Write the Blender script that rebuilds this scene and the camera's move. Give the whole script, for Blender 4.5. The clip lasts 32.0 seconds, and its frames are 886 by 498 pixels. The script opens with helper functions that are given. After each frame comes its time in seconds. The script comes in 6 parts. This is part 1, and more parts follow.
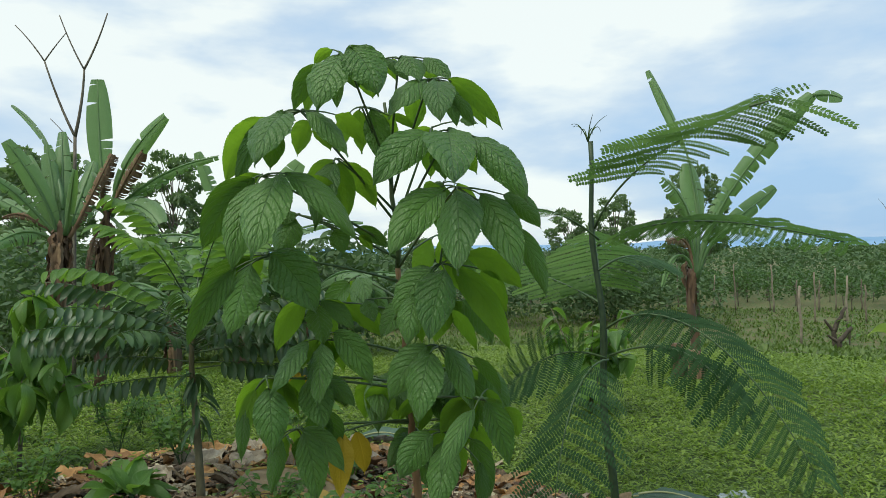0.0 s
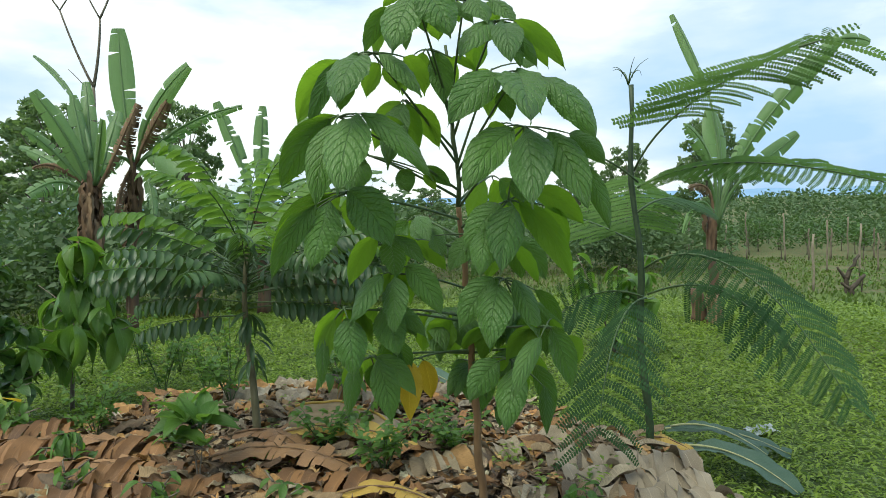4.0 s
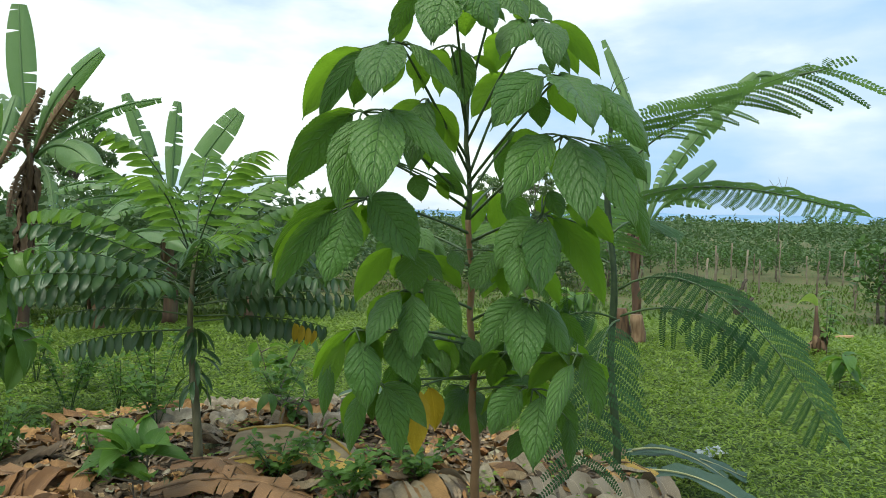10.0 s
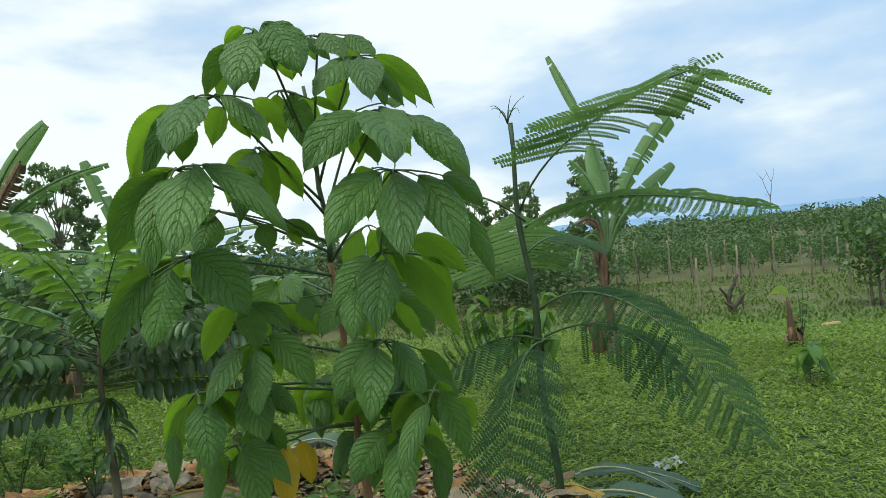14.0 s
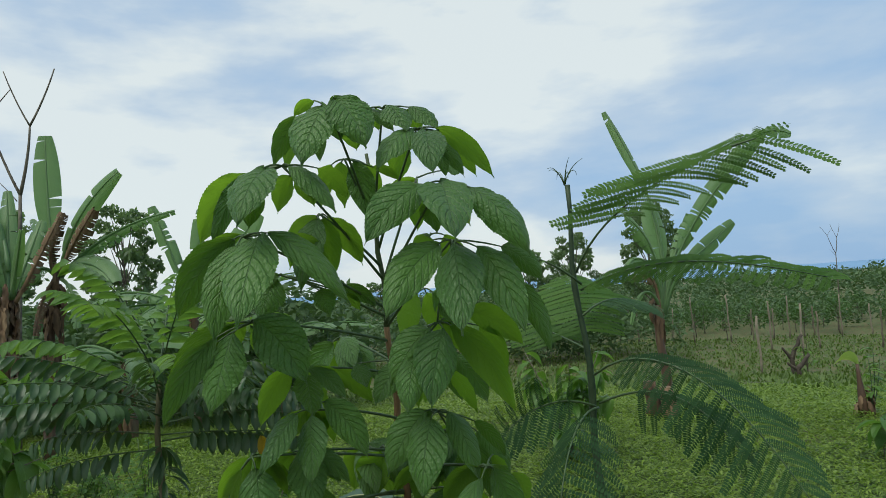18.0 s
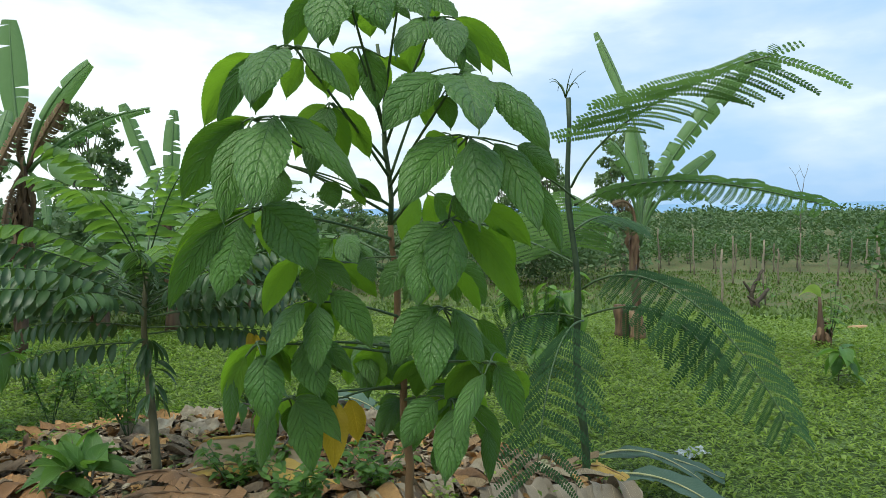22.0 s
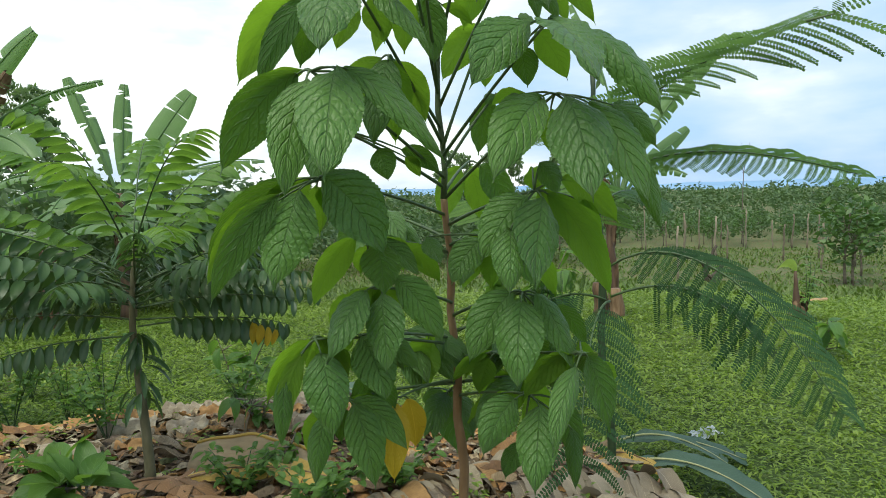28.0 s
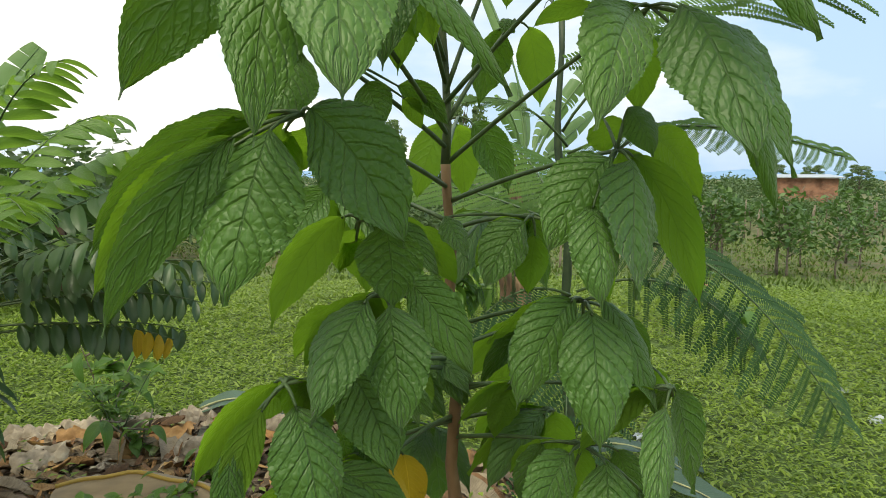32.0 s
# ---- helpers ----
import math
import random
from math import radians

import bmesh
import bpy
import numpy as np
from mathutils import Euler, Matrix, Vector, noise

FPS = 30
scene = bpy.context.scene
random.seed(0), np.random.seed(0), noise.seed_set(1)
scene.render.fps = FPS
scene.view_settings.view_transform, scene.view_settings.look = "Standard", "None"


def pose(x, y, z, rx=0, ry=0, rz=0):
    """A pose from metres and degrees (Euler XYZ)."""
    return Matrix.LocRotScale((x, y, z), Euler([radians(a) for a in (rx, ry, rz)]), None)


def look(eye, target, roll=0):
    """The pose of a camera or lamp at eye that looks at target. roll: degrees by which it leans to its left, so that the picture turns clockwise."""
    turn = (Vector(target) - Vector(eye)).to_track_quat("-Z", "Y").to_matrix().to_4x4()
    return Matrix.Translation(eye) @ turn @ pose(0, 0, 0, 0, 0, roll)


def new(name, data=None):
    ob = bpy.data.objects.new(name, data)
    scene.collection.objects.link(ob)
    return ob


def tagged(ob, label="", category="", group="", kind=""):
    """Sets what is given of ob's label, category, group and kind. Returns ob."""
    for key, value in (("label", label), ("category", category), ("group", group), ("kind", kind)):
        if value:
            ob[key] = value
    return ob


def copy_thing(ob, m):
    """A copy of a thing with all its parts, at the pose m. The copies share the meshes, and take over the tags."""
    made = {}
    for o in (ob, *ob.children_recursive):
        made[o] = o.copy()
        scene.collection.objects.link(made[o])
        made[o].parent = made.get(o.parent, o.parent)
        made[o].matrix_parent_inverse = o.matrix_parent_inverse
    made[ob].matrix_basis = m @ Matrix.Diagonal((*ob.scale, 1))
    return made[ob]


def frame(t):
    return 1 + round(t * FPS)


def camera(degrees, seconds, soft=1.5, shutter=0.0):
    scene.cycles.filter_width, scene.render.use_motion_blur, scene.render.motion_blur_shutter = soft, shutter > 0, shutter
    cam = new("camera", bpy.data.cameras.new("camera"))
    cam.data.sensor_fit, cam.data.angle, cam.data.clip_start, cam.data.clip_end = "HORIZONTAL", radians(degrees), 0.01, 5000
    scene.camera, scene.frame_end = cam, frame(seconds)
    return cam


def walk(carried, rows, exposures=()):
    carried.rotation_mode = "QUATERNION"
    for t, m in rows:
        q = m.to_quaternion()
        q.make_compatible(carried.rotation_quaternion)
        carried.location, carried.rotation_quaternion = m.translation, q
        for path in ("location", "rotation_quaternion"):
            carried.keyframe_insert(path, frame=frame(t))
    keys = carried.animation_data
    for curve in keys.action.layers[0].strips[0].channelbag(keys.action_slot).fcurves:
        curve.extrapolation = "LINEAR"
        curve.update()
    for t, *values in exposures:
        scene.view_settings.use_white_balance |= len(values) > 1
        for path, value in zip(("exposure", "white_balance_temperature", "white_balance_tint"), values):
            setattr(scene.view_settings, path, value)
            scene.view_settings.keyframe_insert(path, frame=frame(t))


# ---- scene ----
cam = camera(66.9, 32.0, soft=0.65)
METRES, EYE, TILT, LEAN, TURN = 3.5, 1.55, 0.3, 1.2, 0.0
ROWS = [
    (0.0, 0.0, 0.0, 0.0, 0.0, 0.0, -0.0),
    (0.5, 0.0016, 0.0082, -0.0035, -0.63, -2.19, 0.26),
    (1.0, -0.0092, 0.0079, -0.0122, 0.23, -4.3, -0.62),
    (1.5, -0.0312, -0.0057, -0.0119, -0.02, -4.8, -0.4),
    (2.0, -0.0505, -0.0147, -0.013, 2.85, -5.39, -1.92),
    (2.5, -0.0546, -0.0211, -0.0148, 2.39, -6.0, -2.14),
    (3.0, -0.0563, -0.0256, -0.0147, 2.42, -5.86, -1.7),
    (3.5, -0.0582, -0.0284, -0.0142, 1.73, -5.8, -1.43),
    (4.0, -0.0545, -0.031, -0.0126, 0.62, -4.13, 0.32),
    (4.5, -0.0572, -0.019, -0.003, -2.74, -2.22, 1.48),
    (6.5, -0.0655, -0.0249, -0.0012, -5.05, -1.06, 0.5),
    (7.0, -0.067, -0.0226, -0.001, -6.69, -2.92, 0.65),
    (7.5, -0.0826, -0.0015, -0.0051, 3.8, -2.13, 2.31),
    (8.0, -0.0981, 0.0348, -0.0065, 4.72, 0.9, 1.63),
    (8.5, -0.1101, 0.0591, -0.011, -5.05, -2.52, 0.72),
    (9.0, -0.1456, 0.0399, -0.013, -5.17, -3.67, -0.27),
    (9.5, -0.1624, 0.0365, -0.0157, -7.74, -3.98, -1.88),
    (10.0, -0.1584, 0.0371, -0.0153, -7.77, -2.95, -2.26),
    (10.5, -0.1433, 0.0378, -0.0112, -16.7, -4.01, -0.72),
    (11.0, -0.0907, 0.0348, -0.0123, -11.03, -1.58, -1.23),
    (11.5, -0.0464, 0.0422, -0.0087, -8.2, -1.22, -0.32),
    (12.0, -0.0326, 0.0375, -0.003, -7.76, 0.01, 2.57),
    (12.5, -0.0293, 0.0395, -0.0061, -7.68, -0.55, 2.15),
    (13.0, -0.0296, 0.0481, -0.0079, -8.15, -1.01, 3.25),
    (13.5, -0.0272, 0.0412, -0.0074, -8.18, -0.6, 4.0),
    (14.0, -0.0258, 0.0343, -0.0075, -7.85, -0.61, 4.09),
    (14.5, -0.026, 0.0301, -0.0079, -6.7, -1.05, 4.82),
    (16.5, -0.0245, 0.0214, -0.0082, -6.81, -0.14, 4.13),
    (17.0, -0.0269, 0.027, -0.0019, -6.91, -0.05, 4.16),
    (17.5, -0.0291, 0.033, 0.0121, -6.22, 4.59, 4.64),
    (18.0, -0.0305, 0.0334, 0.0119, -3.55, 3.62, 2.47),
    (18.5, -0.0334, 0.0349, 0.0098, -3.75, 2.87, 2.05),
    (19.0, -0.034, 0.034, 0.0081, -3.79, 2.36, 1.9),
    (19.5, -0.0342, 0.0325, 0.0059, -2.56, 2.02, 1.65),
    (20.0, -0.0336, 0.034, 0.0036, -3.79, 0.73, 1.07),
    (20.5, -0.0319, 0.0363, -0.0001, -5.64, -1.01, 0.93),
    (21.0, -0.033, 0.0389, -0.0055, -5.02, -2.2, 0.25),
    (21.5, -0.0422, 0.0374, -0.0111, -3.74, -3.49, -1.18),
    (22.0, -0.0637, 0.0444, -0.0069, -6.08, -3.13, -0.5),
    (22.5, -0.1065, 0.0454, -0.0057, -7.49, -1.25, -0.62),
    (23.0, -0.1489, 0.0453, 0.0003, -9.3, -2.42, 1.15),
    (23.5, -0.1575, 0.0484, 0.0022, -7.79, -2.63, -0.32),
    (24.0, -0.1582, 0.0488, -0.0012, -8.67, -4.14, -0.68),
    (24.5, -0.1609, 0.0419, -0.0035, -9.23, -3.85, -1.14),
    (25.0, -0.1643, 0.0324, -0.0062, -10.63, -4.63, -1.46),
    (25.5, -0.1712, 0.0292, -0.0114, -8.36, -5.73, -3.07),
    (27.5, -0.1515, 0.1084, -0.0132, -5.38, -2.88, -0.99),
    (28.0, -0.1486, 0.1312, -0.0146, -10.52, -4.76, 0.04),
    (28.5, -0.1764, 0.149, -0.0163, -12.69, -4.46, -0.53),
    (29.0, -0.2014, 0.1675, -0.0152, -21.37, -5.84, -1.74),
    (29.5, -0.2059, 0.179, -0.0177, -22.27, -4.99, -3.03),
    (30.0, -0.1848, 0.206, -0.0181, -17.36, -4.99, 0.17),
    (30.5, -0.1622, 0.2375, -0.0254, -14.29, -4.94, -2.19),
    (31.0, -0.1578, 0.2511, -0.0264, -15.07, -6.32, -1.47),
    (31.5, -0.1707, 0.2776, -0.0262, -18.55, -5.07, -2.08),
    (32.0, -0.1885, 0.3121, -0.0282, -21.00, -5.95, -1.47),
]
walk(cam, [(t, pose(0, 0, EYE, TILT, LEAN, TURN) @ pose(METRES * x, METRES * y, METRES * z, 90 + pitch, roll, yaw)) for t, x, y, z, yaw, pitch, roll in ROWS],
     [(0, -0.1, 6400, 8), (2, 0.2, 6400, 8), (4, 0.2, 6400, 8), (7, 0.05, 6400, 8), (9, 0.2, 6400, 8), (11, 0.1, 6400, 8), (13, 0.0, 6350, 8), (17, 0.0, 6300, 8), (18, -0.38, 6200, 9), (19, -0.28, 6200, 9), (20, -0.15, 6200, 9), (21, 0.0, 6200, 8), (24, 0.18, 6250, 8), (29, 0.20, 6550, 10), (31, 0.26, 6900, 11), (32, 0.33, 7200, 13)])


# ---- world and light ----
def sky_world():
    w = bpy.data.worlds.new("world")
    scene.world = w
    w.use_nodes = True
    nt = w.node_tree
    nt.nodes.clear()
    N, L = nt.nodes.new, nt.links.new
    out, bg = N("ShaderNodeOutputWorld"), N("ShaderNodeBackground")
    sky = N("ShaderNodeTexSky")
    sky.sky_type, sky.sun_disc = "NISHITA", False
    sky.sun_elevation, sky.sun_rotation = radians(59), radians(-137)
    sky.air_density, sky.dust_density = 1.2, 2.0
    dim = N("ShaderNodeMix")
    dim.data_type, dim.blend_type = "RGBA", "MULTIPLY"
    dim.inputs[0].default_value = 1.0
    dim.inputs[7].default_value = (0.10, 0.10, 0.10, 1)
    L(sky.outputs[0], dim.inputs[6])
    tc = N("ShaderNodeTexCoord")
    sep = N("ShaderNodeSeparateXYZ")
    L(tc.outputs["Generated"], sep.inputs[0])
    # cloud deck: flattened noise over the direction
    flat = N("ShaderNodeMapping")
    flat.inputs["Scale"].default_value = (1.6, 1.6, 4.6)
    flat.inputs["Location"].default_value = (0.3, 0.0, 0.2)
    L(tc.outputs["Generated"], flat.inputs[0])
    n1 = N("ShaderNodeTexNoise")
    n1.inputs["Scale"].default_value, n1.inputs["Detail"].default_value, n1.inputs["Roughness"].default_value = 1.7, 6, 0.5
    L(flat.outputs[0], n1.inputs["Vector"])
    # the cover is thickest ahead and thins to blue grey towards the sides
    shift = N("ShaderNodeMath")
    shift.operation = "ADD"
    shift.inputs[1].default_value = 0.16
    L(sep.outputs[0], shift.inputs[0])
    square = N("ShaderNodeMath")
    square.operation = "POWER"
    square.inputs[1].default_value = 2.0
    L(shift.outputs[0], square.inputs[0])
    side = N("ShaderNodeMath")
    side.operation = "MULTIPLY_ADD"
    side.inputs[1].default_value, side.inputs[2].default_value = -1.22, -0.20
    cap = N("ShaderNodeMath")
    cap.operation = "MINIMUM"
    cap.inputs[1].default_value = 0.34
    L(square.outputs[0], cap.inputs[0])
    L(cap.outputs[0], side.inputs[0])
    add = N("ShaderNodeMath")
    add.operation = "MULTIPLY_ADD"
    add.inputs[1].default_value = 1.75
    L(n1.outputs[0], add.inputs[0])
    L(side.outputs[0], add.inputs[2])
    ramp = N("ShaderNodeValToRGB")
    e = ramp.color_ramp.elements
    e[0].position, e[0].color = 0.16, (0.34, 0.52, 0.74, 1)
    e[1].position, e[1].color = 0.60, (0.82, 0.87, 0.84, 1)
    m = ramp.color_ramp.elements.new(0.40)
    m.color = (0.52, 0.64, 0.76, 1)
    L(add.outputs[0], ramp.inputs[0])
    mix = N("ShaderNodeMix")
    mix.data_type = "RGBA"
    mix.inputs[0].default_value = 0.88
    L(dim.outputs[2], mix.inputs[6])
    L(ramp.outputs[0], mix.inputs[7])
    L(mix.outputs[2], bg.inputs[0])
    bg.inputs[1].default_value = SKY
    L(bg.outputs[0], out.inputs[0])


SKY = 1.29
sky_world()
sun = new("sun", bpy.data.lights.new("sun", "SUN"))
sun.data.energy, sun.data.angle, sun.data.color = 2.8, radians(38), (0.98, 0.98, 0.80)
sun.matrix_world = look((0, 0, 0), (0.45, 0.48, -1.1))


# ---- materials ----
def nodes(name):
    mat = bpy.data.materials.new(name)
    mat.use_nodes = True
    nt = mat.node_tree
    b = nt.nodes["Principled BSDF"]
    return mat, nt, b


def noise_node(nt, scale, detail=4, rough=0.55, coord="Object"):
    tc = nt.nodes.new("ShaderNodeTexCoord")
    n = nt.nodes.new("ShaderNodeTexNoise")
    n.inputs["Scale"].default_value, n.inputs["Detail"].default_value, n.inputs["Roughness"].default_value = scale, detail, rough
    nt.links.new(tc.outputs[coord], n.inputs["Vector"])
    return n.outputs[0]


def ramp_node(nt, fac, stops):
    r = nt.nodes.new("ShaderNodeValToRGB")
    el = r.color_ramp.elements
    while len(el) < len(stops):
        el.new(0.5)
    for k, (p, c) in enumerate(stops):
        el[k].position, el[k].color = p, (*c, 1)
    nt.links.new(fac, r.inputs[0])
    return r.outputs[0]


def math_node(nt, op, a, b=None, c=None):
    m = nt.nodes.new("ShaderNodeMath")
    m.operation = op
    for k, v in enumerate((a, b, c)):
        if v is None:
            continue
        if isinstance(v, (int, float)):
            m.inputs[k].default_value = v
        else:
            nt.links.new(v, m.inputs[k])
    return m.outputs[0]


def mix_node(nt, fac, a, b, blend="MIX"):
    m = nt.nodes.new("ShaderNodeMix")
    m.data_type, m.blend_type = "RGBA", blend
    for k, v in ((0, fac), (6, a), (7, b)):
        if isinstance(v, (int, float)):
            m.inputs[k].default_value = v
        elif isinstance(v, tuple):
            m.inputs[k].default_value = (*v, 1)
        else:
            nt.links.new(v, m.inputs[k])
    return m.outputs[2]


def bump_node(nt, b, height, strength=0.4, dist=0.01):
    bp = nt.nodes.new("ShaderNodeBump")
    bp.inputs["Strength"].default_value, bp.inputs["Distance"].default_value = strength, dist
    nt.links.new(height, bp.inputs["Height"])
    nt.links.new(bp.outputs[0], b.inputs["Normal"])
    return bp.outputs[0]


def leaf_mat(name, lo, hi, through_col, thin=0.4, rough=0.45, veins=0, spots=None, island=False, spec=0.4, relief=0.0015, vein_shade=None, sheen=0.0, line_mix=0.55):
    """A leaf: varied green, side veins from the blade's own u, v, light passing through it."""
    mat, nt, b = nodes(name)
    L = nt.links.new
    if island:
        g = nt.nodes.new("ShaderNodeNewGeometry")
        rnd = g.outputs["Random Per Island"]
    else:
        oi = nt.nodes.new("ShaderNodeObjectInfo")
        rnd = oi.outputs["Random"]
    n = noise_node(nt, 9, 4)
    f = math_node(nt, "ADD", math_node(nt, "MULTIPLY", rnd, 0.6), math_node(nt, "MULTIPLY", n, 0.5))
    col = ramp_node(nt, f, [(0.15, lo), (0.9, hi)])
    if spots:
        s = ramp_node(nt, noise_node(nt, 30, 3), [(0.66, (0, 0, 0)), (0.74, (1, 1, 1))])
        col = mix_node(nt, s, col, spots)
    if veins:
        uv = nt.nodes.new("ShaderNodeTexCoord")
        sp = nt.nodes.new("ShaderNodeSeparateXYZ")
        L(uv.outputs["UV"], sp.inputs[0])
        au = math_node(nt, "ABSOLUTE", math_node(nt, "SUBTRACT", sp.outputs[0], 0.5))
        # side veins climb towards the margin
        wob = math_node(nt, "MULTIPLY_ADD", noise_node(nt, 30, 3), 0.085, -0.0425)
        bow = math_node(nt, "POWER", au, 1.12)
        ph = math_node(nt, "ADD", math_node(nt, "SUBTRACT", sp.outputs[1], math_node(nt, "MULTIPLY", bow, 0.62)), math_node(nt, "MULTIPLY", wob, 0.5))
        saw = math_node(nt, "ABSOLUTE", math_node(nt, "SUBTRACT", math_node(nt, "FRACT", math_node(nt, "MULTIPLY", ph, veins)), 0.5))
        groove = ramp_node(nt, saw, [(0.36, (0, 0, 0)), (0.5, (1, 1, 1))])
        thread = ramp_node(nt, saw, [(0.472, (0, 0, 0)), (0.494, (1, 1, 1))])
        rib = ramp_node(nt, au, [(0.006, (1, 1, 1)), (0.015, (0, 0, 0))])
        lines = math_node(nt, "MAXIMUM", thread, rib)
        # the blade puckers between the finer cross veins
        h = math_node(nt, "MULTIPLY", math_node(nt, "MAXIMUM", groove, rib), -0.38)
        if veins < 12:
            at = nt.nodes.new("ShaderNodeCombineXYZ")
            L(math_node(nt, "MULTIPLY", ph, veins * 1.5), at.inputs[0])
            L(math_node(nt, "MULTIPLY_ADD", au, 9.0, math_node(nt, "MULTIPLY", sp.outputs[1], 7.0)), at.inputs[1])
            cells = nt.nodes.new("ShaderNodeTexVoronoi")
            cells.voronoi_dimensions, cells.feature = "2D", "DISTANCE_TO_EDGE"
            cells.inputs["Scale"].default_value, cells.inputs["Randomness"].default_value = 1.0, 0.85
            L(at.outputs[0], cells.inputs["Vector"])
            pucker = math_node(nt, "MULTIPLY", ramp_node(nt, cells.outputs["Distance"], [(0.0, (0, 0, 0)), (0.22, (0.62, 0.62, 0.62)), (0.5, (1, 1, 1))]), math_node(nt, "SUBTRACT", 1.0, groove))
            h = math_node(nt, "ADD", h, math_node(nt, "MULTIPLY", pucker, 0.26))
        # on broad leaflets the shade in the sunken grooves is painted as darker lines
        col = mix_node(nt, math_node(nt, "MULTIPLY", lines, line_mix), col, vein_shade or tuple(min(1, c * 1.5 + 0.02) for c in hi))
        bump_node(nt, b, h, 1.0, relief)
    else:
        bump_node(nt, b, n, 0.15, 0.004)
    L(col, b.inputs["Base Color"])
    b.inputs["Roughness"].default_value = rough
    b.inputs["Specular IOR Level"].default_value = spec
    b.inputs["Sheen Weight"].default_value, b.inputs["Sheen Roughness"].default_value = sheen, 0.5
    tr = nt.nodes.new("ShaderNodeBsdfTranslucent")
    tcol = mix_node(nt, 0.25, through_col, col)
    L(tcol, tr.inputs[0])
    ms = nt.nodes.new("ShaderNodeMixShader")
    ms.inputs[0].default_value = thin
    L(b.outputs[0], ms.inputs[1])
    L(tr.outputs[0], ms.inputs[2])
    L(ms.outputs[0], nt.nodes["Material Output"].inputs[0])
    return mat


def plain_mat(name, stops, scale=8, rough=0.8, bump=0.4, dist=0.01, random_mix=0.0, stretch=None, metal=0.0, coord="Object"):
    mat, nt, b = nodes(name)
    n = noise_node(nt, scale, 6, 0.6, coord)
    if stretch:
        tcn = nt.nodes.new("ShaderNodeTexCoord")
        mp = nt.nodes.new("ShaderNodeMapping")
        mp.inputs["Scale"].default_value = stretch
        nt.links.new(tcn.outputs[coord], mp.inputs[0])
        nn = nt.nodes.new("ShaderNodeTexNoise")
        nn.inputs["Scale"].default_value, nn.inputs["Detail"].default_value = scale, 5
        nt.links.new(mp.outputs[0], nn.inputs["Vector"])
        n = nn.outputs[0]
    f = n
    if random_mix:
        oi = nt.nodes.new("ShaderNodeObjectInfo")
        f = math_node(nt, "ADD", math_node(nt, "MULTIPLY", n, 1 - random_mix), math_node(nt, "MULTIPLY", oi.outputs["Random"], random_mix))
    nt.links.new(ramp_node(nt, f, stops), b.inputs["Base Color"])
    bump_node(nt, b, n, bump, dist)
    b.inputs["Roughness"].default_value, b.inputs["Metallic"].default_value = rough, metal
    return mat


M_LEAF = leaf_mat("broad_leaflet", (0.038, 0.106, 0.017), (0.072, 0.168, 0.025), (0.19, 0.40, 0.020), 0.27, 0.44, 9, spec=0.42, relief=0.0045, vein_shade=(0.024, 0.062, 0.012), sheen=0.10, line_mix=0.6)
# brighter copy of the broad leaflet, with light from behind painted in
M_LEAF_BACKLIT = leaf_mat("pale_backlit_leaflet", (0.085, 0.175, 0.022), (0.125, 0.235, 0.030), (0.28, 0.52, 0.024), 0.50, 0.5, 9, spec=0.25, relief=0.004, vein_shade=(0.04, 0.10, 0.012))
M_YELLOW = leaf_mat("yellowed_leaflet", (0.42, 0.30, 0.02), (0.58, 0.42, 0.03), (0.65, 0.45, 0.03), 0.45, 0.5, 11, spots=(0.25, 0.13, 0.02))
M_PETIOLE = plain_mat("green_petiole", [(0.3, (0.03, 0.06, 0.02)), (0.7, (0.07, 0.12, 0.035))], 30, 0.5, 0.1)
M_BARK = plain_mat("sapling_bark", [(0.3, (0.11, 0.060, 0.025)), (0.55, (0.19, 0.112, 0.050)), (0.75, (0.29, 0.21, 0.125))], 18, 0.85, 0.5, 0.004, stretch=(1, 1, 0.35))
M_GREYBARK = plain_mat("grey_sapling_bark", [(0.3, (0.065, 0.062, 0.030)), (0.55, (0.125, 0.115, 0.062)), (0.75, (0.20, 0.18, 0.12))], 22, 0.85, 0.5, 0.004, stretch=(1, 1, 0.35))
M_BARK_GREEN = plain_mat("green_stem_bark", [(0.3, (0.03, 0.05, 0.02)), (0.7, (0.08, 0.11, 0.04))], 20, 0.7, 0.3, 0.004)
M_PINNA = leaf_mat("feathery_leaflet", (0.014, 0.046, 0.016), (0.034, 0.086, 0.027), (0.09, 0.22, 0.025), 0.14, 0.55, spec=0.22)
M_FERNSTEM = plain_mat("green_feathery_stem", [(0.3, (0.012, 0.028, 0.010)), (0.7, (0.036, 0.066, 0.022))], 22, 0.6, 0.3, 0.004)
M_PINNA_BRIGHT = leaf_mat("young_and_backlit_leaflet", (0.040, 0.098, 0.018), (0.082, 0.165, 0.028), (0.20, 0.40, 0.025), 0.34, 0.55, spec=0.25)
M_STAR_OLD = leaf_mat("dark_pinnate_leaflet", (0.028, 0.066, 0.028), (0.066, 0.126, 0.046), (0.13, 0.28, 0.04), 0.22, 0.38, 0, spec=0.45)
M_STAR_NEW = leaf_mat("young_pinnate_leaflet", (0.070, 0.155, 0.030), (0.130, 0.245, 0.042), (0.28, 0.50, 0.05), 0.40, 0.4, 7)
M_BANANA = leaf_mat("banana_blade", (0.100, 0.190, 0.075), (0.190, 0.300, 0.125), (0.27, 0.50, 0.08), 0.42, 0.38, 34, spec=0.5, relief=0.0025, sheen=0.15)
M_BANANA_DRY = plain_mat("dry_banana_skin", [(0.25, (0.04, 0.023, 0.012)), (0.5, (0.135, 0.078, 0.040)), (0.8, (0.28, 0.19, 0.11))], 12, 0.85, 0.6, 0.02, 0.3, stretch=(2, 2, 0.4))
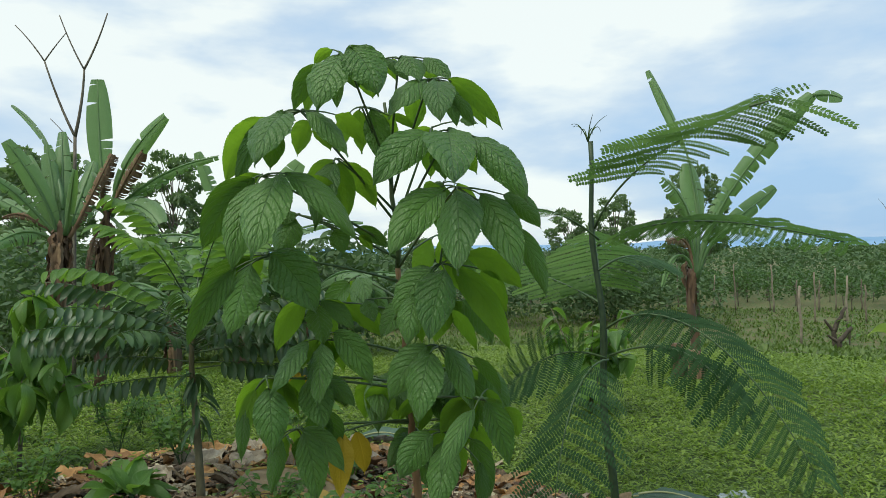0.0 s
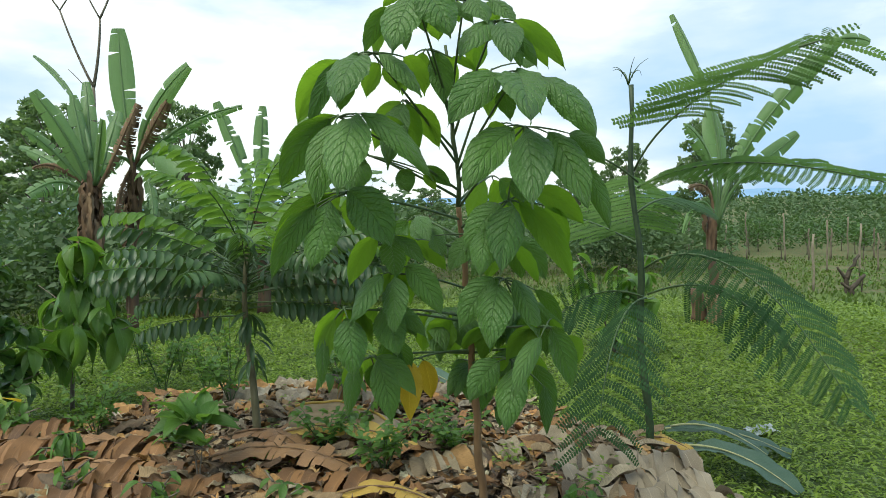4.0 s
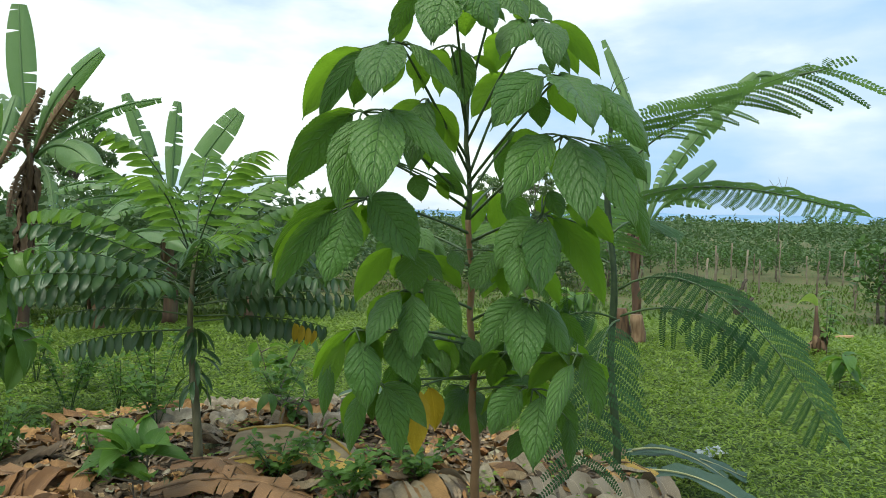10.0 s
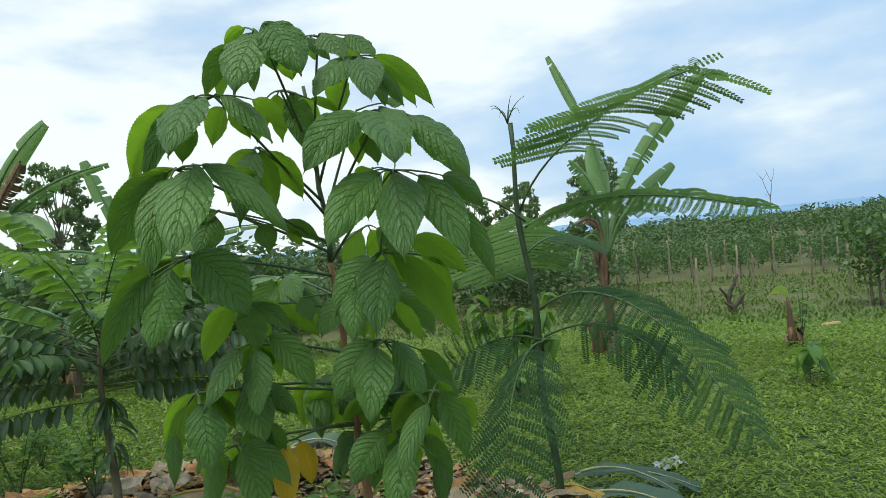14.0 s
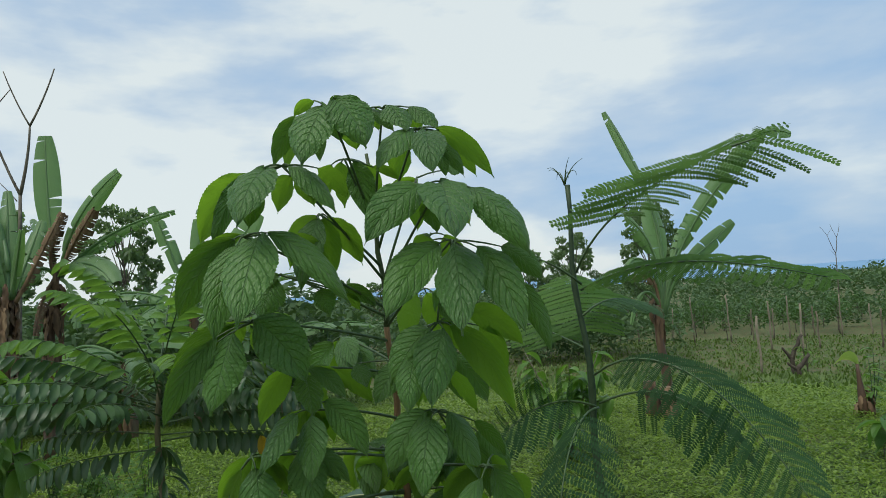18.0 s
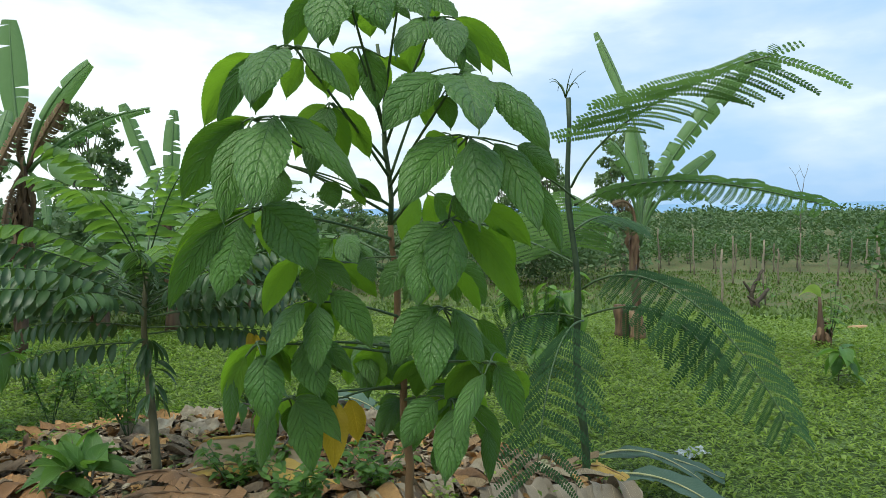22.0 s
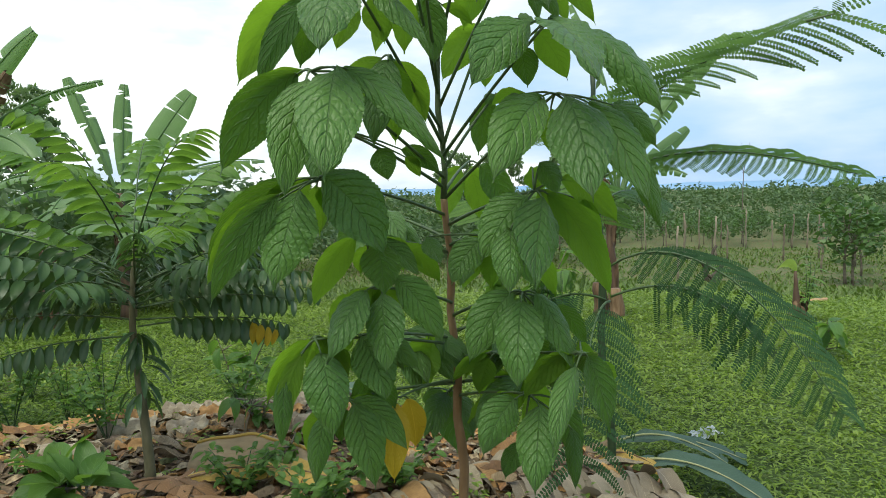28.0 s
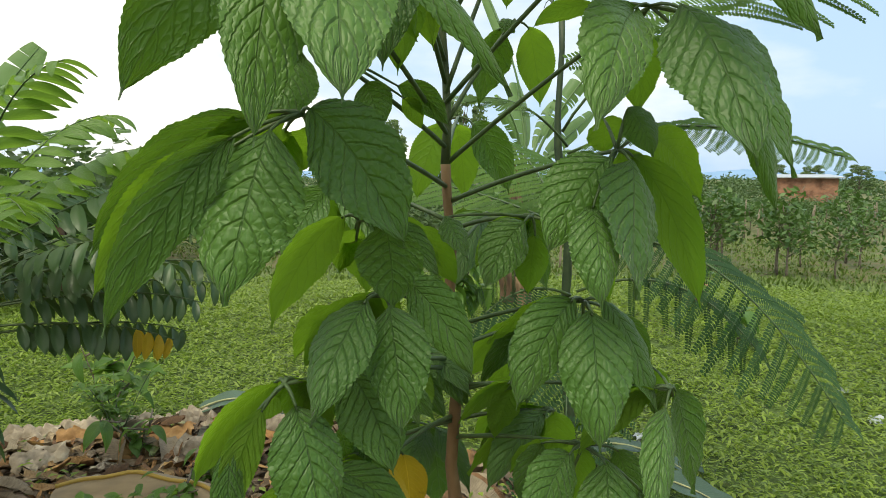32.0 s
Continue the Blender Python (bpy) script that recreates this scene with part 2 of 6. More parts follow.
M_STEM = plain_mat("banana_stem", [(0.3, (0.05, 0.028, 0.018)), (0.55, (0.11, 0.060, 0.035)), (0.75, (0.13, 0.11, 0.05))], 7, 0.6, 0.4, 0.01, stretch=(2, 2, 0.3))
M_CACAO = leaf_mat("dark_glossy_leaf", (0.044, 0.105, 0.024), (0.130, 0.235, 0.045), (0.26, 0.50, 0.04), 0.36, 0.35, 8)
M_CITRUS = leaf_mat("rounded_shrub_leaf", (0.038, 0.092, 0.026), (0.095, 0.190, 0.048), (0.18, 0.36, 0.03), 0.26, 0.30, 6, spec=0.55)
M_CROWN = leaf_mat("crown_leaf", (0.070, 0.118, 0.058), (0.160, 0.235, 0.095), (0.22, 0.36, 0.08), 0.40, 0.5, island=True)
M_PLANT = leaf_mat("plantation_leaf", (0.026, 0.070, 0.018), (0.085, 0.165, 0.038), (0.14, 0.28, 0.03), 0.24, 0.45, island=True)
M_FARWOOD = leaf_mat("far_wood_leaf", (0.036, 0.076, 0.032), (0.100, 0.160, 0.062), (0.14, 0.26, 0.045), 0.24, 0.6, island=True)
M_GRASS = leaf_mat("ground_cover_leaf", (0.034, 0.076, 0.008), (0.240, 0.335, 0.048), (0.26, 0.44, 0.03), 0.32, 0.45, island=True)
M_FIELD = leaf_mat("field_weed_leaf", (0.050, 0.090, 0.020), (0.130, 0.190, 0.040), (0.18, 0.30, 0.03), 0.28, 0.5, island=True)
M_WEED = leaf_mat("weed_leaf", (0.045, 0.110, 0.025), (0.100, 0.200, 0.040), (0.22, 0.42, 0.04), 0.4, 0.45, 6)
M_FALLEN = leaf_mat("fallen_banana_blade", (0.040, 0.080, 0.055), (0.078, 0.130, 0.090), (0.10, 0.17, 0.07), 0.12, 0.55, 30, spec=0.25)
M_TRUNK = plain_mat("tree_bark", [(0.3, (0.06, 0.05, 0.035)), (0.7, (0.20, 0.17, 0.13))], 9, 0.9, 0.5, 0.02)
M_POST = plain_mat("weathered_post", [(0.3, (0.10, 0.08, 0.055)), (0.7, (0.26, 0.22, 0.16))], 9, 0.9, 0.5, 0.01, 0.3)


def ground_mat():
    mat, nt, b = nodes("field_soil")
    tc = nt.nodes.new("ShaderNodeTexCoord")
    n1 = noise_node(nt, 0.35, 5)
    n2 = noise_node(nt, 5.0, 6, 0.65)
    n3 = noise_node(nt, 45, 4)
    green = ramp_node(nt, n2, [(0.35, (0.030, 0.055, 0.010)), (0.65, (0.085, 0.140, 0.022))])
    soil = ramp_node(nt, n3, [(0.3, (0.10, 0.075, 0.04)), (0.7, (0.22, 0.17, 0.095))])
    bare = ramp_node(nt, math_node(nt, "ADD", n1, math_node(nt, "MULTIPLY", n2, 0.35)), [(0.74, (0, 0, 0)), (0.86, (1, 1, 1))])
    # the tilled field past the lawn is drier and browner
    sp = nt.nodes.new("ShaderNodeSeparateXYZ")
    nt.links.new(tc.outputs["Object"], sp.inputs[0])
    far = ramp_node(nt, math_node(nt, "MULTIPLY", math_node(nt, "ADD", sp.outputs[1], math_node(nt, "MULTIPLY_ADD", n1, 4.0, math_node(nt, "MULTIPLY", sp.outputs[0], 0.35))), 0.02), [(0.34, (0, 0, 0)), (0.44, (1, 1, 1))])
    near_c = mix_node(nt, bare, green, soil)
    dry = ramp_node(nt, n2, [(0.32, (0.17, 0.105, 0.055)), (0.46, (0.13, 0.105, 0.045)), (0.56, (0.065, 0.105, 0.024))])
    nt.links.new(mix_node(nt, math_node(nt, "MULTIPLY", far, 0.8), near_c, dry), b.inputs["Base Color"])
    bump_node(nt, b, math_node(nt, "ADD", n2, math_node(nt, "MULTIPLY", n3, 0.4)), 0.7, 0.04)
    b.inputs["Roughness"].default_value = 0.95
    return mat


M_GROUND = ground_mat()
M_MULCH = plain_mat("mulch_bed", [(0.3, (0.030, 0.022, 0.015)), (0.55, (0.11, 0.078, 0.046)), (0.75, (0.23, 0.17, 0.105))], 22, 0.95, 0.9, 0.03)


def dry_leaf_mat():
    mat, nt, b = nodes("dry_fallen_leaf")
    oi = nt.nodes.new("ShaderNodeObjectInfo")
    hue = ramp_node(nt, oi.outputs["Random"], [(0.0, (0.06, 0.038, 0.022)), (0.2, (0.19, 0.095, 0.038)), (0.40, (0.28, 0.155, 0.055)), (0.60, (0.22, 0.165, 0.10)), (0.80, (0.11, 0.075, 0.048)), (1.0, (0.32, 0.27, 0.19))])
    uv = nt.nodes.new("ShaderNodeTexCoord")
    mp = nt.nodes.new("ShaderNodeMapping")
    mp.inputs["Scale"].default_value = (3, 110, 1)
    nt.links.new(uv.outputs["UV"], mp.inputs[0])
    st = nt.nodes.new("ShaderNodeTexNoise")
    st.inputs["Scale"].default_value, st.inputs["Detail"].default_value = 1.0, 3
    nt.links.new(mp.outputs[0], st.inputs["Vector"])
    n = noise_node(nt, 11, 5)
    c = mix_node(nt, 1.0, hue, ramp_node(nt, math_node(nt, "ADD", math_node(nt, "MULTIPLY", st.outputs[0], 0.5), math_node(nt, "MULTIPLY", n, 0.5)), [(0.32, (0.38, 0.35, 0.33)), (0.58, (1.15, 1.15, 1.12))]), "MULTIPLY")
    nt.links.new(c, b.inputs["Base Color"])
    bump_node(nt, b, st.outputs[0], 0.6, 0.01)
    b.inputs["Roughness"].default_value = 0.75
    return mat


M_DRY = dry_leaf_mat()


# ---- building helpers ----
UP = Vector((0, 0, 1))


def mesh_data(name, verts, faces, mat, uvs=None, smooth=True):
    me = bpy.data.meshes.new(name)
    me.from_pydata([tuple(v) for v in verts], [], faces)
    if uvs is not None:
        lay = me.uv_layers.new(name="UVMap")
        idx = np.empty(len(me.loops), dtype=np.int32)
        me.loops.foreach_get("vertex_index", idx)
        lay.data.foreach_set("uv", np.asarray(uvs, dtype=np.float32)[idx].ravel())
    me.materials.append(mat)
    if smooth:
        me.polygons.foreach_set("use_smooth", [True] * len(me.polygons))
    me.update()
    return me


def part(name, data, parent=None, label="", at=None):
    ob = new(name, data)
    if parent is not None:
        ob.parent = parent
    if at is not None:
        ob.matrix_basis = at
    if label:
        tagged(ob, label)
    return ob


def bez(p, t):
    """A point on the curve of any degree through control points p."""
    q = [Vector(v) for v in p]
    while len(q) > 1:
        q = [a.lerp(b, t) for a, b in zip(q, q[1:])]
    return q[0]


def tube(pts, radii, sides=7):
    """Verts and faces of a tapered round stem along pts."""
    verts, faces = [], []
    for i, p in enumerate(pts):
        t = (pts[min(i + 1, len(pts) - 1)] - pts[max(i - 1, 0)]).normalized()
        a = t.cross(Vector((0.31, 0.95, 0.05))).normalized()
        b = t.cross(a)
        for k in range(sides):
            w = 2 * math.pi * k / sides
            verts.append(p + radii[i] * (math.cos(w) * a + math.sin(w) * b))
    for i in range(len(pts) - 1):
        for k in range(sides):
            faces.append((i * sides + k, i * sides + (k + 1) % sides, (i + 1) * sides + (k + 1) % sides, (i + 1) * sides + k))
    faces.append(tuple(range(sides))[::-1])
    faces.append(tuple((len(pts) - 1) * sides + k for k in range(sides)))
    return verts, faces


def ovate(v):
    """Half width of a broad leaflet with a drawn-out tip."""
    body = math.sin(math.pi * (v / 0.96) ** 0.88) ** 0.86 if 0 < v < 0.96 else 0.0
    return max(0.012, body, 0.14 * ((1 - v) / 0.14) ** 1.2 if v > 0.86 else 0.0)


def lance(v):
    return max(0.015, math.sin(math.pi * v ** 0.9) ** 0.8)


def blade(ctrl, width, side, prof=ovate, nl=22, nw=8, fold=0.25, wave=0.0, veins=11, teeth=0.0, rng=None):
    """A leaf blade: midrib on the curve ctrl, side = its sideways direction, folded along the midrib."""
    verts, faces, uvs = [], [], []
    side = Vector(side).normalized()
    ph = rng.uniform(0, 6.28) if rng else 0
    for i in range(nl + 1):
        v = i / nl
        p = bez(ctrl, v)
        t = (bez(ctrl, min(1, v + 0.03)) - bez(ctrl, max(0, v - 0.03))).normalized()
        s = (side - t * side.dot(t)).normalized()
        n = s.cross(t)
        w = width * prof(v) * (1 + (teeth if i % 2 else -teeth))
        for k in range(nw + 1):
            u = 2 * k / nw - 1
            lift = -abs(u) ** 1.6 * w * fold + wave * width * math.sin(veins * 6.2832 * (v - 0.25 * abs(u))) * (0.35 + abs(u)) * min(1, 4 * v * (1 - v))
            lift += width * 0.10 * math.sin(5 * v + 2.2 * u + ph)
            verts.append(p + s * (u * w * (1 - 0.12 * fold * abs(u))) + n * lift)
            uvs.append((0.5 + 0.5 * u, v))
    c = nw + 1
    for i in range(nl):
        for k in range(nw):
            faces.append((i * c + k, i * c + k + 1, (i + 1) * c + k + 1, (i + 1) * c + k))
    return verts, faces, uvs


def quilted_blade(ctrl, width, side, fold, veins, rng):
    """A broad leaflet: the blade bulges between sunken side veins, its margin is toothed and a little wavy."""
    nl, nw = 60, 12
    verts, faces, uvs = [], [], []
    side = Vector(side).normalized()
    ph, twist, skew = rng.uniform(0, 6.28), rng.uniform(-0.35, 0.35), rng.uniform(-0.06, 0.06)
    for i in range(nl + 1):
        v = i / nl
        p = bez(ctrl, v)
        t = (bez(ctrl, min(1, v + 0.03)) - bez(ctrl, max(0, v - 0.03))).normalized()
        s = (side - t * side.dot(t)).normalized()
        n = s.cross(t)
        s, n = s * math.cos(twist * v) + n * math.sin(twist * v), n * math.cos(twist * v) - s * math.sin(twist * v)
        w = width * ovate(v) * (1 + (0.022 if i % 2 else -0.022))
        body = min(1, 5 * v * (1 - v))
        for k in range(nw + 1):
            u = 2 * k / nw - 1
            a = abs(u)
            q = (veins * (v - 0.62 * (a / 2) ** 1.12)) % 1.0
            bulge = 1 - (2 * q - 1) ** 4
            lift = -a ** 1.5 * w * fold + 0.070 * width * bulge * body * min(1, 4 * a) - 0.03 * width * (a < 0.01)
            lift += 0.05 * width * a ** 3 * math.sin(veins * 3.1 * v + ph + 2 * u) + width * 0.09 * math.sin(4 * v + 2.2 * u + ph)
            verts.append(p + s * ((u + skew * (1 - u * u)) * w * (1 - 0.15 * fold * a)) + n * lift)
            uvs.append((0.5 + 0.5 * u, v))
    c = nw + 1
    for i in range(nl):
        for k in range(nw):
            faces.append((i * c + k, i * c + k + 1, (i + 1) * c + k + 1, (i + 1) * c + k))
    return verts, faces, uvs


def smooth01(a, b, x):
    t = min(1.0, max(0.0, (x - a) / (b - a)))
    return t * t * (3 - 2 * t)


def terrain(x, y):
    """Height of the ground: level round the saplings, then falling away to the plain."""
    r = math.hypot(x, y - 2)
    z = 0.0
    for a, b, slope in ((7, 20, 0.105), (20, 60, 0.012), (60, 600, 0.004)):
        z -= slope * max(0.0, min(r, b) - a)
    return z + 0.03 * noise.noise((x * 0.5, y * 0.5, 0.0)) * min(1.0, r / 4)


def mound(x, y):
    """Height of the mulch bed over the ground."""
    wob = 0.35 * noise.noise((x * 0.9, y * 0.9, 3.0))
    back = 5.35 - 0.85 * max(0.0, x + 0.3) - 0.06 * max(0.0, -2.0 - x) + wob
    back -= 0.8 * smooth01(-2.2, -2.8, x)
    left = smooth01(-5.6, -4.2, x + wob)
    right = 1 - smooth01(0.55, 1.2, x + wob * 0.6)
    return (0.20 - 0.08 * smooth01(-1.7, -2.6, x)) * smooth01(0, 0.9, back - y) * left * right * smooth01(-1.5, 0.6, y)


# ---- ground ----
def ground_sheet():
    rings = [0.0]
    while rings[-1] < 4200:
        rings.append(rings[-1] + max(0.35, rings[-1] * 0.06))
    n = 120
    verts, faces = [(0, 2, terrain(0, 2))], []
    for r in rings[1:]:
        for k in range(n):
            a = 2 * math.pi * k / n
            x, y = r * math.cos(a), 2 + r * math.sin(a)
            verts.append((x, y, terrain(x, y)))
    for k in range(n):
        faces.append((0, 1 + k, 1 + (k + 1) % n))
    for i in range(len(rings) - 2):
        for k in range(n):
            a, b = 1 + i * n, 1 + (i + 1) * n
            faces.append((a + k, b + k, b + (k + 1) % n, a + (k + 1) % n))
    ob = new("ground", mesh_data("ground", verts, faces, M_GROUND))
    tagged(ob, "grassy field sloping away to a brown tilled plot", "ground", kind="structure")


def mulch_bed():
    nx, ny = 130, 110
    verts, faces = [], []
    for j in range(ny + 1):
        for i in range(nx + 1):
            x, y = -6.0 + 7.6 * i / nx, -1.6 + 7.2 * j / ny
            h = mound(x, y)
            z = terrain(x, y) + h + 0.035 * noise.noise((x * 4, y * 4, 1)) * smooth01(0.0, 0.1, h) - 0.02
            verts.append((x, y, z))
    for j in range(ny):
        for i in range(nx):
            a = j * (nx + 1) + i
            x, y = -6.0 + 7.6 * (i + 0.5) / nx, -1.6 + 7.2 * (j + 0.5) / ny
            if mound(x, y) > 0.004:
                faces.append((a, a + 1, a + nx + 2, a + nx + 1))
    ob = new("mulch", mesh_data("mulch", verts, faces, M_MULCH))
    tagged(ob, "low mulch bed of rotting leaves round the saplings", "mulch", kind="structure")


ground_sheet()
mulch_bed()


# ---- the broad-leaved sapling ----
def trunk_point(z):
    return Vector((-0.075 - 0.055 * z, 2.475 - 0.062 * z, z))


def broad_sapling():
    tree = new("broad_leaved_sapling")
    tree.location = trunk_point(0.0)
    tagged(tree, "young broad-leaved tree with drooping compound leaves in mulch", "sapling")
    org = tree.location.copy()
    pts = [trunk_point(z) - org for z in np.linspace(0.0, 2.08, 26)]
    for i, p in enumerate(pts):
        p.x += 0.006 * math.sin(i * 1.7)
        p.y += 0.006 * math.cos(i * 1.3)
    rad = [0.021 - 0.0155 * (i / 25) ** 0.8 + 0.0012 * (i % 3 == 0) for i in range(26)]
    cut = 18
    v, f = tube(pts[:cut + 1], rad[:cut + 1], 10)
    part("lower_trunk", mesh_data("lower_trunk", v, f, M_BARK), tree, "smooth reddish-brown bark of the lower trunk")
    v, f = tube(pts[cut:], rad[cut:], 9)
    part("upper_trunk", mesh_data("upper_trunk", v, f, M_BARK_GREEN), tree, "dark green upper trunk")
    rng = random.Random(3)

    def leaf(node, attach, leaflets, mat=M_LEAF, label=""):
        """One compound leaf: petiole from the trunk to its node, leaflets (base, tip, half width) hanging round the node."""
        node = Vector(node) - org
        a = trunk_point(attach) - org
        ctrl = (a, a.lerp(node, 0.55) + Vector((0, 0, 0.02)), node)
        v, f = tube([bez(ctrl, i / 8) for i in range(9)], [0.0052 - 0.0018 * i / 8 for i in range(9)], 6)
        pet = part("leaf", mesh_data("leaf", v, f, M_PETIOLE), tree, label)
        rows = [(Vector(q[:3]) - org, Vector(q[3:6]) - org, q[6], False) for q in leaflets]
        # inner leaflets that fill the whorl, hanging behind the outer ones
        if mat is M_LEAF:
            mean = sum((t - b).length for b, t, w, s in rows) / len(rows)
            for k in range(max(1, 8 - len(rows)) if attach < 1.48 else 0):
                inward = math.atan2(a.y - node.y, a.x - node.x)
                az = inward + rng.uniform(-0.9, 0.9) if k else rng.uniform(0.15, 2.99)
                ln = mean * rng.uniform(0.9, 1.15) + 0.02
                d = Vector((math.cos(az) * 0.75, math.sin(az) * 0.75, -rng.uniform(0.45, 1.0))).normalized()
                b = node + Vector((d.x, d.y, 0)) * 0.03
                rows.append((b, b + d * ln, 0.22 * ln, True))
        for base, tip, w, inner in rows:
            if not inner:
                d = tip - base
                base = base.lerp(node, 0.22)
                tip = tip + d * 0.04 - UP * 0.004
            d = tip - base
            ln = d.length
            w = max(w * (1.0 if not inner else 0.9), 0.14 * ln)
            flat = math.hypot(d.x, d.y) / ln
            out = Vector((d.x, d.y, 0)).normalized() if flat > 0.1 else Vector((0, -1, 0))
            rise = (0.05 + 0.14 * flat) * ln
            c1 = base.lerp(tip, 0.30) + out * (0.04 * ln) + UP * rise
            c2 = base.lerp(tip, 0.68) + out * (0.07 * ln) + UP * rise * 0.6
            # turned to fit the camera's view: upper face towards it or away, slightly varied
            aim = Vector((-0.15, -1, 0.55)) if d.y < 0.012 else Vector((0.15, 1, 0.55))
            aim += Vector((rng.uniform(-0.45, 0.45), 0, rng.uniform(-0.3, 0.3)))
            side = d.cross(aim).normalized()
            v, f, uv = quilted_blade((base, c1, c2, tip), w * 1.02, side, rng.uniform(0.08, 0.42), 9, rng)
            sq = (node, node.lerp(base, 0.5) + UP * 0.012, base, base.lerp(c1, 0.12))
            sv, sf = tube([bez(sq, i / 4) for i in range(5)], [0.0032, 0.003, 0.0026, 0.0022, 0.0018], 5)
            # far-side leaflets get a brighter copy: paler underside with back light painted in
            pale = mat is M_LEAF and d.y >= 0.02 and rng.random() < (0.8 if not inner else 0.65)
            me = mesh_data("leaflet", v, f, M_LEAF_BACKLIT if pale else mat, uv)
            lf = part("leaflet", me, pet)
            part("stalk", mesh_data("stalk", sv, sf, M_PETIOLE), lf)

    leaf((-0.281, 2.020, 2.143), 1.80, [(-0.303, 2.000, 2.156, -0.351, 1.920, 1.971, 0.068), (-0.402, 2.080, 2.136, -0.454, 2.080, 2.000, 0.035), (-0.416, 2.120, 2.090, -0.429, 2.140, 2.002, 0.024), (-0.259, 1.990, 2.179, -0.181, 1.950, 2.017, 0.068), (-0.292, 2.100, 2.145, -0.263, 2.140, 2.081, 0.030), (-0.336, 2.050, 2.186, -0.392, 2.100, 2.152, 0.019), (-0.221, 2.140, 2.128, -0.217, 2.180, 2.061, 0.038), (-0.332, 2.100, 2.119, -0.323, 2.100, 2.013, 0.024)])
    leaf((-0.129, 2.160, 2.178), 1.88, [(-0.109, 2.120, 2.175, -0.063, 2.050, 2.078, 0.051), (-0.027, 2.140, 2.171, 0.034, 2.100, 2.090, 0.039), (-0.161, 2.200, 2.191, -0.147, 2.240, 2.134, 0.029), (-0.031, 2.200, 2.177, -0.014, 2.250, 2.130, 0.033), (-0.193, 2.180, 2.184, -0.101, 2.160, 2.108, 0.023)])
    leaf((-0.031, 2.100, 2.092), 1.76, [(-0.040, 2.080, 2.085, -0.149, 1.980, 1.956, 0.055), (0.001, 2.050, 2.078, 0.001, 1.930, 1.930, 0.050), (0.040, 2.100, 2.094, 0.191, 2.120, 1.945, 0.027), (0.062, 2.160, 2.090, 0.150, 2.200, 1.965, 0.032), (-0.084, 2.300, 2.099, -0.093, 2.380, 1.988, 0.050), (0.039, 2.150, 2.043, 0.052, 2.150, 1.957, 0.024), (0.022, 2.150, 2.071, 0.106, 2.150, 1.956, 0.028)])
    leaf((-0.257, 2.200, 2.033), 1.78, [(-0.276, 2.280, 2.039, -0.274, 2.320, 1.906, 0.040), (-0.225, 2.250, 2.034, -0.206, 2.250, 1.862, 0.046), (-0.318, 2.300, 2.036, -0.353, 2.320, 1.904, 0.030), (-0.186, 2.350, 2.044, -0.162, 2.400, 1.928, 0.031), (-0.153, 2.300, 2.014, -0.086, 2.300, 1.977, 0.016)])
    leaf((-0.423, 2.030, 1.988), 1.66, [(-0.473, 1.970, 1.973, -0.507, 1.830, 1.803, 0.068), (-0.562, 2.080, 1.975, -0.698, 2.170, 1.796, 0.055), (-0.550, 2.050, 1.956, -0.648, 2.120, 1.778, 0.023), (-0.547, 2.120, 1.940, -0.552, 2.160, 1.835, 0.042), (-0.406, 2.120, 1.966, -0.462, 2.160, 1.876, 0.037), (-0.372, 2.100, 1.974, -0.349, 2.120, 1.886, 0.038), (-0.396, 2.000, 1.982, -0.275, 1.950, 1.843, 0.041), (-0.308, 2.150, 1.996, -0.254, 2.200, 1.914, 0.030)])
    leaf((0.030, 2.010, 1.915), 1.62, [(-0.033, 1.999, 1.902, -0.189, 1.880, 1.744, 0.060), (0.017, 1.963, 1.908, 0.031, 1.735, 1.729, 0.076), (0.109, 1.930, 1.880, 0.234, 1.860, 1.690, 0.056), (0.010, 2.080, 1.900, 0.108, 2.100, 1.800, 0.040), (-0.032, 2.100, 1.858, 0.011, 2.120, 1.783, 0.037), (0.179, 2.000, 1.849, 0.240, 1.980, 1.774, 0.025)])
    leaf((-0.031, 2.350, 1.989), 1.64, [(-0.025, 2.420, 1.995, -0.140, 2.460, 1.857, 0.051), (-0.041, 2.300, 1.911, -0.038, 2.360, 1.818, 0.036), (0.101, 2.400, 2.025, 0.133, 2.400, 2.014, 0.026)])
    leaf((-0.526, 1.970, 1.785), 1.56, [(-0.458, 1.945, 1.790, -0.507, 1.785, 1.555, 0.073), (-0.539, 1.950, 1.761, -0.587, 1.870, 1.517, 0.054), (-0.562, 2.000, 1.782, -0.729, 2.040, 1.578, 0.060), (-0.437, 1.950, 1.791, -0.250, 1.930, 1.592, 0.046), (-0.390, 2.080, 1.786, -0.315, 2.120, 1.691, 0.034), (-0.495, 2.100, 1.762, -0.488, 2.100, 1.674, 0.025), (-0.547, 2.050, 1.798, -0.684, 2.120, 1.724, 0.025)])
    leaf((0.045, 2.010, 1.745), 1.50, [(0.001, 2.000, 1.734, -0.147, 1.862, 1.545, 0.060), (0.043, 1.920, 1.722, 0.038, 1.774, 1.501, 0.073), (0.132, 1.960, 1.712, 0.211, 1.870, 1.485, 0.058), (0.222, 2.000, 1.711, 0.289, 1.980, 1.620, 0.036), (0.261, 1.980, 1.585, 0.302, 1.980, 1.418, 0.021), (0.043, 2.050, 1.703, 0.082, 2.080, 1.589, 0.040), (-0.016, 2.100, 1.756, -0.061, 2.200, 1.745, 0.021)])
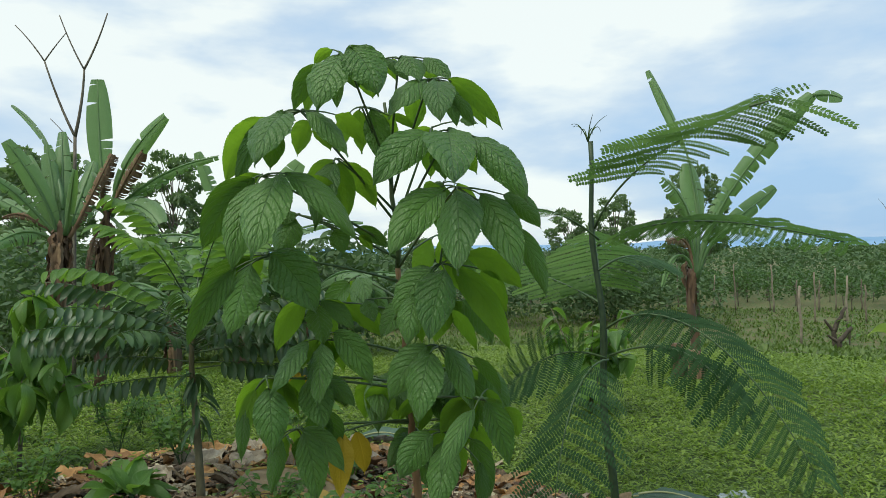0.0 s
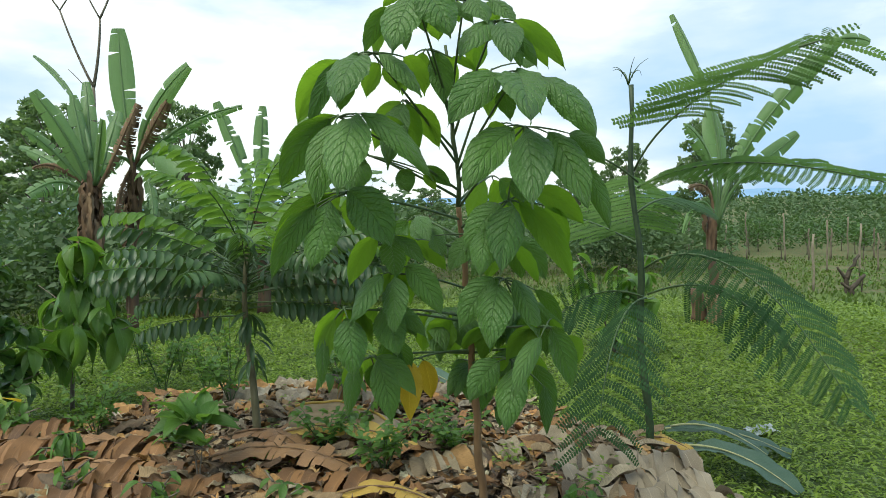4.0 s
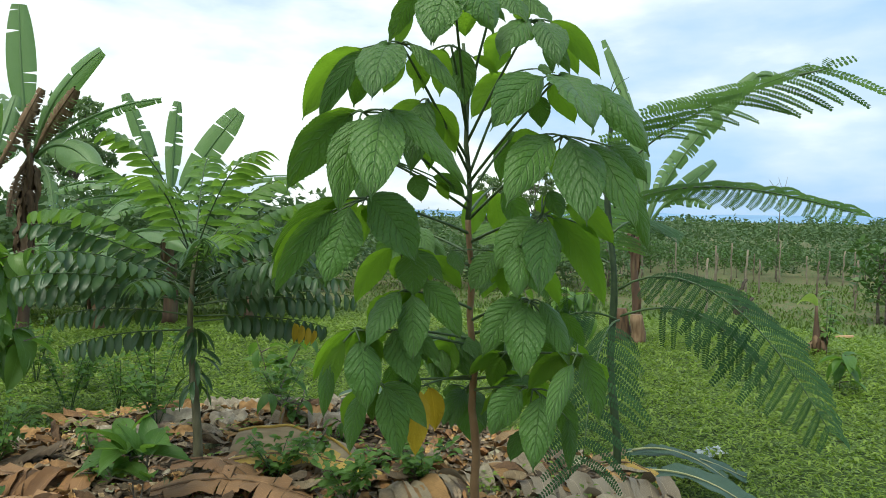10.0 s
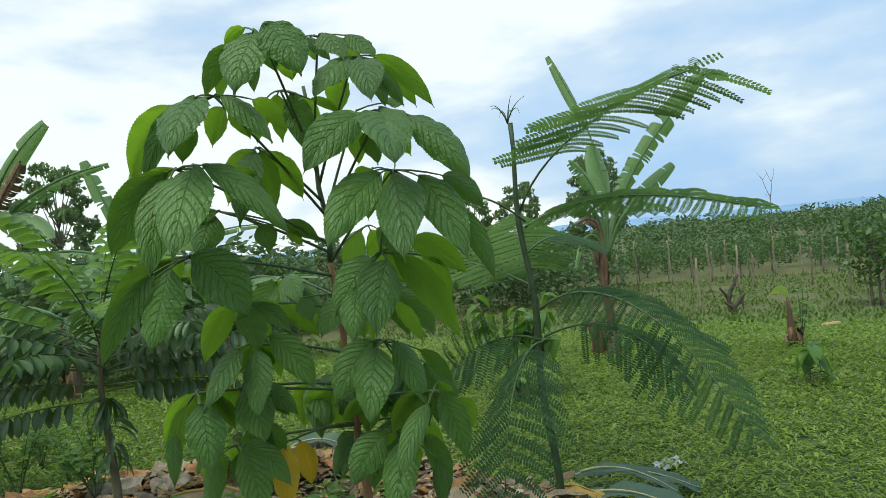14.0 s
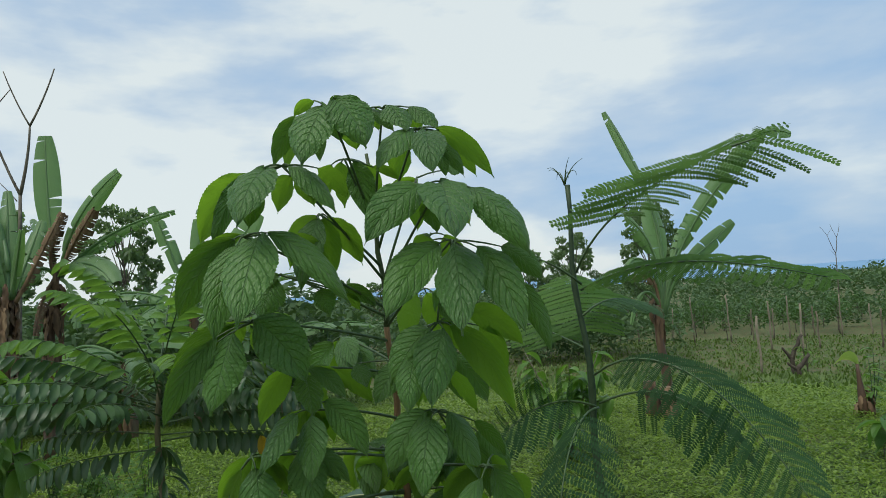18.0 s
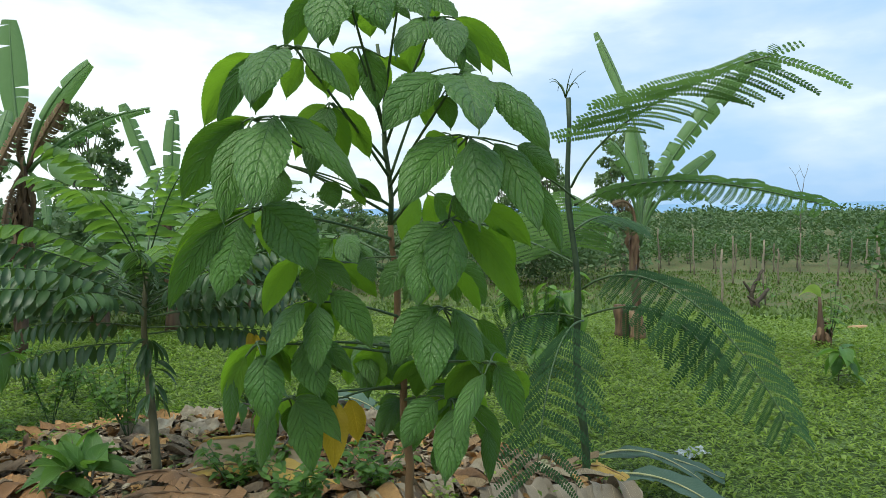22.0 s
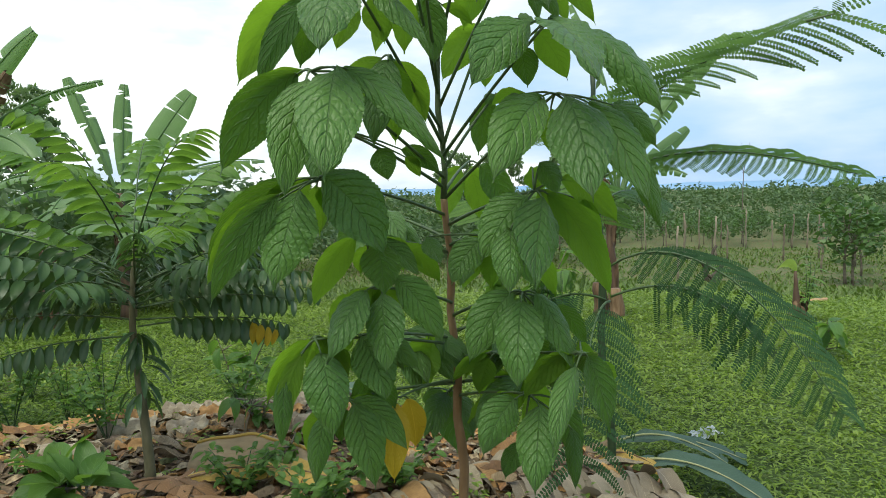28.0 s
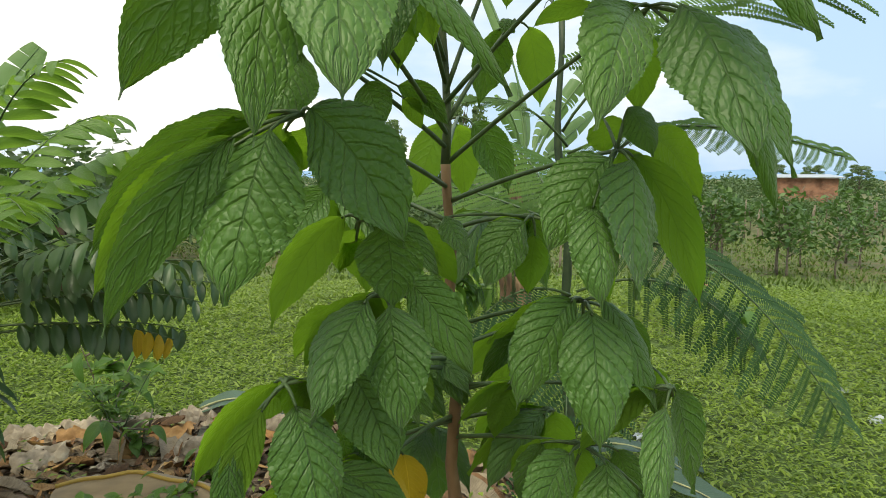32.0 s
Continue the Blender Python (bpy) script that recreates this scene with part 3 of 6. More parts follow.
    leaf((0.009, 2.420, 1.803), 1.58, [(0.006, 2.500, 1.800, -0.017, 2.540, 1.642, 0.053), (0.070, 2.450, 1.799, 0.109, 2.480, 1.643, 0.044), (0.005, 2.400, 1.797, -0.029, 2.400, 1.778, 0.021)])
    leaf((-0.465, 2.200, 1.682), 1.53, [(-0.488, 2.200, 1.672, -0.525, 2.140, 1.550, 0.051), (-0.478, 2.200, 1.684, -0.539, 2.160, 1.658, 0.027), (-0.334, 2.250, 1.620, -0.336, 2.250, 1.556, 0.037), (-0.249, 2.300, 1.620, -0.188, 2.300, 1.573, 0.027), (-0.234, 2.300, 1.595, -0.241, 2.300, 1.564, 0.019)])
    leaf((-0.517, 1.980, 1.551), 1.45, [(-0.507, 1.970, 1.558, -0.381, 1.980, 1.383, 0.069), (-0.573, 1.950, 1.522, -0.619, 1.930, 1.327, 0.073), (-0.582, 2.000, 1.549, -0.778, 2.100, 1.369, 0.040), (-0.628, 1.950, 1.510, -0.755, 1.970, 1.291, 0.024), (-0.633, 1.980, 1.491, -0.770, 2.020, 1.325, 0.029), (-0.486, 2.100, 1.537, -0.498, 2.140, 1.480, 0.032), (-0.525, 2.120, 1.535, -0.520, 2.150, 1.424, 0.032)])
    leaf((-0.010, 2.010, 1.515), 1.42, [(-0.038, 1.990, 1.500, -0.144, 1.985, 1.362, 0.057), (0.009, 1.990, 1.494, -0.043, 1.900, 1.304, 0.062), (0.036, 2.020, 1.504, 0.195, 2.040, 1.252, 0.039), (0.092, 2.050, 1.548, 0.243, 2.100, 1.435, 0.040), (-0.105, 1.950, 1.405, -0.107, 1.900, 1.291, 0.043), (0.014, 2.100, 1.591, 0.042, 2.120, 1.519, 0.036), (0.006, 2.000, 1.603, 0.036, 1.980, 1.512, 0.030), (0.153, 2.100, 1.491, 0.197, 2.120, 1.360, 0.037)])
    leaf((-0.085, 2.150, 1.401), 1.36, [(-0.120, 2.120, 1.392, -0.197, 2.100, 1.292, 0.043), (-0.076, 2.150, 1.359, -0.074, 2.180, 1.261, 0.033), (-0.301, 2.150, 1.406, -0.225, 2.120, 1.338, 0.031), (0.057, 2.150, 1.358, 0.102, 2.180, 1.235, 0.032)])
    leaf((-0.411, 2.100, 1.405), 1.34, [(-0.386, 2.020, 1.399, -0.374, 2.050, 1.281, 0.053), (-0.442, 2.100, 1.413, -0.539, 2.150, 1.245, 0.039), (-0.396, 2.200, 1.382, -0.418, 2.220, 1.313, 0.034), (-0.286, 2.200, 1.376, -0.212, 2.200, 1.284, 0.032), (-0.396, 2.200, 1.356, -0.364, 2.250, 1.267, 0.042)])
    leaf((-0.377, 2.100, 1.285), 1.19, [(-0.379, 2.040, 1.275, -0.380, 1.990, 1.109, 0.052), (-0.334, 2.080, 1.318, -0.231, 2.080, 1.150, 0.046), (-0.428, 2.030, 1.290, -0.511, 1.970, 1.145, 0.048), (-0.361, 2.200, 1.267, -0.389, 2.220, 1.189, 0.042), (-0.444, 2.150, 1.257, -0.499, 2.200, 1.171, 0.034)])
    leaf((-0.020, 2.080, 1.258), 1.15, [(-0.051, 2.000, 1.250, -0.081, 1.930, 1.063, 0.059), (-0.065, 2.050, 1.269, -0.170, 2.030, 1.108, 0.052), (0.013, 2.050, 1.261, 0.077, 2.000, 1.080, 0.039), (0.116, 2.150, 1.201, 0.177, 2.150, 1.101, 0.027), (0.060, 2.200, 1.082, 0.099, 2.200, 0.971, 0.046), (0.108, 2.150, 1.121, 0.123, 2.150, 0.983, 0.030)])
    leaf((-0.429, 2.120, 1.163), 1.08, [(-0.433, 2.100, 1.165, -0.377, 2.050, 1.022, 0.055), (-0.432, 2.200, 1.017, -0.410, 2.200, 0.903, 0.043), (-0.370, 2.200, 1.011, -0.362, 2.200, 0.912, 0.036)])
    leaf((-0.541, 2.020, 1.184), 1.06, [(-0.525, 2.000, 1.148, -0.508, 1.950, 0.979, 0.054), (-0.548, 2.050, 1.180, -0.659, 2.120, 1.020, 0.035), (-0.578, 2.020, 1.142, -0.620, 2.050, 0.978, 0.024), (-0.633, 2.050, 1.072, -0.629, 2.050, 0.931, 0.018), (-0.518, 2.150, 1.137, -0.562, 2.200, 1.068, 0.027)])
    leaf((-0.204, 2.420, 1.095), 1.04, [(-0.212, 2.420, 1.082, -0.241, 2.450, 0.923, 0.065), (-0.159, 2.400, 1.064, -0.141, 2.400, 1.014, 0.024)])
    leaf((0.099, 1.990, 1.113), 1.02, [(0.080, 1.980, 1.078, -0.017, 1.870, 0.924, 0.032), (0.121, 2.000, 1.106, 0.184, 2.020, 0.909, 0.042), (0.201, 2.100, 1.052, 0.222, 2.100, 0.974, 0.034), (0.138, 2.100, 1.130, 0.168, 2.100, 1.039, 0.022)])
    leaf((-0.049, 2.250, 1.064), 1.00, [(-0.068, 2.250, 1.047, -0.090, 2.280, 0.948, 0.034)])
    leaf((-0.476, 2.130, 0.999), 0.94, [(-0.446, 2.120, 0.991, -0.408, 2.090, 0.791, 0.051), (-0.535, 2.150, 0.977, -0.558, 2.180, 0.830, 0.038), (-0.533, 2.100, 0.968, -0.552, 2.100, 0.806, 0.033), (-0.471, 2.200, 0.951, -0.483, 2.200, 0.870, 0.029)])
    leaf((0.000, 2.100, 0.986), 0.90, [(-0.057, 2.060, 0.992, -0.144, 2.020, 0.874, 0.051), (0.007, 2.020, 0.979, -0.035, 1.950, 0.798, 0.056), (-0.079, 2.150, 0.986, -0.098, 2.150, 0.877, 0.034), (0.033, 2.150, 0.954, 0.046, 2.200, 0.820, 0.034), (0.097, 2.100, 0.963, 0.130, 2.100, 0.787, 0.037), (0.130, 2.050, 0.881, 0.106, 2.050, 0.748, 0.023), (0.006, 2.200, 0.786, -0.038, 2.200, 0.729, 0.035)])
    leaf((-0.114, 2.600, 0.860), 0.92, [(-0.120, 2.600, 0.857, -0.088, 2.620, 0.647, 0.073), (-0.202, 2.600, 0.879, -0.164, 2.600, 0.803, 0.036)])
    # leaves between the crown's tiers
    leaf((-0.335, 2.15, 1.857), 1.7, [(-0.341, 2.12, 1.84, -0.388, 2.05, 1.635, 0.05), (-0.325, 2.15, 1.843, -0.319, 2.2, 1.653, 0.05), (-0.317, 2.2, 1.853, -0.227, 2.28, 1.712, 0.045), (-0.354, 2.2, 1.856, -0.452, 2.28, 1.713, 0.045)])
    # yellowed leaflets
    leaf((-0.323, 2.220, 0.970), 0.95, [(-0.346, 2.200, 0.961, -0.350, 2.180, 0.764, 0.044), (-0.293, 2.240, 0.958, -0.279, 2.260, 0.818, 0.039)], M_YELLOW, "petiole with two yellowed leaflets")
    # leaves on the far side of the trunk
    leaf((-0.02, 2.66, 1.62), 1.52, [(-0.01, 2.70, 1.60, 0.04, 2.76, 1.42, 0.05), (-0.05, 2.70, 1.60, -0.10, 2.74, 1.42, 0.05), (0.02, 2.64, 1.60, 0.12, 2.66, 1.44, 0.05)])
    leaf((-0.34, 2.60, 1.46), 1.38, [(-0.35, 2.62, 1.44, -0.38, 2.70, 1.27, 0.05), (-0.31, 2.62, 1.44, -0.25, 2.68, 1.26, 0.05), (-0.37, 2.58, 1.44, -0.46, 2.60, 1.28, 0.05)])
    leaf((0.04, 2.60, 1.38), 1.30, [(0.05, 2.63, 1.36, 0.10, 2.70, 1.19, 0.05), (0.02, 2.63, 1.36, -0.04, 2.70, 1.19, 0.05), (0.08, 2.58, 1.36, 0.18, 2.56, 1.20, 0.05)])
    leaf((0.09, 2.42, 1.14), 1.10, [(0.10, 2.45, 1.12, 0.14, 2.52, 0.96, 0.05), (0.07, 2.45, 1.12, 0.02, 2.52, 0.95, 0.05), (0.13, 2.41, 1.12, 0.22, 2.40, 0.97, 0.05)])
    leaf((0.08, 2.34, 0.96), 0.94, [(0.09, 2.36, 0.95, 0.14, 2.42, 0.78, 0.045), (0.06, 2.36, 0.95, 0.00, 2.44, 0.77, 0.045)])
    leaf((-0.28, 2.56, 1.08), 1.03, [(-0.29, 2.58, 1.07, -0.32, 2.66, 0.90, 0.05), (-0.25, 2.58, 1.07, -0.18, 2.62, 0.88, 0.05)])

broad_sapling()


# ---- the feathery sapling ----
def pinna_mesh(pairs, length, leaflet, mat, sag=0.16, bend=0.0, fill=0.36):
    """A pinna: a thin midrib with two rows of narrow leaflets, drooping at the end. It runs along +x."""
    rng = random.Random(pairs)
    verts, faces, uvs = [], [], []

    def mid(t):
        return Vector((length * t, 0.03 * length * math.sin(3 * t) + bend * length * t * t, -sag * length * t * t))
    for i in range(pairs + 1):
        p = mid(i / pairs)
        w = 0.0016 - 0.001 * i / pairs
        verts += [p + Vector((0, -w, 0)), p + Vector((0, 0, w)), p + Vector((0, w, 0))]
        if i:
            k = 3 * i
            faces += [(k - 3, k - 2, k + 1, k), (k - 2, k - 1, k + 2, k + 1)]
    for i in range(pairs):
        t = i / pairs
        ll = leaflet * (0.55 + 0.45 * math.sin(math.pi * min(1, t * 0.85 + 0.12))) * rng.uniform(0.92, 1.08)
        hw = min((0.28 if mat is M_PINNA else 0.45) * ll, fill * length / pairs)
        for sgn in (-1, 1):
            d = Vector((0.28, sgn, -0.10 + rng.uniform(-0.05, 0.05))).normalized()
            s = Vector((1, -0.28 * sgn, rng.uniform(-0.15, 0.15))).normalized()
            root = 3 * i + (0 if sgn < 0 else 2)
            p = verts[root]
            k = len(verts)
            for q, w in ((0.22, 0.9), (0.8, 0.9)):
                verts += [p + d * ll * q - s * hw * w, p + d * ll * q + s * hw * w]
            verts.append(p + d * ll)
            faces += [(root, k + 1, k), (k, k + 1, k + 3, k + 2), (k + 2, k + 3, k + 4)]
    uvs = [(0.5, 0.5)] * len(verts)
    return mesh_data("pinna", verts, faces, mat, uvs, False)


def feather_sapling():
    tree = new("feathery_sapling")
    base = Vector((0.87, 3.50, 0.0))
    tree.location = base
    tagged(tree, "slender young tree with large fern-like feathery fronds", "sapling")
    top = Vector((-0.09, 0.05, 2.12))
    pts = [top * (i / 16) + Vector((0.012 * math.sin(i * 0.9), 0.01 * math.cos(i), 0)) for i in range(17)]
    v, f = tube(pts, [0.023 - 0.012 * i / 16 + (0.003 if i % 4 == 0 else 0) for i in range(17)], 9)
    part("trunk", mesh_data("trunk", v, f, M_FERNSTEM), tree)
    rng = random.Random(11)
    meshes = {}

    def frond(ctrl, pairs, left0, left1, right0, right1, len_left, len_right, face_left, face_right, mat, leaflet, count, sag, bend, start):
        """A frond on the curve ctrl; the pinnae of each side turn from their first direction to their last one."""
        c = [Vector(p) - base for p in ctrl]
        v, f = tube([bez(c, i / 14) for i in range(15)], [0.0065 - 0.0045 * i / 14 for i in range(15)], 6)
        rachis = part("frond", mesh_data("frond", v, f, M_PETIOLE), tree)
        for sgn, d0, d1, ln, face in ((-1, left0, left1, len_left, face_left), (1, right0, right1, len_right, face_right)):
            key = (sgn, mat.name, leaflet, count, sag, bend)
            if key not in meshes:
                meshes[key] = pinna_mesh(count, 0.28, leaflet, mat, sag, -sgn * bend, 0.51 if mat is M_PINNA_BRIGHT else 0.42)
            for i in range(pairs):
                s = i / (pairs - 1)
                p = bez(c, start + (1 - start) * s)
                d = Vector(d0).lerp(Vector(d1), s) + Vector((rng.uniform(-0.07, 0.07), rng.uniform(-0.1, 0.1), rng.uniform(-0.07, 0.07)))
                d.normalize()
                z = Vector(face).normalized() + Vector((rng.uniform(-0.1, 0.1), rng.uniform(-0.1, 0.1), rng.uniform(-0.1, 0.1)))
                y = z.cross(d).normalized()
                z = d.cross(y)
                q = ln[0] * (1 - 2 * s) + ln[1] * 2 * s if s < 0.5 else ln[1] * (2 - 2 * s) + ln[2] * (2 * s - 1)
                size = q / 0.28 * rng.uniform(0.84, 1.10)
                wide = 0.3 * size + 0.7
                m = Matrix((d, y, z)).transposed().to_4x4()
                m.translation = p
                part("pinna", meshes[key], rachis, at=m @ Matrix.Diagonal((size, wide, size, 1)))

    frond([(0.80, 3.53, 1.66), (0.87, 3.40, 1.90), (1.03, 3.15, 2.04), (1.20, 2.90, 2.10), (1.29, 2.66, 2.14)], 12, (-0.97, -0.15, -0.10), (-0.95, -0.1, -0.16), (0.96, -0.2, 0.04), (0.70, -0.55, -0.42), (0.34, 0.46, 0.14), (0.16, 0.28, 0.33), (0, -0.8, 0.6), (0, -0.75, 0.6), M_PINNA_BRIGHT, 0.029, 22, 0.10, 0.08, 0.34)
    # the tuft that opens at its end
    frond([(1.22, 2.64, 2.10), (1.24, 2.62, 2.105), (1.27, 2.60, 2.11), (1.29, 2.58, 2.115)], 2, (-0.2, -0.2, 0.8), (0.3, -0.2, 0.7), (0.95, -0.1, 0.25), (0.9, -0.2, 0.35), (0.04, 0.05, 0.05), (0.10, 0.12, 0.14), (0, -0.8, 0.6), (0, -0.8, 0.6), M_PINNA_BRIGHT, 0.028, 7, 0.10, 0.0, 0.4)
    frond([(0.81, 3.50, 1.57), (0.97, 3.30, 1.68), (1.19, 3.20, 1.72), (1.48, 3.12, 1.66), (1.84, 3.07, 1.56)], 20, (-0.80, -0.25, -0.40), (-0.50, -0.2, -0.62), (0.85, 0.25, 0.22), (0.97, 0.15, 0.0), (0.10, 0.145, 0.07), (0.18, 0.24, 0.17), (-0.1, -0.9, 0.4), (0, -0.8, 0.6), M_PINNA_BRIGHT, 0.030, 18, 0.20, 0.0, 0.12)
    frond([(0.84, 3.48, 1.14), (1.02, 3.30, 1.34), (1.28, 3.08, 1.20), (1.40, 2.90, 0.90), (1.50, 2.74, 0.62)], 18, (-0.72, -0.2, -0.50), (-0.60, -0.1, -0.75), (0.96, -0.1, 0.02), (0.90, 0.0, -0.40), (0.14, 0.36, 0.12), (0.20, 0.32, 0.14), (0.15, -0.92, 0.35), (0, -0.85, 0.5), M_PINNA, 0.025, 25, 0.14, 0.14, 0.18)
    frond([(0.85, 3.47, 1.00), (1.10, 3.30, 1.14), (1.22, 3.10, 1.04), (1.30, 2.95, 0.84)], 10, (-0.3, -0.3, -0.85), (-0.3, -0.2, -0.9), (0.95, 0.1, -0.18), (0.8, 0.0, -0.5), (0.18, 0.24, 0.12), (0.20, 0.28, 0.12), (0.3, -0.8, 0.5), (0, -0.8, 0.6), M_PINNA, 0.024, 22, 0.1, 0.2, 0.26)
    frond([(0.84, 3.46, 0.98), (0.66, 3.22, 1.02), (0.52, 3.00, 0.84), (0.46, 2.90, 0.46)], 12, (-0.85, -0.15, -0.42), (-0.85, -0.1, -0.48), (0.92, -0.1, -0.34), (0.85, -0.15, -0.50), (0.16, 0.29, 0.27), (0.20, 0.34, 0.28), (0.1, -1, 0.35), (0.1, -1, 0.35), M_PINNA, 0.023, 20, 0.14, 0.18, 0.26)
    frond([(0.84, 3.50, 0.98), (0.62, 3.50, 1.08), (0.42, 3.45, 0.98), (0.26, 3.40, 0.80)], 11, (-0.5, -0.4, -0.7), (-0.5, -0.4, -0.7), (-0.1, -0.5, 0.7), (-0.3, -0.3, 0.3), (0.20, 0.25, 0.12), (0.16, 0.20, 0.10), (0.2, -0.8, 0.5), (0.2, -0.8, 0.5), M_PINNA, 0.030, 17, 0.1, 0.1, 0.2)
    frond([(0.82, 3.52, 1.60), (0.64, 3.46, 1.75), (0.50, 3.42, 1.78), (0.34, 3.38, 1.76)], 11, (-0.5, -0.7, -0.1), (-0.8, -0.4, -0.1), (-0.3, 0.8, 0.15), (-0.8, 0.4, 0.1), (0.14, 0.20, 0.10), (0.14, 0.20, 0.10), (0, -0.3, 1), (0, -0.3, 1), M_PINNA_BRIGHT, 0.028, 17, 0.1, 0.0, 0.42)
    # two back fronds: light from behind painted in with the brighter material
    frond([(0.83, 3.55, 1.26), (0.88, 3.80, 1.46), (0.94, 4.10, 1.60), (1.00, 4.45, 1.66)], 13, (-1, 0.1, -0.08), (-0.9, 0.4, -0.1), (1, 0.1, -0.08), (0.9, 0.4, -0.1), (0.22, 0.36, 0.16), (0.22, 0.36, 0.16), (0, -0.7, 0.7), (0, -0.7, 0.7), M_PINNA_BRIGHT, 0.027, 24, 0.12, 0.06, 0.18)
    frond([(0.83, 3.52, 1.26), (0.68, 3.80, 1.38), (0.48, 4.10, 1.46), (0.32, 4.40, 1.46)], 13, (-0.9, 0.1, -0.12), (-0.8, 0.4, -0.15), (0.9, 0.3, -0.08), (0.7, 0.5, -0.1), (0.20, 0.32, 0.15), (0.20, 0.32, 0.15), (0, -0.7, 0.7), (0, -0.7, 0.7), M_PINNA_BRIGHT, 0.027, 24, 0.12, 0.06, 0.2)
    frond([(0.81, 3.50, 1.44), (0.98, 3.62, 1.55), (1.16, 3.80, 1.52), (1.34, 4.00, 1.42)], 11, (-0.3, 0.9, -0.1), (0.2, 0.9, -0.2), (0.6, -0.7, -0.2), (0.8, -0.5, -0.3), (0.16, 0.24, 0.10), (0.16, 0.24, 0.10), (0, -0.5, 0.8), (0, -0.5, 0.8), M_PINNA, 0.027, 20, 0.12, 0.06, 0.24)
    # curled young shoots at the tip
    for k in range(7):
        a = k * 2.4
        q = [top, top + Vector((0.02 * math.cos(a), 0.02 * math.sin(a), 0.07)), top + Vector((0.06 * math.cos(a), 0.06 * math.sin(a), 0.11)), top + Vector(((0.07 + 0.02 * (k % 3)) * math.cos(a), 0.09 * math.sin(a), 0.05 + 0.04 * (k % 3)))]
        v, f = tube([bez(q, i / 6) for i in range(7)], [0.004 - 0.003 * i / 6 for i in range(7)], 5)
        part("young_shoot", mesh_data("young_shoot", v, f, M_PETIOLE), tree)


feather_sapling()


# ---- the pinnate sapling ----
def leaflet_mesh(length, width, mat, droop=0.25):
    ctrl = (Vector((0, 0, 0)), Vector((length * 0.4, 0, 0.04 * length)), Vector((length * 0.75, 0, -droop * 0.4 * length)), Vector((length, 0, -droop * length)))
    v, f, uv = blade(ctrl, width, (0, 1, 0), lance, 9, 4, 0.25, 0.0, 7)
    return mesh_data("leaflet", v, f, mat, uv)


def pinnate_sapling(base, height, fronds, seed, label):
    tree = new("pinnate_sapling")
    tree.location = base
    tagged(tree, label, "sapling")
    pts = [Vector((0.02 * math.sin(i * 0.5), 0.015 * math.cos(i * 0.8), height * i / 14)) for i in range(15)]
    v, f = tube(pts, [0.027 - 0.018 * i / 14 for i in range(15)], 9)
    part("trunk", mesh_data("trunk", v, f, M_GREYBARK), tree)
    rng = random.Random(seed)
    narrow = leaflet_mesh(0.13, 0.014, M_STAR_OLD, 0.5)
    for k in range(26):
        az, z = rng.uniform(0, 6.28), rng.uniform(0.58, 0.90)
        part("leaflet", narrow, tree, at=Matrix.Translation((0.02 * math.cos(az), 0.02 * math.sin(az), z)) @ Euler((rng.uniform(-0.3, 0.3), rng.uniform(0.0, 0.9), az)).to_matrix().to_4x4())
    old, fresh = leaflet_mesh(0.118, 0.0220, M_STAR_OLD, 0.30), leaflet_mesh(0.130, 0.0225, M_STAR_NEW, 0.35)
    turned = leaflet_mesh(0.112, 0.022, M_YELLOW, 0.45)
    for az, z0, elev, ln, age in fronds:
        if elev < 12:
            z0, elev, ln = z0 + 0.08, elev + 5, ln * 0.9
        a = radians(az)
        d = Vector((math.cos(a), math.sin(a), 0))
        e = radians(elev)
        p0 = Vector((0, 0, z0))
        p1 = p0 + (d * math.cos(e) + UP * math.sin(e)) * ln * 0.5
        p2 = p1 + (d * math.cos(e - 0.15) + UP * math.sin(e - 0.15)) * ln * 0.3
        bow = 1.0 if age > 0.5 else 0.5
        p3 = p2 + (d * math.cos(e - bow) + UP * math.sin(e - bow)) * ln * 0.28
        c = (p0, p1, p2, p3)
        v, f = tube([bez(c, i / 10) for i in range(11)], [0.0045 - 0.003 * i / 10 for i in range(11)], 5)
        rachis = part("frond", mesh_data("frond", v, f, M_PETIOLE), tree)
        pairs = 12 if ln > 0.5 else 9
        for i in range(pairs):
            t = 0.16 + 0.84 * (i + 0.4) / pairs
            p = bez(c, t)
            tan = (bez(c, min(1, t + 0.02)) - bez(c, t - 0.02)).normalized()
            lat = tan.cross(UP).normalized()
            nrm = lat.cross(tan)
            size = (0.72 + 0.4 * math.sin(math.pi * min(1, t))) * rng.uniform(0.9, 1.1) * (0.80 if elev < 17 else 0.9)
            for sgn in (-1, 1):
                hang = rng.uniform(0.7, 1.9) if elev < 17 else rng.uniform(0.25, 0.9) if age < 0.5 else rng.uniform(0.05, 0.45)
                dd = (lat * sgn + tan * rng.uniform(0.25, 0.7) - nrm * hang).normalized()
                yv = (nrm + lat * sgn * 0.4).cross(dd).normalized()
                zv = dd.cross(yv)
                m = Matrix((dd, yv, zv)).transposed().to_4x4()
                m.translation = p
                part("leaflet", turned if age < 0 and i > pairs - 5 else fresh if age > 0.5 else old, rachis, at=m @ Matrix.Diagonal((size, size, size, 1)))


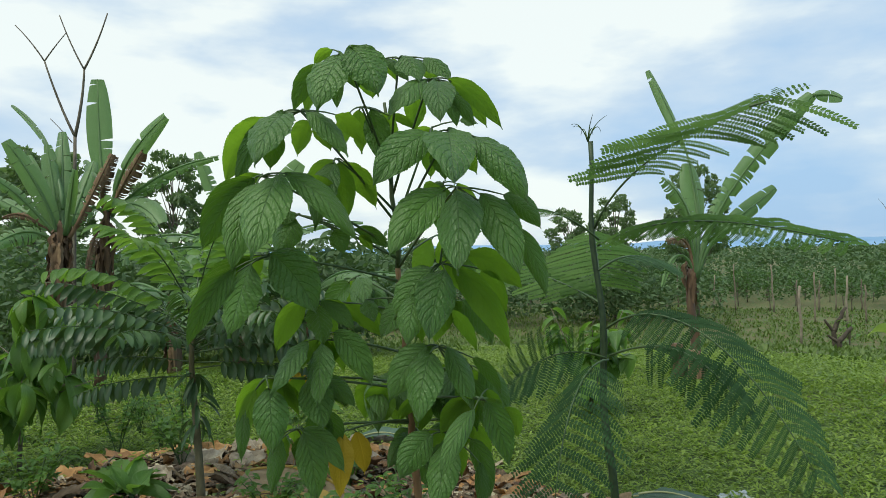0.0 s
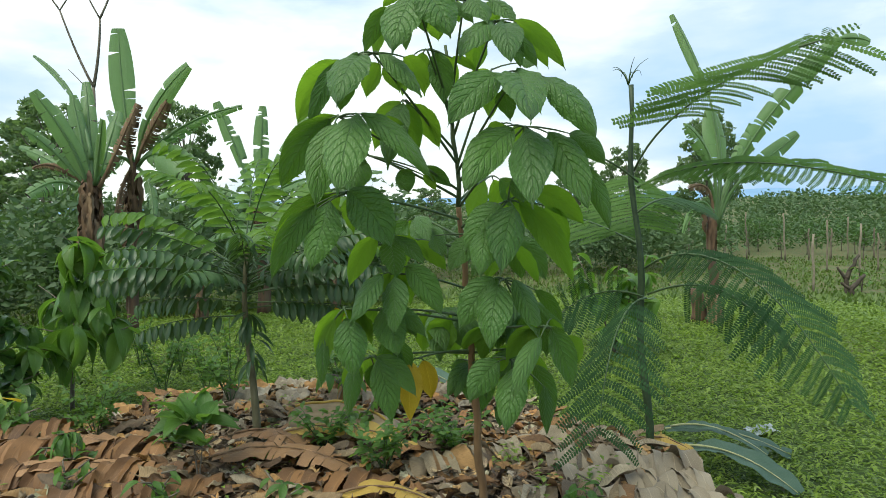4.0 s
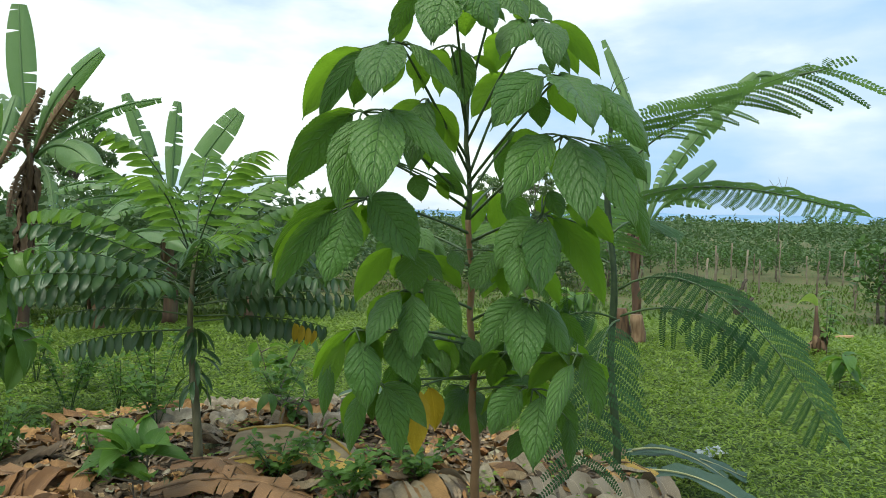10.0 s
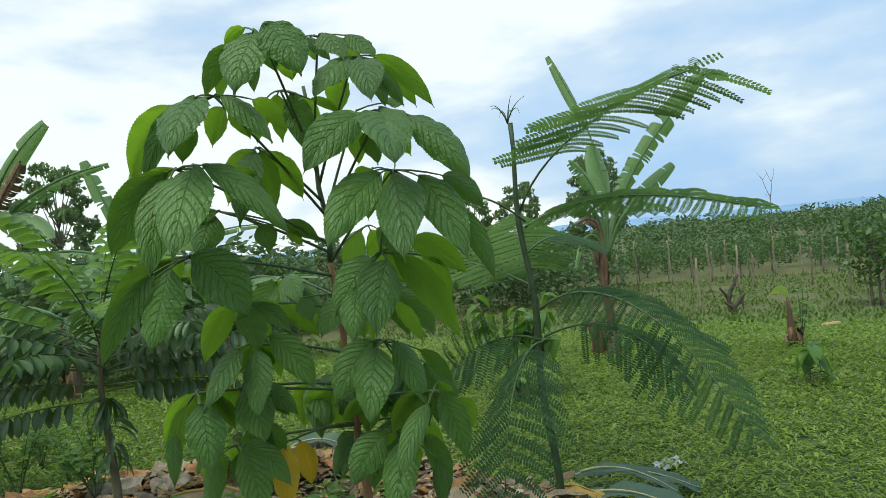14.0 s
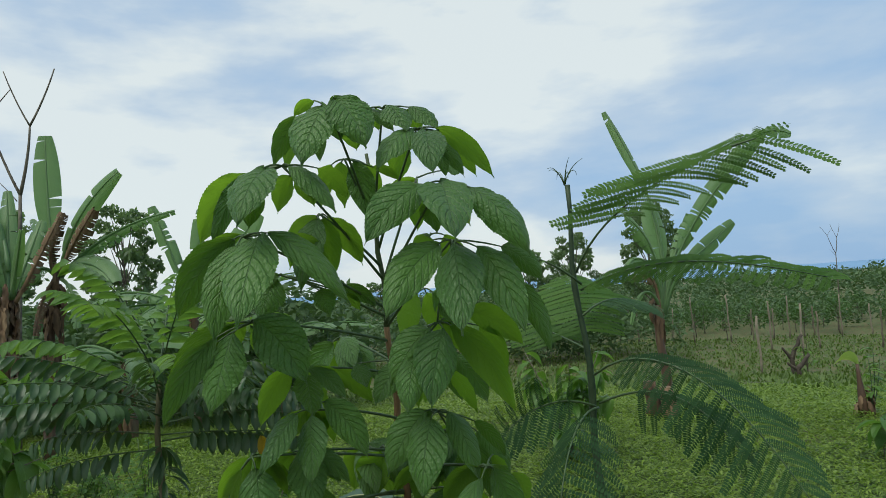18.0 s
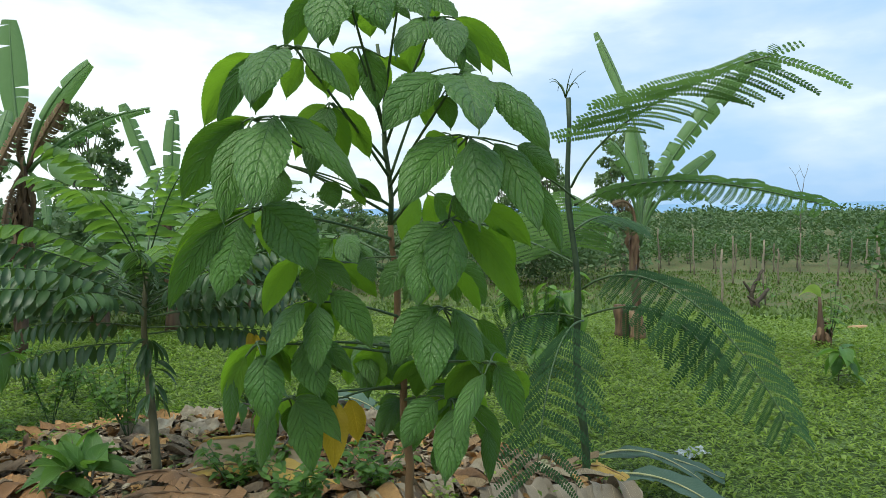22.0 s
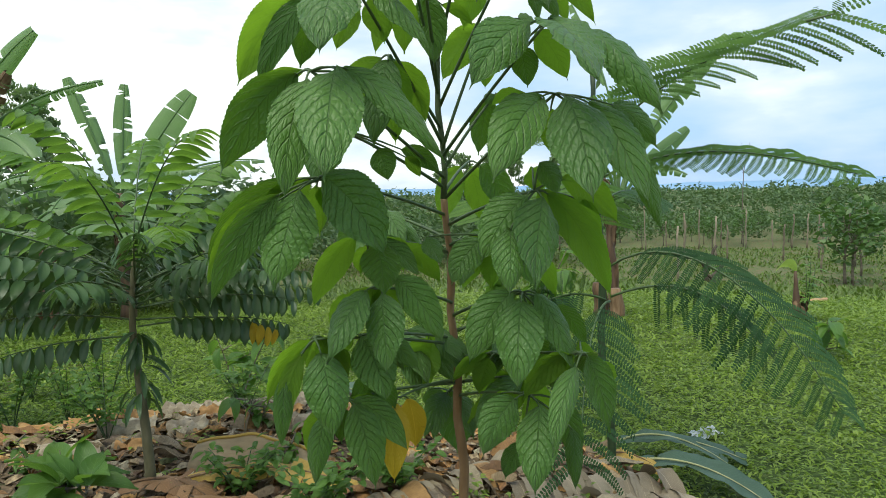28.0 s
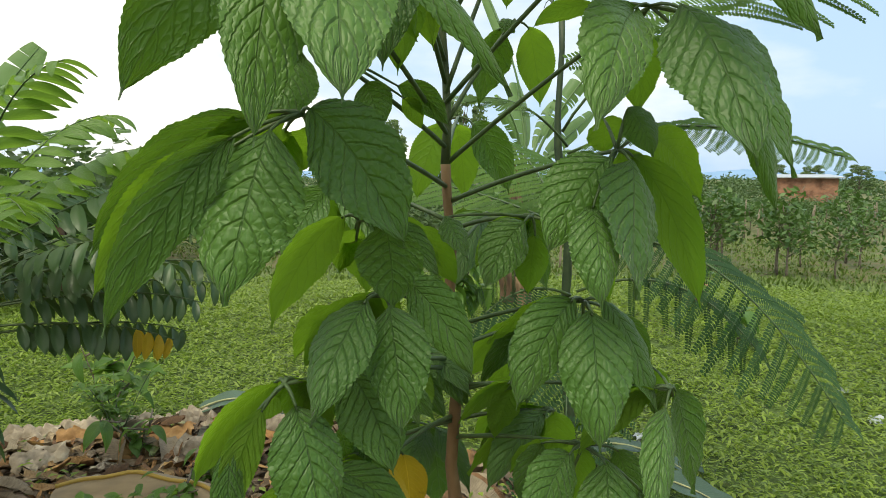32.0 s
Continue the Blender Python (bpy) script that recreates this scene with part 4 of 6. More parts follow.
PIN = []
for k in range(13):
    PIN.append(((k * 137.5 + 20) % 360, 1.10 + 0.17 * k / 12, 25 + 42 * k / 12, 0.78 - 0.08 * k / 12, 0.9))
for k in range(16):
    PIN.append(((k * 137.5 + 75) % 360, 1.00 + 0.14 * k / 15, 17 + 14 * k / 15, 0.72, 0.1))
for az, z, elev, ln in ((176, 1.02, 14, 0.98), (198, 0.95, 9, 0.96), (172, 0.87, 3, 0.88), (194, 0.80, -2, 0.76), (4, 1.00, 12, 0.92), (-12, 0.92, 6, 0.90), (10, 0.84, 0, 0.84), (215, 1.06, 18, 0.90), (160, 1.07, 20, 0.90), (-32, 1.05, 19, 0.86), (100, 0.94, 4, 0.70), (70, 0.98, 8, 0.74)):
    PIN.append((az, z, elev, 0.82 * ln, 0.1))
PIN.append((-6, 0.87, -2, 0.64, -1))
pinnate_sapling((-1.31, 3.52, 0.05), 1.30, PIN, 5, "young tree with long pinnate leaves, lighter at the top")


# ---- bananas ----
def banana_blade(ctrl, width, tears, mat, rng, fold=0.25, upright=0.0):
    """A banana leaf: each half cut into strips at random tears, the strips hanging at their own angles."""
    verts, faces, uvs = [], [], []
    nl = 44
    span = sum((bez(ctrl, (i + 1) / 8) - bez(ctrl, i / 8)).length for i in range(8))
    cuts = {s: {0} for s in (-1, 1)}
    for s in (-1, 1):
        for _ in range(tears):
            cuts[s].add(rng.randint(3, nl - 2))
    for s in (-1, 1):
        ks = sorted(cuts[s] | {nl})
        for a, b in zip(ks, ks[1:]):
            sag = rng.uniform(0.0, 1.0) * (0.7 if tears > 3 else 0.2)
            gap = rng.uniform(0.0, 0.10) if fold < 0 else rng.uniform(0.05, 0.35) if tears > 4 else rng.uniform(0.01, 0.08)
            short = rng.uniform(0.82, 1.0) if tears > 3 else 1.0
            k0 = len(verts)
            for i in range(a, b + 1):
                v = i / nl
                inner = (gap if i == a and a > 0 else -gap if i == b and b < nl else 0.0) * (b - a) / nl
                p = bez(ctrl, v)
                t = (bez(ctrl, min(1, v + 0.02)) - bez(ctrl, max(0, v - 0.02))).normalized()
                # upright: share by which the blade is turned broadside to the camera
                lat = t.cross(UP * (1 - upright) + Vector((0.2, -1, 0.1)) * upright).normalized()
                n = lat.cross(t)
                w = width * short * min(1.0, (math.sin(math.pi * min(0.985, v * 0.90 + 0.035)) ** 0.45))
                for j in range(5):
                    u = j / 4
                    drop = fold * u + sag * u * u * 0.8
                    rumple = UP * (0.022 * noise.noise(p * 11 + lat * (s * u * w * 11))) if fold < 0 else Vector()
                    verts.append(rumple + p + lat * (s * u * w * math.cos(drop)) + n * (0.10 * w * u - w * u * math.sin(drop)) + t * (inner * span * u))
                    uvs.append((0.5 + 0.5 * s * u, v))
            for i in range(b - a):
                for j in range(4):
                    q = k0 + i * 5 + j
                    faces.append((q, q + 1, q + 6, q + 5))
    return mesh_data("blade", verts, faces, mat, uvs)


def banana_plant(base, height, radius, leaves, seed, label, skirt=10, lean=0.0):
    rng = random.Random(seed)
    plant = new("banana_plant")
    plant.location = base
    tagged(plant, label, "banana plant", "banana plants")
    pts = [Vector((0.03 * math.sin(i * 0.6) + lean * (i / 10) ** 2, 0, height * i / 10)) for i in range(11)]
    v, f = tube(pts, [radius * (1.15 - 0.55 * i / 10) for i in range(11)], 12)
    part("pseudostem", mesh_data("pseudostem", v, f, M_STEM), plant)
    for az, elev, ln, wd, droop, tears, dry in leaves:
        a, e = radians(az), radians(elev)
        d = Vector((math.cos(a), math.sin(a), 0))
        p0 = Vector((0, 0, height * 0.97)) + d * 0.03
        p1 = p0 + (d * math.cos(e) + UP * math.sin(e)) * ln * 0.45
        e2, e3 = e - droop * 0.6, e - droop * 1.3
        p2 = p1 + (d * math.cos(e2) + UP * math.sin(e2)) * ln * 0.35
        p3 = p2 + (d * math.cos(e3) + UP * math.sin(e3)) * ln * 0.30
        c = (p0, p1, p2, p3)
        v, f = tube([bez(c, i / 12) for i in range(13)], [0.028 - 0.023 * i / 12 for i in range(13)], 6)
        rib = part("leaf", mesh_data("leaf", v, f, M_BANANA_DRY if dry else M_BANANA), plant, "dry hanging leaf" if dry else "")
        bc = [bez(c, 0.16 + 0.84 * q / 5) for q in range(6)]
        part("blade", banana_blade(bc, wd, tears, M_BANANA_DRY if dry else M_BANANA, rng, rng.uniform(0.1, 0.4) if not dry else 1.2, smooth01(25, 65, elev) * 0.92), rib)
    for k in range(skirt):
        a = rng.uniform(0, 6.28)
        d = Vector((math.cos(a), math.sin(a), 0))
        z0 = height * rng.uniform(0.40, 1.10)
        p0 = d * radius * (0.9 if z0 < height * 0.9 else 0.6) + UP * z0 + Vector((lean * (z0 / height) ** 2, 0, 0))
        c = (p0, p0 + d * 0.06 - UP * 0.03, p0 + d * rng.uniform(0.01, 0.07) - UP * 0.22, p0 + d * rng.uniform(-0.02, 0.06) - UP * rng.uniform(0.35, 0.7))
        side = d.cross(UP)
        v, f, uv = blade(c, rng.uniform(0.018, 0.055), side, lance, 12, 4, rng.uniform(-0.6, 0.8), 0.3, 3, 0.14, rng)
        part("dry_leaf_sheath", mesh_data("dry_leaf_sheath", v, f, M_BANANA_DRY, uv), plant, "shrivelled brown leaf hanging down the stem")
    return plant


def banana_leaf(plant, c, wd, start, tears, fold, dry=False):
    """A leaf whose midrib runs on the curve c; the blade begins at the share start of it."""
    c = [Vector(p) for p in c]
    m = M_BANANA_DRY if dry else M_BANANA
    if dry:
        wd, fold, tears = wd * 2.1, 0.6, 22
    elif plant is plant_a:
        wd *= 1.05
    v, f = tube([bez(c, i / 12) for i in range(13)], [0.026 - 0.021 * i / 12 for i in range(13)], 6)
    rib = part("leaf", mesh_data("leaf", v, f, m), plant, "dry hanging leaf" if dry else "")
    bc = [bez(c, start + (1 - start) * q / 5) for q in range(6)]
    part("blade", banana_blade(bc, wd, tears, m, random.Random(int(wd * 1000) + tears), fold, 0.85), rib)


def on_ground(x, y, dz=0.0):
    return (x, y, terrain(x, y) + dz)


# azimuth, elevation, length, half width, droop, tears, dry
plant_a = banana_plant(on_ground(-4.40, 7.6), 1.88, 0.085, [], 21, "tall banana plant with torn leaves and a brown skirt", 70, 0.06)
banana_leaf(plant_a, [(0.03, 0.0, 1.85), (0.02, -0.07, 2.14), (-0.1, -0.18, 2.49), (-0.34, -0.3, 2.88)], 0.112, 0.1, 3, 0.35)
banana_leaf(plant_a, [(0.06, 0.0, 1.85), (-0.07, 0.1, 2.09), (-0.25, 0.24, 2.44), (-0.52, 0.4, 2.83)], 0.064, 0.15, 2, 0.5)
banana_leaf(plant_a, [(0.06, 0.0, 1.85), (0.0, 0.05, 2.15), (-0.08, 0.12, 2.53), (-0.19, 0.2, 2.91)], 0.112, 0.1, 4, 0.3)
banana_leaf(plant_a, [(0.09, -0.0, 1.85), (0.03, 0.12, 2.22), (-0.06, 0.3, 2.72), (-0.18, 0.5, 3.12)], 0.094, 0.1, 3, 0.3)
banana_leaf(plant_a, [(0.12, 0.0, 1.85), (0.23, -0.1, 2.11), (0.34, -0.24, 2.32), (0.46, -0.4, 2.54)], 0.060, 0.1, 1, 0.3)
banana_leaf(plant_a, [(0.03, 0.0, 1.85), (-0.17, -0.07, 2.12), (-0.3, -0.18, 2.34), (-0.47, -0.3, 2.47)], 0.112, 0.15, 9, 0.5)
banana_leaf(plant_a, [(0.01, 0.0, 1.84), (-0.24, 0.1, 2.06), (-0.56, 0.24, 2.21), (-0.98, 0.4, 2.35)], 0.112, 0.15, 10, 0.6)
banana_leaf(plant_a, [(0.13, 0.0, 1.85), (0.17, 0.14, 2.16), (0.18, 0.35, 2.48), (0.15, 0.6, 2.77)], 0.129, 0.15, 5, 0.4)
banana_leaf(plant_a, [(0.1, 0.0, 2.15), (-0.06, 0.24, 2.71), (-0.45, 0.59, 3.21), (-1.1, 1.0, 3.57)], 0.039, 0.45, 2, 0.5)
banana_leaf(plant_a, [(-0.02, 0.0, 1.8), (-0.18, -0.12, 1.95), (-0.23, -0.3, 1.91), (-0.35, -0.5, 1.75)], 0.146, 0.1, 12, 0.5)
banana_leaf(plant_a, [(0.17, 0.0, 1.82), (0.31, 0.0, 2.04), (0.48, 0.0, 2.4), (0.67, 0.0, 2.76)], 0.046, 0.15, 14, 1.1, True)
banana_leaf(plant_a, [(-0.02, 0.0, 1.89), (-0.26, 0.02, 2.09), (-0.45, 0.06, 2.16), (-0.65, 0.1, 2.07)], 0.033, 0.1, 14, 1.1, True)
plant_b = banana_plant(on_ground(-4.28, 8.3), 2.20, 0.065, [], 22, "banana plant with an upright leaf and dry hanging leaves", 40, 0.15)
banana_leaf(plant_b, [(0.14, 0.0, 2.16), (0.05, 0.05, 2.49), (-0.02, 0.12, 3.15), (-0.06, 0.2, 3.9)], 0.155, 0.38, 2, 0.18)
banana_leaf(plant_b, [(0.17, 0.0, 2.16), (0.27, -0.07, 2.58), (0.52, -0.18, 2.98), (1.0, -0.3, 3.31)], 0.129, 0.22, 3, 0.45)
banana_leaf(plant_b, [(0.17, 0.0, 2.15), (0.54, -0.07, 2.5), (1.01, -0.18, 2.76), (1.62, -0.3, 2.81)], 0.093, 0.25, 12, 0.7)
banana_leaf(plant_b, [(0.19, 0.0, 2.15), (0.35, 0.1, 2.41), (0.58, 0.24, 2.53), (0.81, 0.4, 2.66)], 0.079, 0.3, 10, 0.6)
banana_leaf(plant_b, [(0.19, 0.0, 2.14), (0.41, -0.12, 2.39), (0.74, -0.3, 2.3), (0.98, -0.5, 2.01)], 0.216, 0.2, 2, 0.5)
banana_leaf(plant_b, [(0.12, 0.0, 2.16), (0.06, -0.12, 2.33), (0.01, -0.3, 2.24), (-0.05, -0.5, 2.03)], 0.144, 0.2, 8, 0.6)
banana_leaf(plant_b, [(0.14, 0.0, 2.16), (-0.01, 0.17, 2.5), (-0.28, 0.41, 2.76), (-0.51, 0.7, 2.95)], 0.108, 0.2, 6, 0.5)
banana_leaf(plant_b, [(0.19, 0.0, 2.12), (0.36, -0.1, 2.04), (0.46, -0.24, 1.82), (0.53, -0.4, 1.54)], 0.108, 0.2, 9, 0.6)
banana_leaf(plant_b, [(0.17, 0.0, 2.16), (0.3, -0.1, 2.4), (0.51, -0.24, 2.62), (0.76, -0.4, 2.87)], 0.068, 0.2, 16, 1.1, True)
banana_leaf(plant_b, [(0.14, 0.0, 2.16), (0.04, -0.05, 2.26), (0.13, -0.12, 2.61), (0.34, -0.2, 2.86)], 0.05, 0.2, 16, 1.1, True)
banana_leaf(plant_b, [(0.12, 0.0, 2.12), (0.03, -0.07, 2.01), (0.01, -0.18, 1.76), (0.03, -0.3, 1.48)], 0.043, 0.1, 14, 1.1, True)
banana_plant(on_ground(-3.25, 10.6), 1.85, 0.10, [(175, 72, 1.6, 0.16, 0.05, 5, 0), (60, 86, 1.45, 0.15, 0.05, 5, 0), (5, 60, 1.6, 0.20, 0.12, 3, 0), (10, 30, 1.9, 0.12, 0.5, 11, 0), (170, 20, 1.5, 0.2, 0.7, 12, 0), (200, 5, 1.4, 0.2, 1.0, 12, 0), (300, 15, 1.2, 0.2, 1.0, 10, 0), (345, 40, 1.3, 0.16, 0.8, 9, 0), (180, 35, 1.6, 0.2, 0.9, 12, 0), (240, 25, 1.2, 0.2, 1.1, 12, 0)], 23, "banana plant with narrow upright young leaves", 8)
banana_plant(on_ground(-4.0, 9.9), 1.15, 0.09, [(20, 35, 1.7, 0.24, 1.0, 6, 0), (150, 30, 1.6, 0.24, 1.0, 6, 0), (200, 20, 1.5, 0.22, 1.0, 8, 0), (260, 30, 1.4, 0.22, 1.1, 7, 0), (330, 35, 1.7, 0.24, 1.0, 6, 0), (300, 20, 1.5, 0.24, 1.0, 5, 0)], 27, "low banana plant with wide drooping grey-green leaves", 10)
banana_plant(on_ground(-2.2, 11.2), 1.2, 0.08, [(15, 30, 1.6, 0.20, 0.7, 8, 0), (165, 40, 1.5, 0.20, 0.9, 6, 0), (225, 25, 1.4, 0.20, 1.0, 7, 0), (320, 40, 1.4, 0.20, 0.9, 6, 0)], 28, "banana plant with torn arching leaves", 8)
plant_c = banana_plant(on_ground(3.07, 8.3), 1.30, 0.060, [], 24, "banana plant with broad leaves and a reddish stem", 5)
banana_leaf(plant_c, [(0.03, 0.00, 1.12), (0.11, 0.00, 1.63), (0.28, 0.12, 2.33), (0.05, 0.3, 2.98), (-0.32, 0.5, 3.9)], 0.10, 0.68, 1, 0.6)
banana_leaf(plant_c, [(0.05, 0.00, 1.12), (0.16, 0.00, 1.71), (0.35, -0.07, 2.22), (0.81, -0.18, 2.75), (1.39, -0.3, 3.35)], 0.20, 0.38, 9, 0.5)
banana_leaf(plant_c, [(1.39, -0.3, 3.35), (1.48, -0.3, 3.36), (1.6, -0.3, 3.37), (1.74, -0.3, 3.3)], 0.095, 0.1, 1, 0.3)
banana_leaf(plant_c, [(0.04, 0.00, 1.12), (0.12, 0.00, 1.71), (0.13, 0.07, 2.02), (0.11, 0.18, 2.34), (0.1, 0.3, 2.64)], 0.165, 0.40, 2, 0.25)
banana_leaf(plant_c, [(0.03, 0.00, 1.12), (0.10, 0.00, 1.71), (-0.01, -0.05, 2.06), (-0.18, -0.12, 2.27), (-0.39, -0.2, 2.4)], 0.147, 0.40, 12, 0.7)
banana_leaf(plant_c, [(0.03, 0.00, 1.12), (0.09, 0.00, 1.69), (-0.13, -0.1, 1.93), (-0.37, -0.24, 2.01), (-0.51, -0.4, 1.72)], 0.113, 0.40, 10, 0.7)
banana_leaf(plant_c, [(0.06, 0.00, 1.12), (0.19, 0.00, 1.69), (0.47, 0.07, 1.84), (0.83, 0.18, 2.01), (1.21, 0.3, 2.31)], 0.121, 0.40, 3, 0.4)
banana_leaf(plant_c, [(0.06, 0.00, 1.12), (0.19, 0.00, 1.68), (0.35, -0.12, 1.85), (0.53, -0.3, 1.86), (0.72, -0.5, 1.69)], 0.104, 0.40, 9, 0.6)
banana_leaf(plant_c, [(0.04, 0.00, 1.12), (0.13, 0.00, 1.69), (0.33, 0.14, 2.02), (0.6, 0.35, 2.26), (0.82, 0.6, 2.46)], 0.113, 0.40, 5, 0.4)
banana_leaf(plant_c, [(0.01, 0.00, 1.12), (0.04, 0.00, 1.59), (-0.08, -0.05, 1.72), (-0.21, -0.12, 1.7), (-0.36, -0.2, 1.63)], 0.043, 0.30, 6, 0.9, True)
banana_leaf(plant_c, [(0.01, 0.00, 1.28), (0.02, 0.00, 1.28), (-0.1, -0.05, 1.63), (-0.3, -0.12, 1.55), (-0.43, -0.2, 1.09)], 0.039, 0.60, 2, 0.4)


for x, y, h in ((2.78, 8.0, 0.42), (2.92, 7.86, 0.36)):
    v, f = tube([Vector((x - 3.07 + 0.02 * math.sin(i), y - 8.3, h * i / 5)) for i in range(6)], [0.10, 0.09, 0.085, 0.08, 0.082, 0.07], 10)
    part("dead_stem", mesh_data("dead_stem", v, f, M_BANANA_DRY), plant_c, "cut reddish-brown dead stem")
plant_d = banana_plant(on_ground(4.85, 3.55), 1.25, 0.09, [(60, 60, 1.3, 0.16, 0.6, 5, 0), (330, 50, 1.4, 0.17, 0.7, 6, 0), (250, 70, 1.2, 0.15, 0.5, 4, 0)], 25, "banana plant with a few broad leaves beside the lawn", 4)
banana_leaf(plant_d, [(0, 0, 1.2), (-0.15, 0.1, 1.85), (-0.42, 0.35, 2.22), (-0.70, 0.66, 2.11)], 0.13, 0.25, 1, 0.5)
banana_leaf(plant_d, [(0, 0, 1.15), (-0.2, 0.15, 1.5), (-0.42, 0.38, 1.72), (-0.53, 0.50, 1.35)], 0.12, 0.3, 2, 0.4)

# ---- small cacao trees and shrubs ----
def leafy_shrub(name, label, cat, base, height, crown_lo, spread, count, leaf_len, mat, seed, stems=1, group="", hang=(-0.5, 0.75), lean=None, twigs=None):
    """A thin stem with drooping simple leaves, each leaf its own part."""
    rng = random.Random(seed)
    ob = new(name)
    ob.location = base
    tagged(ob, label, cat, group)
    meshes = []
    for k in range(5):
        droop = 0.35 + 0.2 * k
        ctrl = (Vector((0, 0, 0)), Vector((0.35, 0, 0.08)) * leaf_len, Vector((0.75, 0, -0.25 * droop)) * leaf_len, Vector((1.0, 0, -0.75 * droop)) * leaf_len)
        v, f, uv = blade(ctrl, leaf_len * (0.21 + 0.026 * k), (0, 1, 0), ovate, 12, 4, 0.3, 0.01, 8, 0, rng)
        meshes.append(mesh_data("leaf", v, f, mat, uv))
    tips = []
    for s in range(stems):
        a0 = rng.uniform(0, 6.28)
        tilt = (lean or (0.08 if stems == 1 else 0.35)) * height
        c = (Vector((0, 0, 0)), Vector((tilt * 0.2 * math.cos(a0), tilt * 0.2 * math.sin(a0), height * 0.4)), Vector((tilt * math.cos(a0), tilt * math.sin(a0), height * rng.uniform(0.85, 1.0))))
        v, f = tube([bez(c, i / 8) for i in range(9)], [0.016 * height / 1.4 * (1 - 0.7 * i / 8) for i in range(9)], 6)
        part("stem", mesh_data("stem", v, f, M_TRUNK), ob)
        for _ in range(twigs or (9 if stems == 1 else 2)):
            t = rng.uniform(crown_lo, 0.95)
            p = bez(c, t)
            a = rng.uniform(0, 6.28)
            q = p + Vector((math.cos(a), math.sin(a), 0.35)) * spread * rng.uniform(0.4, 0.8)
            v, f = tube([p.lerp(q, i / 3) for i in range(4)], [0.006, 0.005, 0.004, 0.003], 5)
            part("branch", mesh_data("branch", v, f, M_TRUNK), ob)
            tips.append((p, q))
        tips.append((bez(c, crown_lo), bez(c, 1.0)))
    for k in range(count):
        p, q = tips[rng.randrange(len(tips))]
        r = p.lerp(q, rng.uniform(0.15, 1.0))
        a = rng.uniform(0, 6.28)
        m = Matrix.Translation(r) @ Euler((rng.uniform(-0.4, 0.4), rng.uniform(*hang), a)).to_matrix().to_4x4()
        s = rng.uniform(0.7, 1.15)
        part("leaf", rng.choice(meshes), ob, at=m @ Matrix.Diagonal((s, s, s, 1)))
    return ob


leafy_shrub("cacao_sapling", "small cacao tree with drooping glossy leaves", "cacao tree", on_ground(-3.10, 4.86), 1.48, 0.34, 0.62, 140, 0.25, M_CACAO, 31, group="cacao trees", hang=(0.0, 1.15), twigs=16)
leafy_shrub("citrus_shrub", "open shrub with rounded dark glossy leaves", "shrub", on_ground(-3.42, 4.38), 1.72, 0.16, 0.70, 330, 0.165, M_CITRUS, 32, 3, hang=(-0.6, 0.6), lean=0.16, twigs=10)
leafy_shrub("dark_shrub", "dense dark-leaved shrub on the grass", "shrub", on_ground(1.35, 6.3), 1.0, 0.1, 0.45, 150, 0.18, M_CACAO, 33, 3)
leafy_shrub("weed_shrub", "leafy green weed growing in the mulch", "weed", (-1.42, 2.98, 0.18), 0.44, 0.45, 0.22, 34, 0.17, M_WEED, 34, 2, hang=(-1.3, -0.2), lean=0.2, twigs=5)


# ---- mulch leaves ----
def dry_sheet(seed):
    """A piece of dead banana leaf, bent and curled."""
    rng = random.Random(seed)
    ln, wd = rng.uniform(0.12, 0.42), rng.uniform(0.022, 0.07)
    nl, nw = 14, 7
    curl, bend, tw = rng.uniform(-2.4, 2.4), rng.uniform(-0.4, 0.4), rng.uniform(-0.6, 0.6)
    verts, faces, uvs = [], [], []
    for i in range(nl + 1):
        v = i / nl
        w = wd * (0.65 + 0.35 * math.sin(math.pi * v)) * rng.uniform(0.8, 1.1)
        for k in range(nw + 1):
            u = 2 * k / nw - 1
            r = w / max(0.4, abs(curl * 0.6))
            y = r * math.sin(curl * u * 0.6) if abs(curl) > 0.3 else u * w
            z = (r * (1 - math.cos(curl * u * 0.6)) * (1 if curl > 0 else -1)) if abs(curl) > 0.3 else 0
            z += bend * 0.12 * math.cos(3 * v) + 0.010 * math.sin(17 * v + 3 * u) + rng.uniform(-0.006, 0.006)
            verts.append((ln * (v - 0.5) + 0.02 * u * u, y * math.cos(tw * (v - 0.5)), z + y * math.sin(tw * (v - 0.5)) + 0.02))
            uvs.append((u * 0.5 + 0.5, v))
    c = nw + 1
    for i in range(nl):
        for k in range(nw):
            faces.append((i * c + k, i * c + k + 1, (i + 1) * c + k + 1, (i + 1) * c + k))
    lo = min(v[2] for v in verts)
    verts = [(x, y, z - lo) for x, y, z in verts]
    return mesh_data("dry_leaf", verts, faces, M_DRY, uvs)


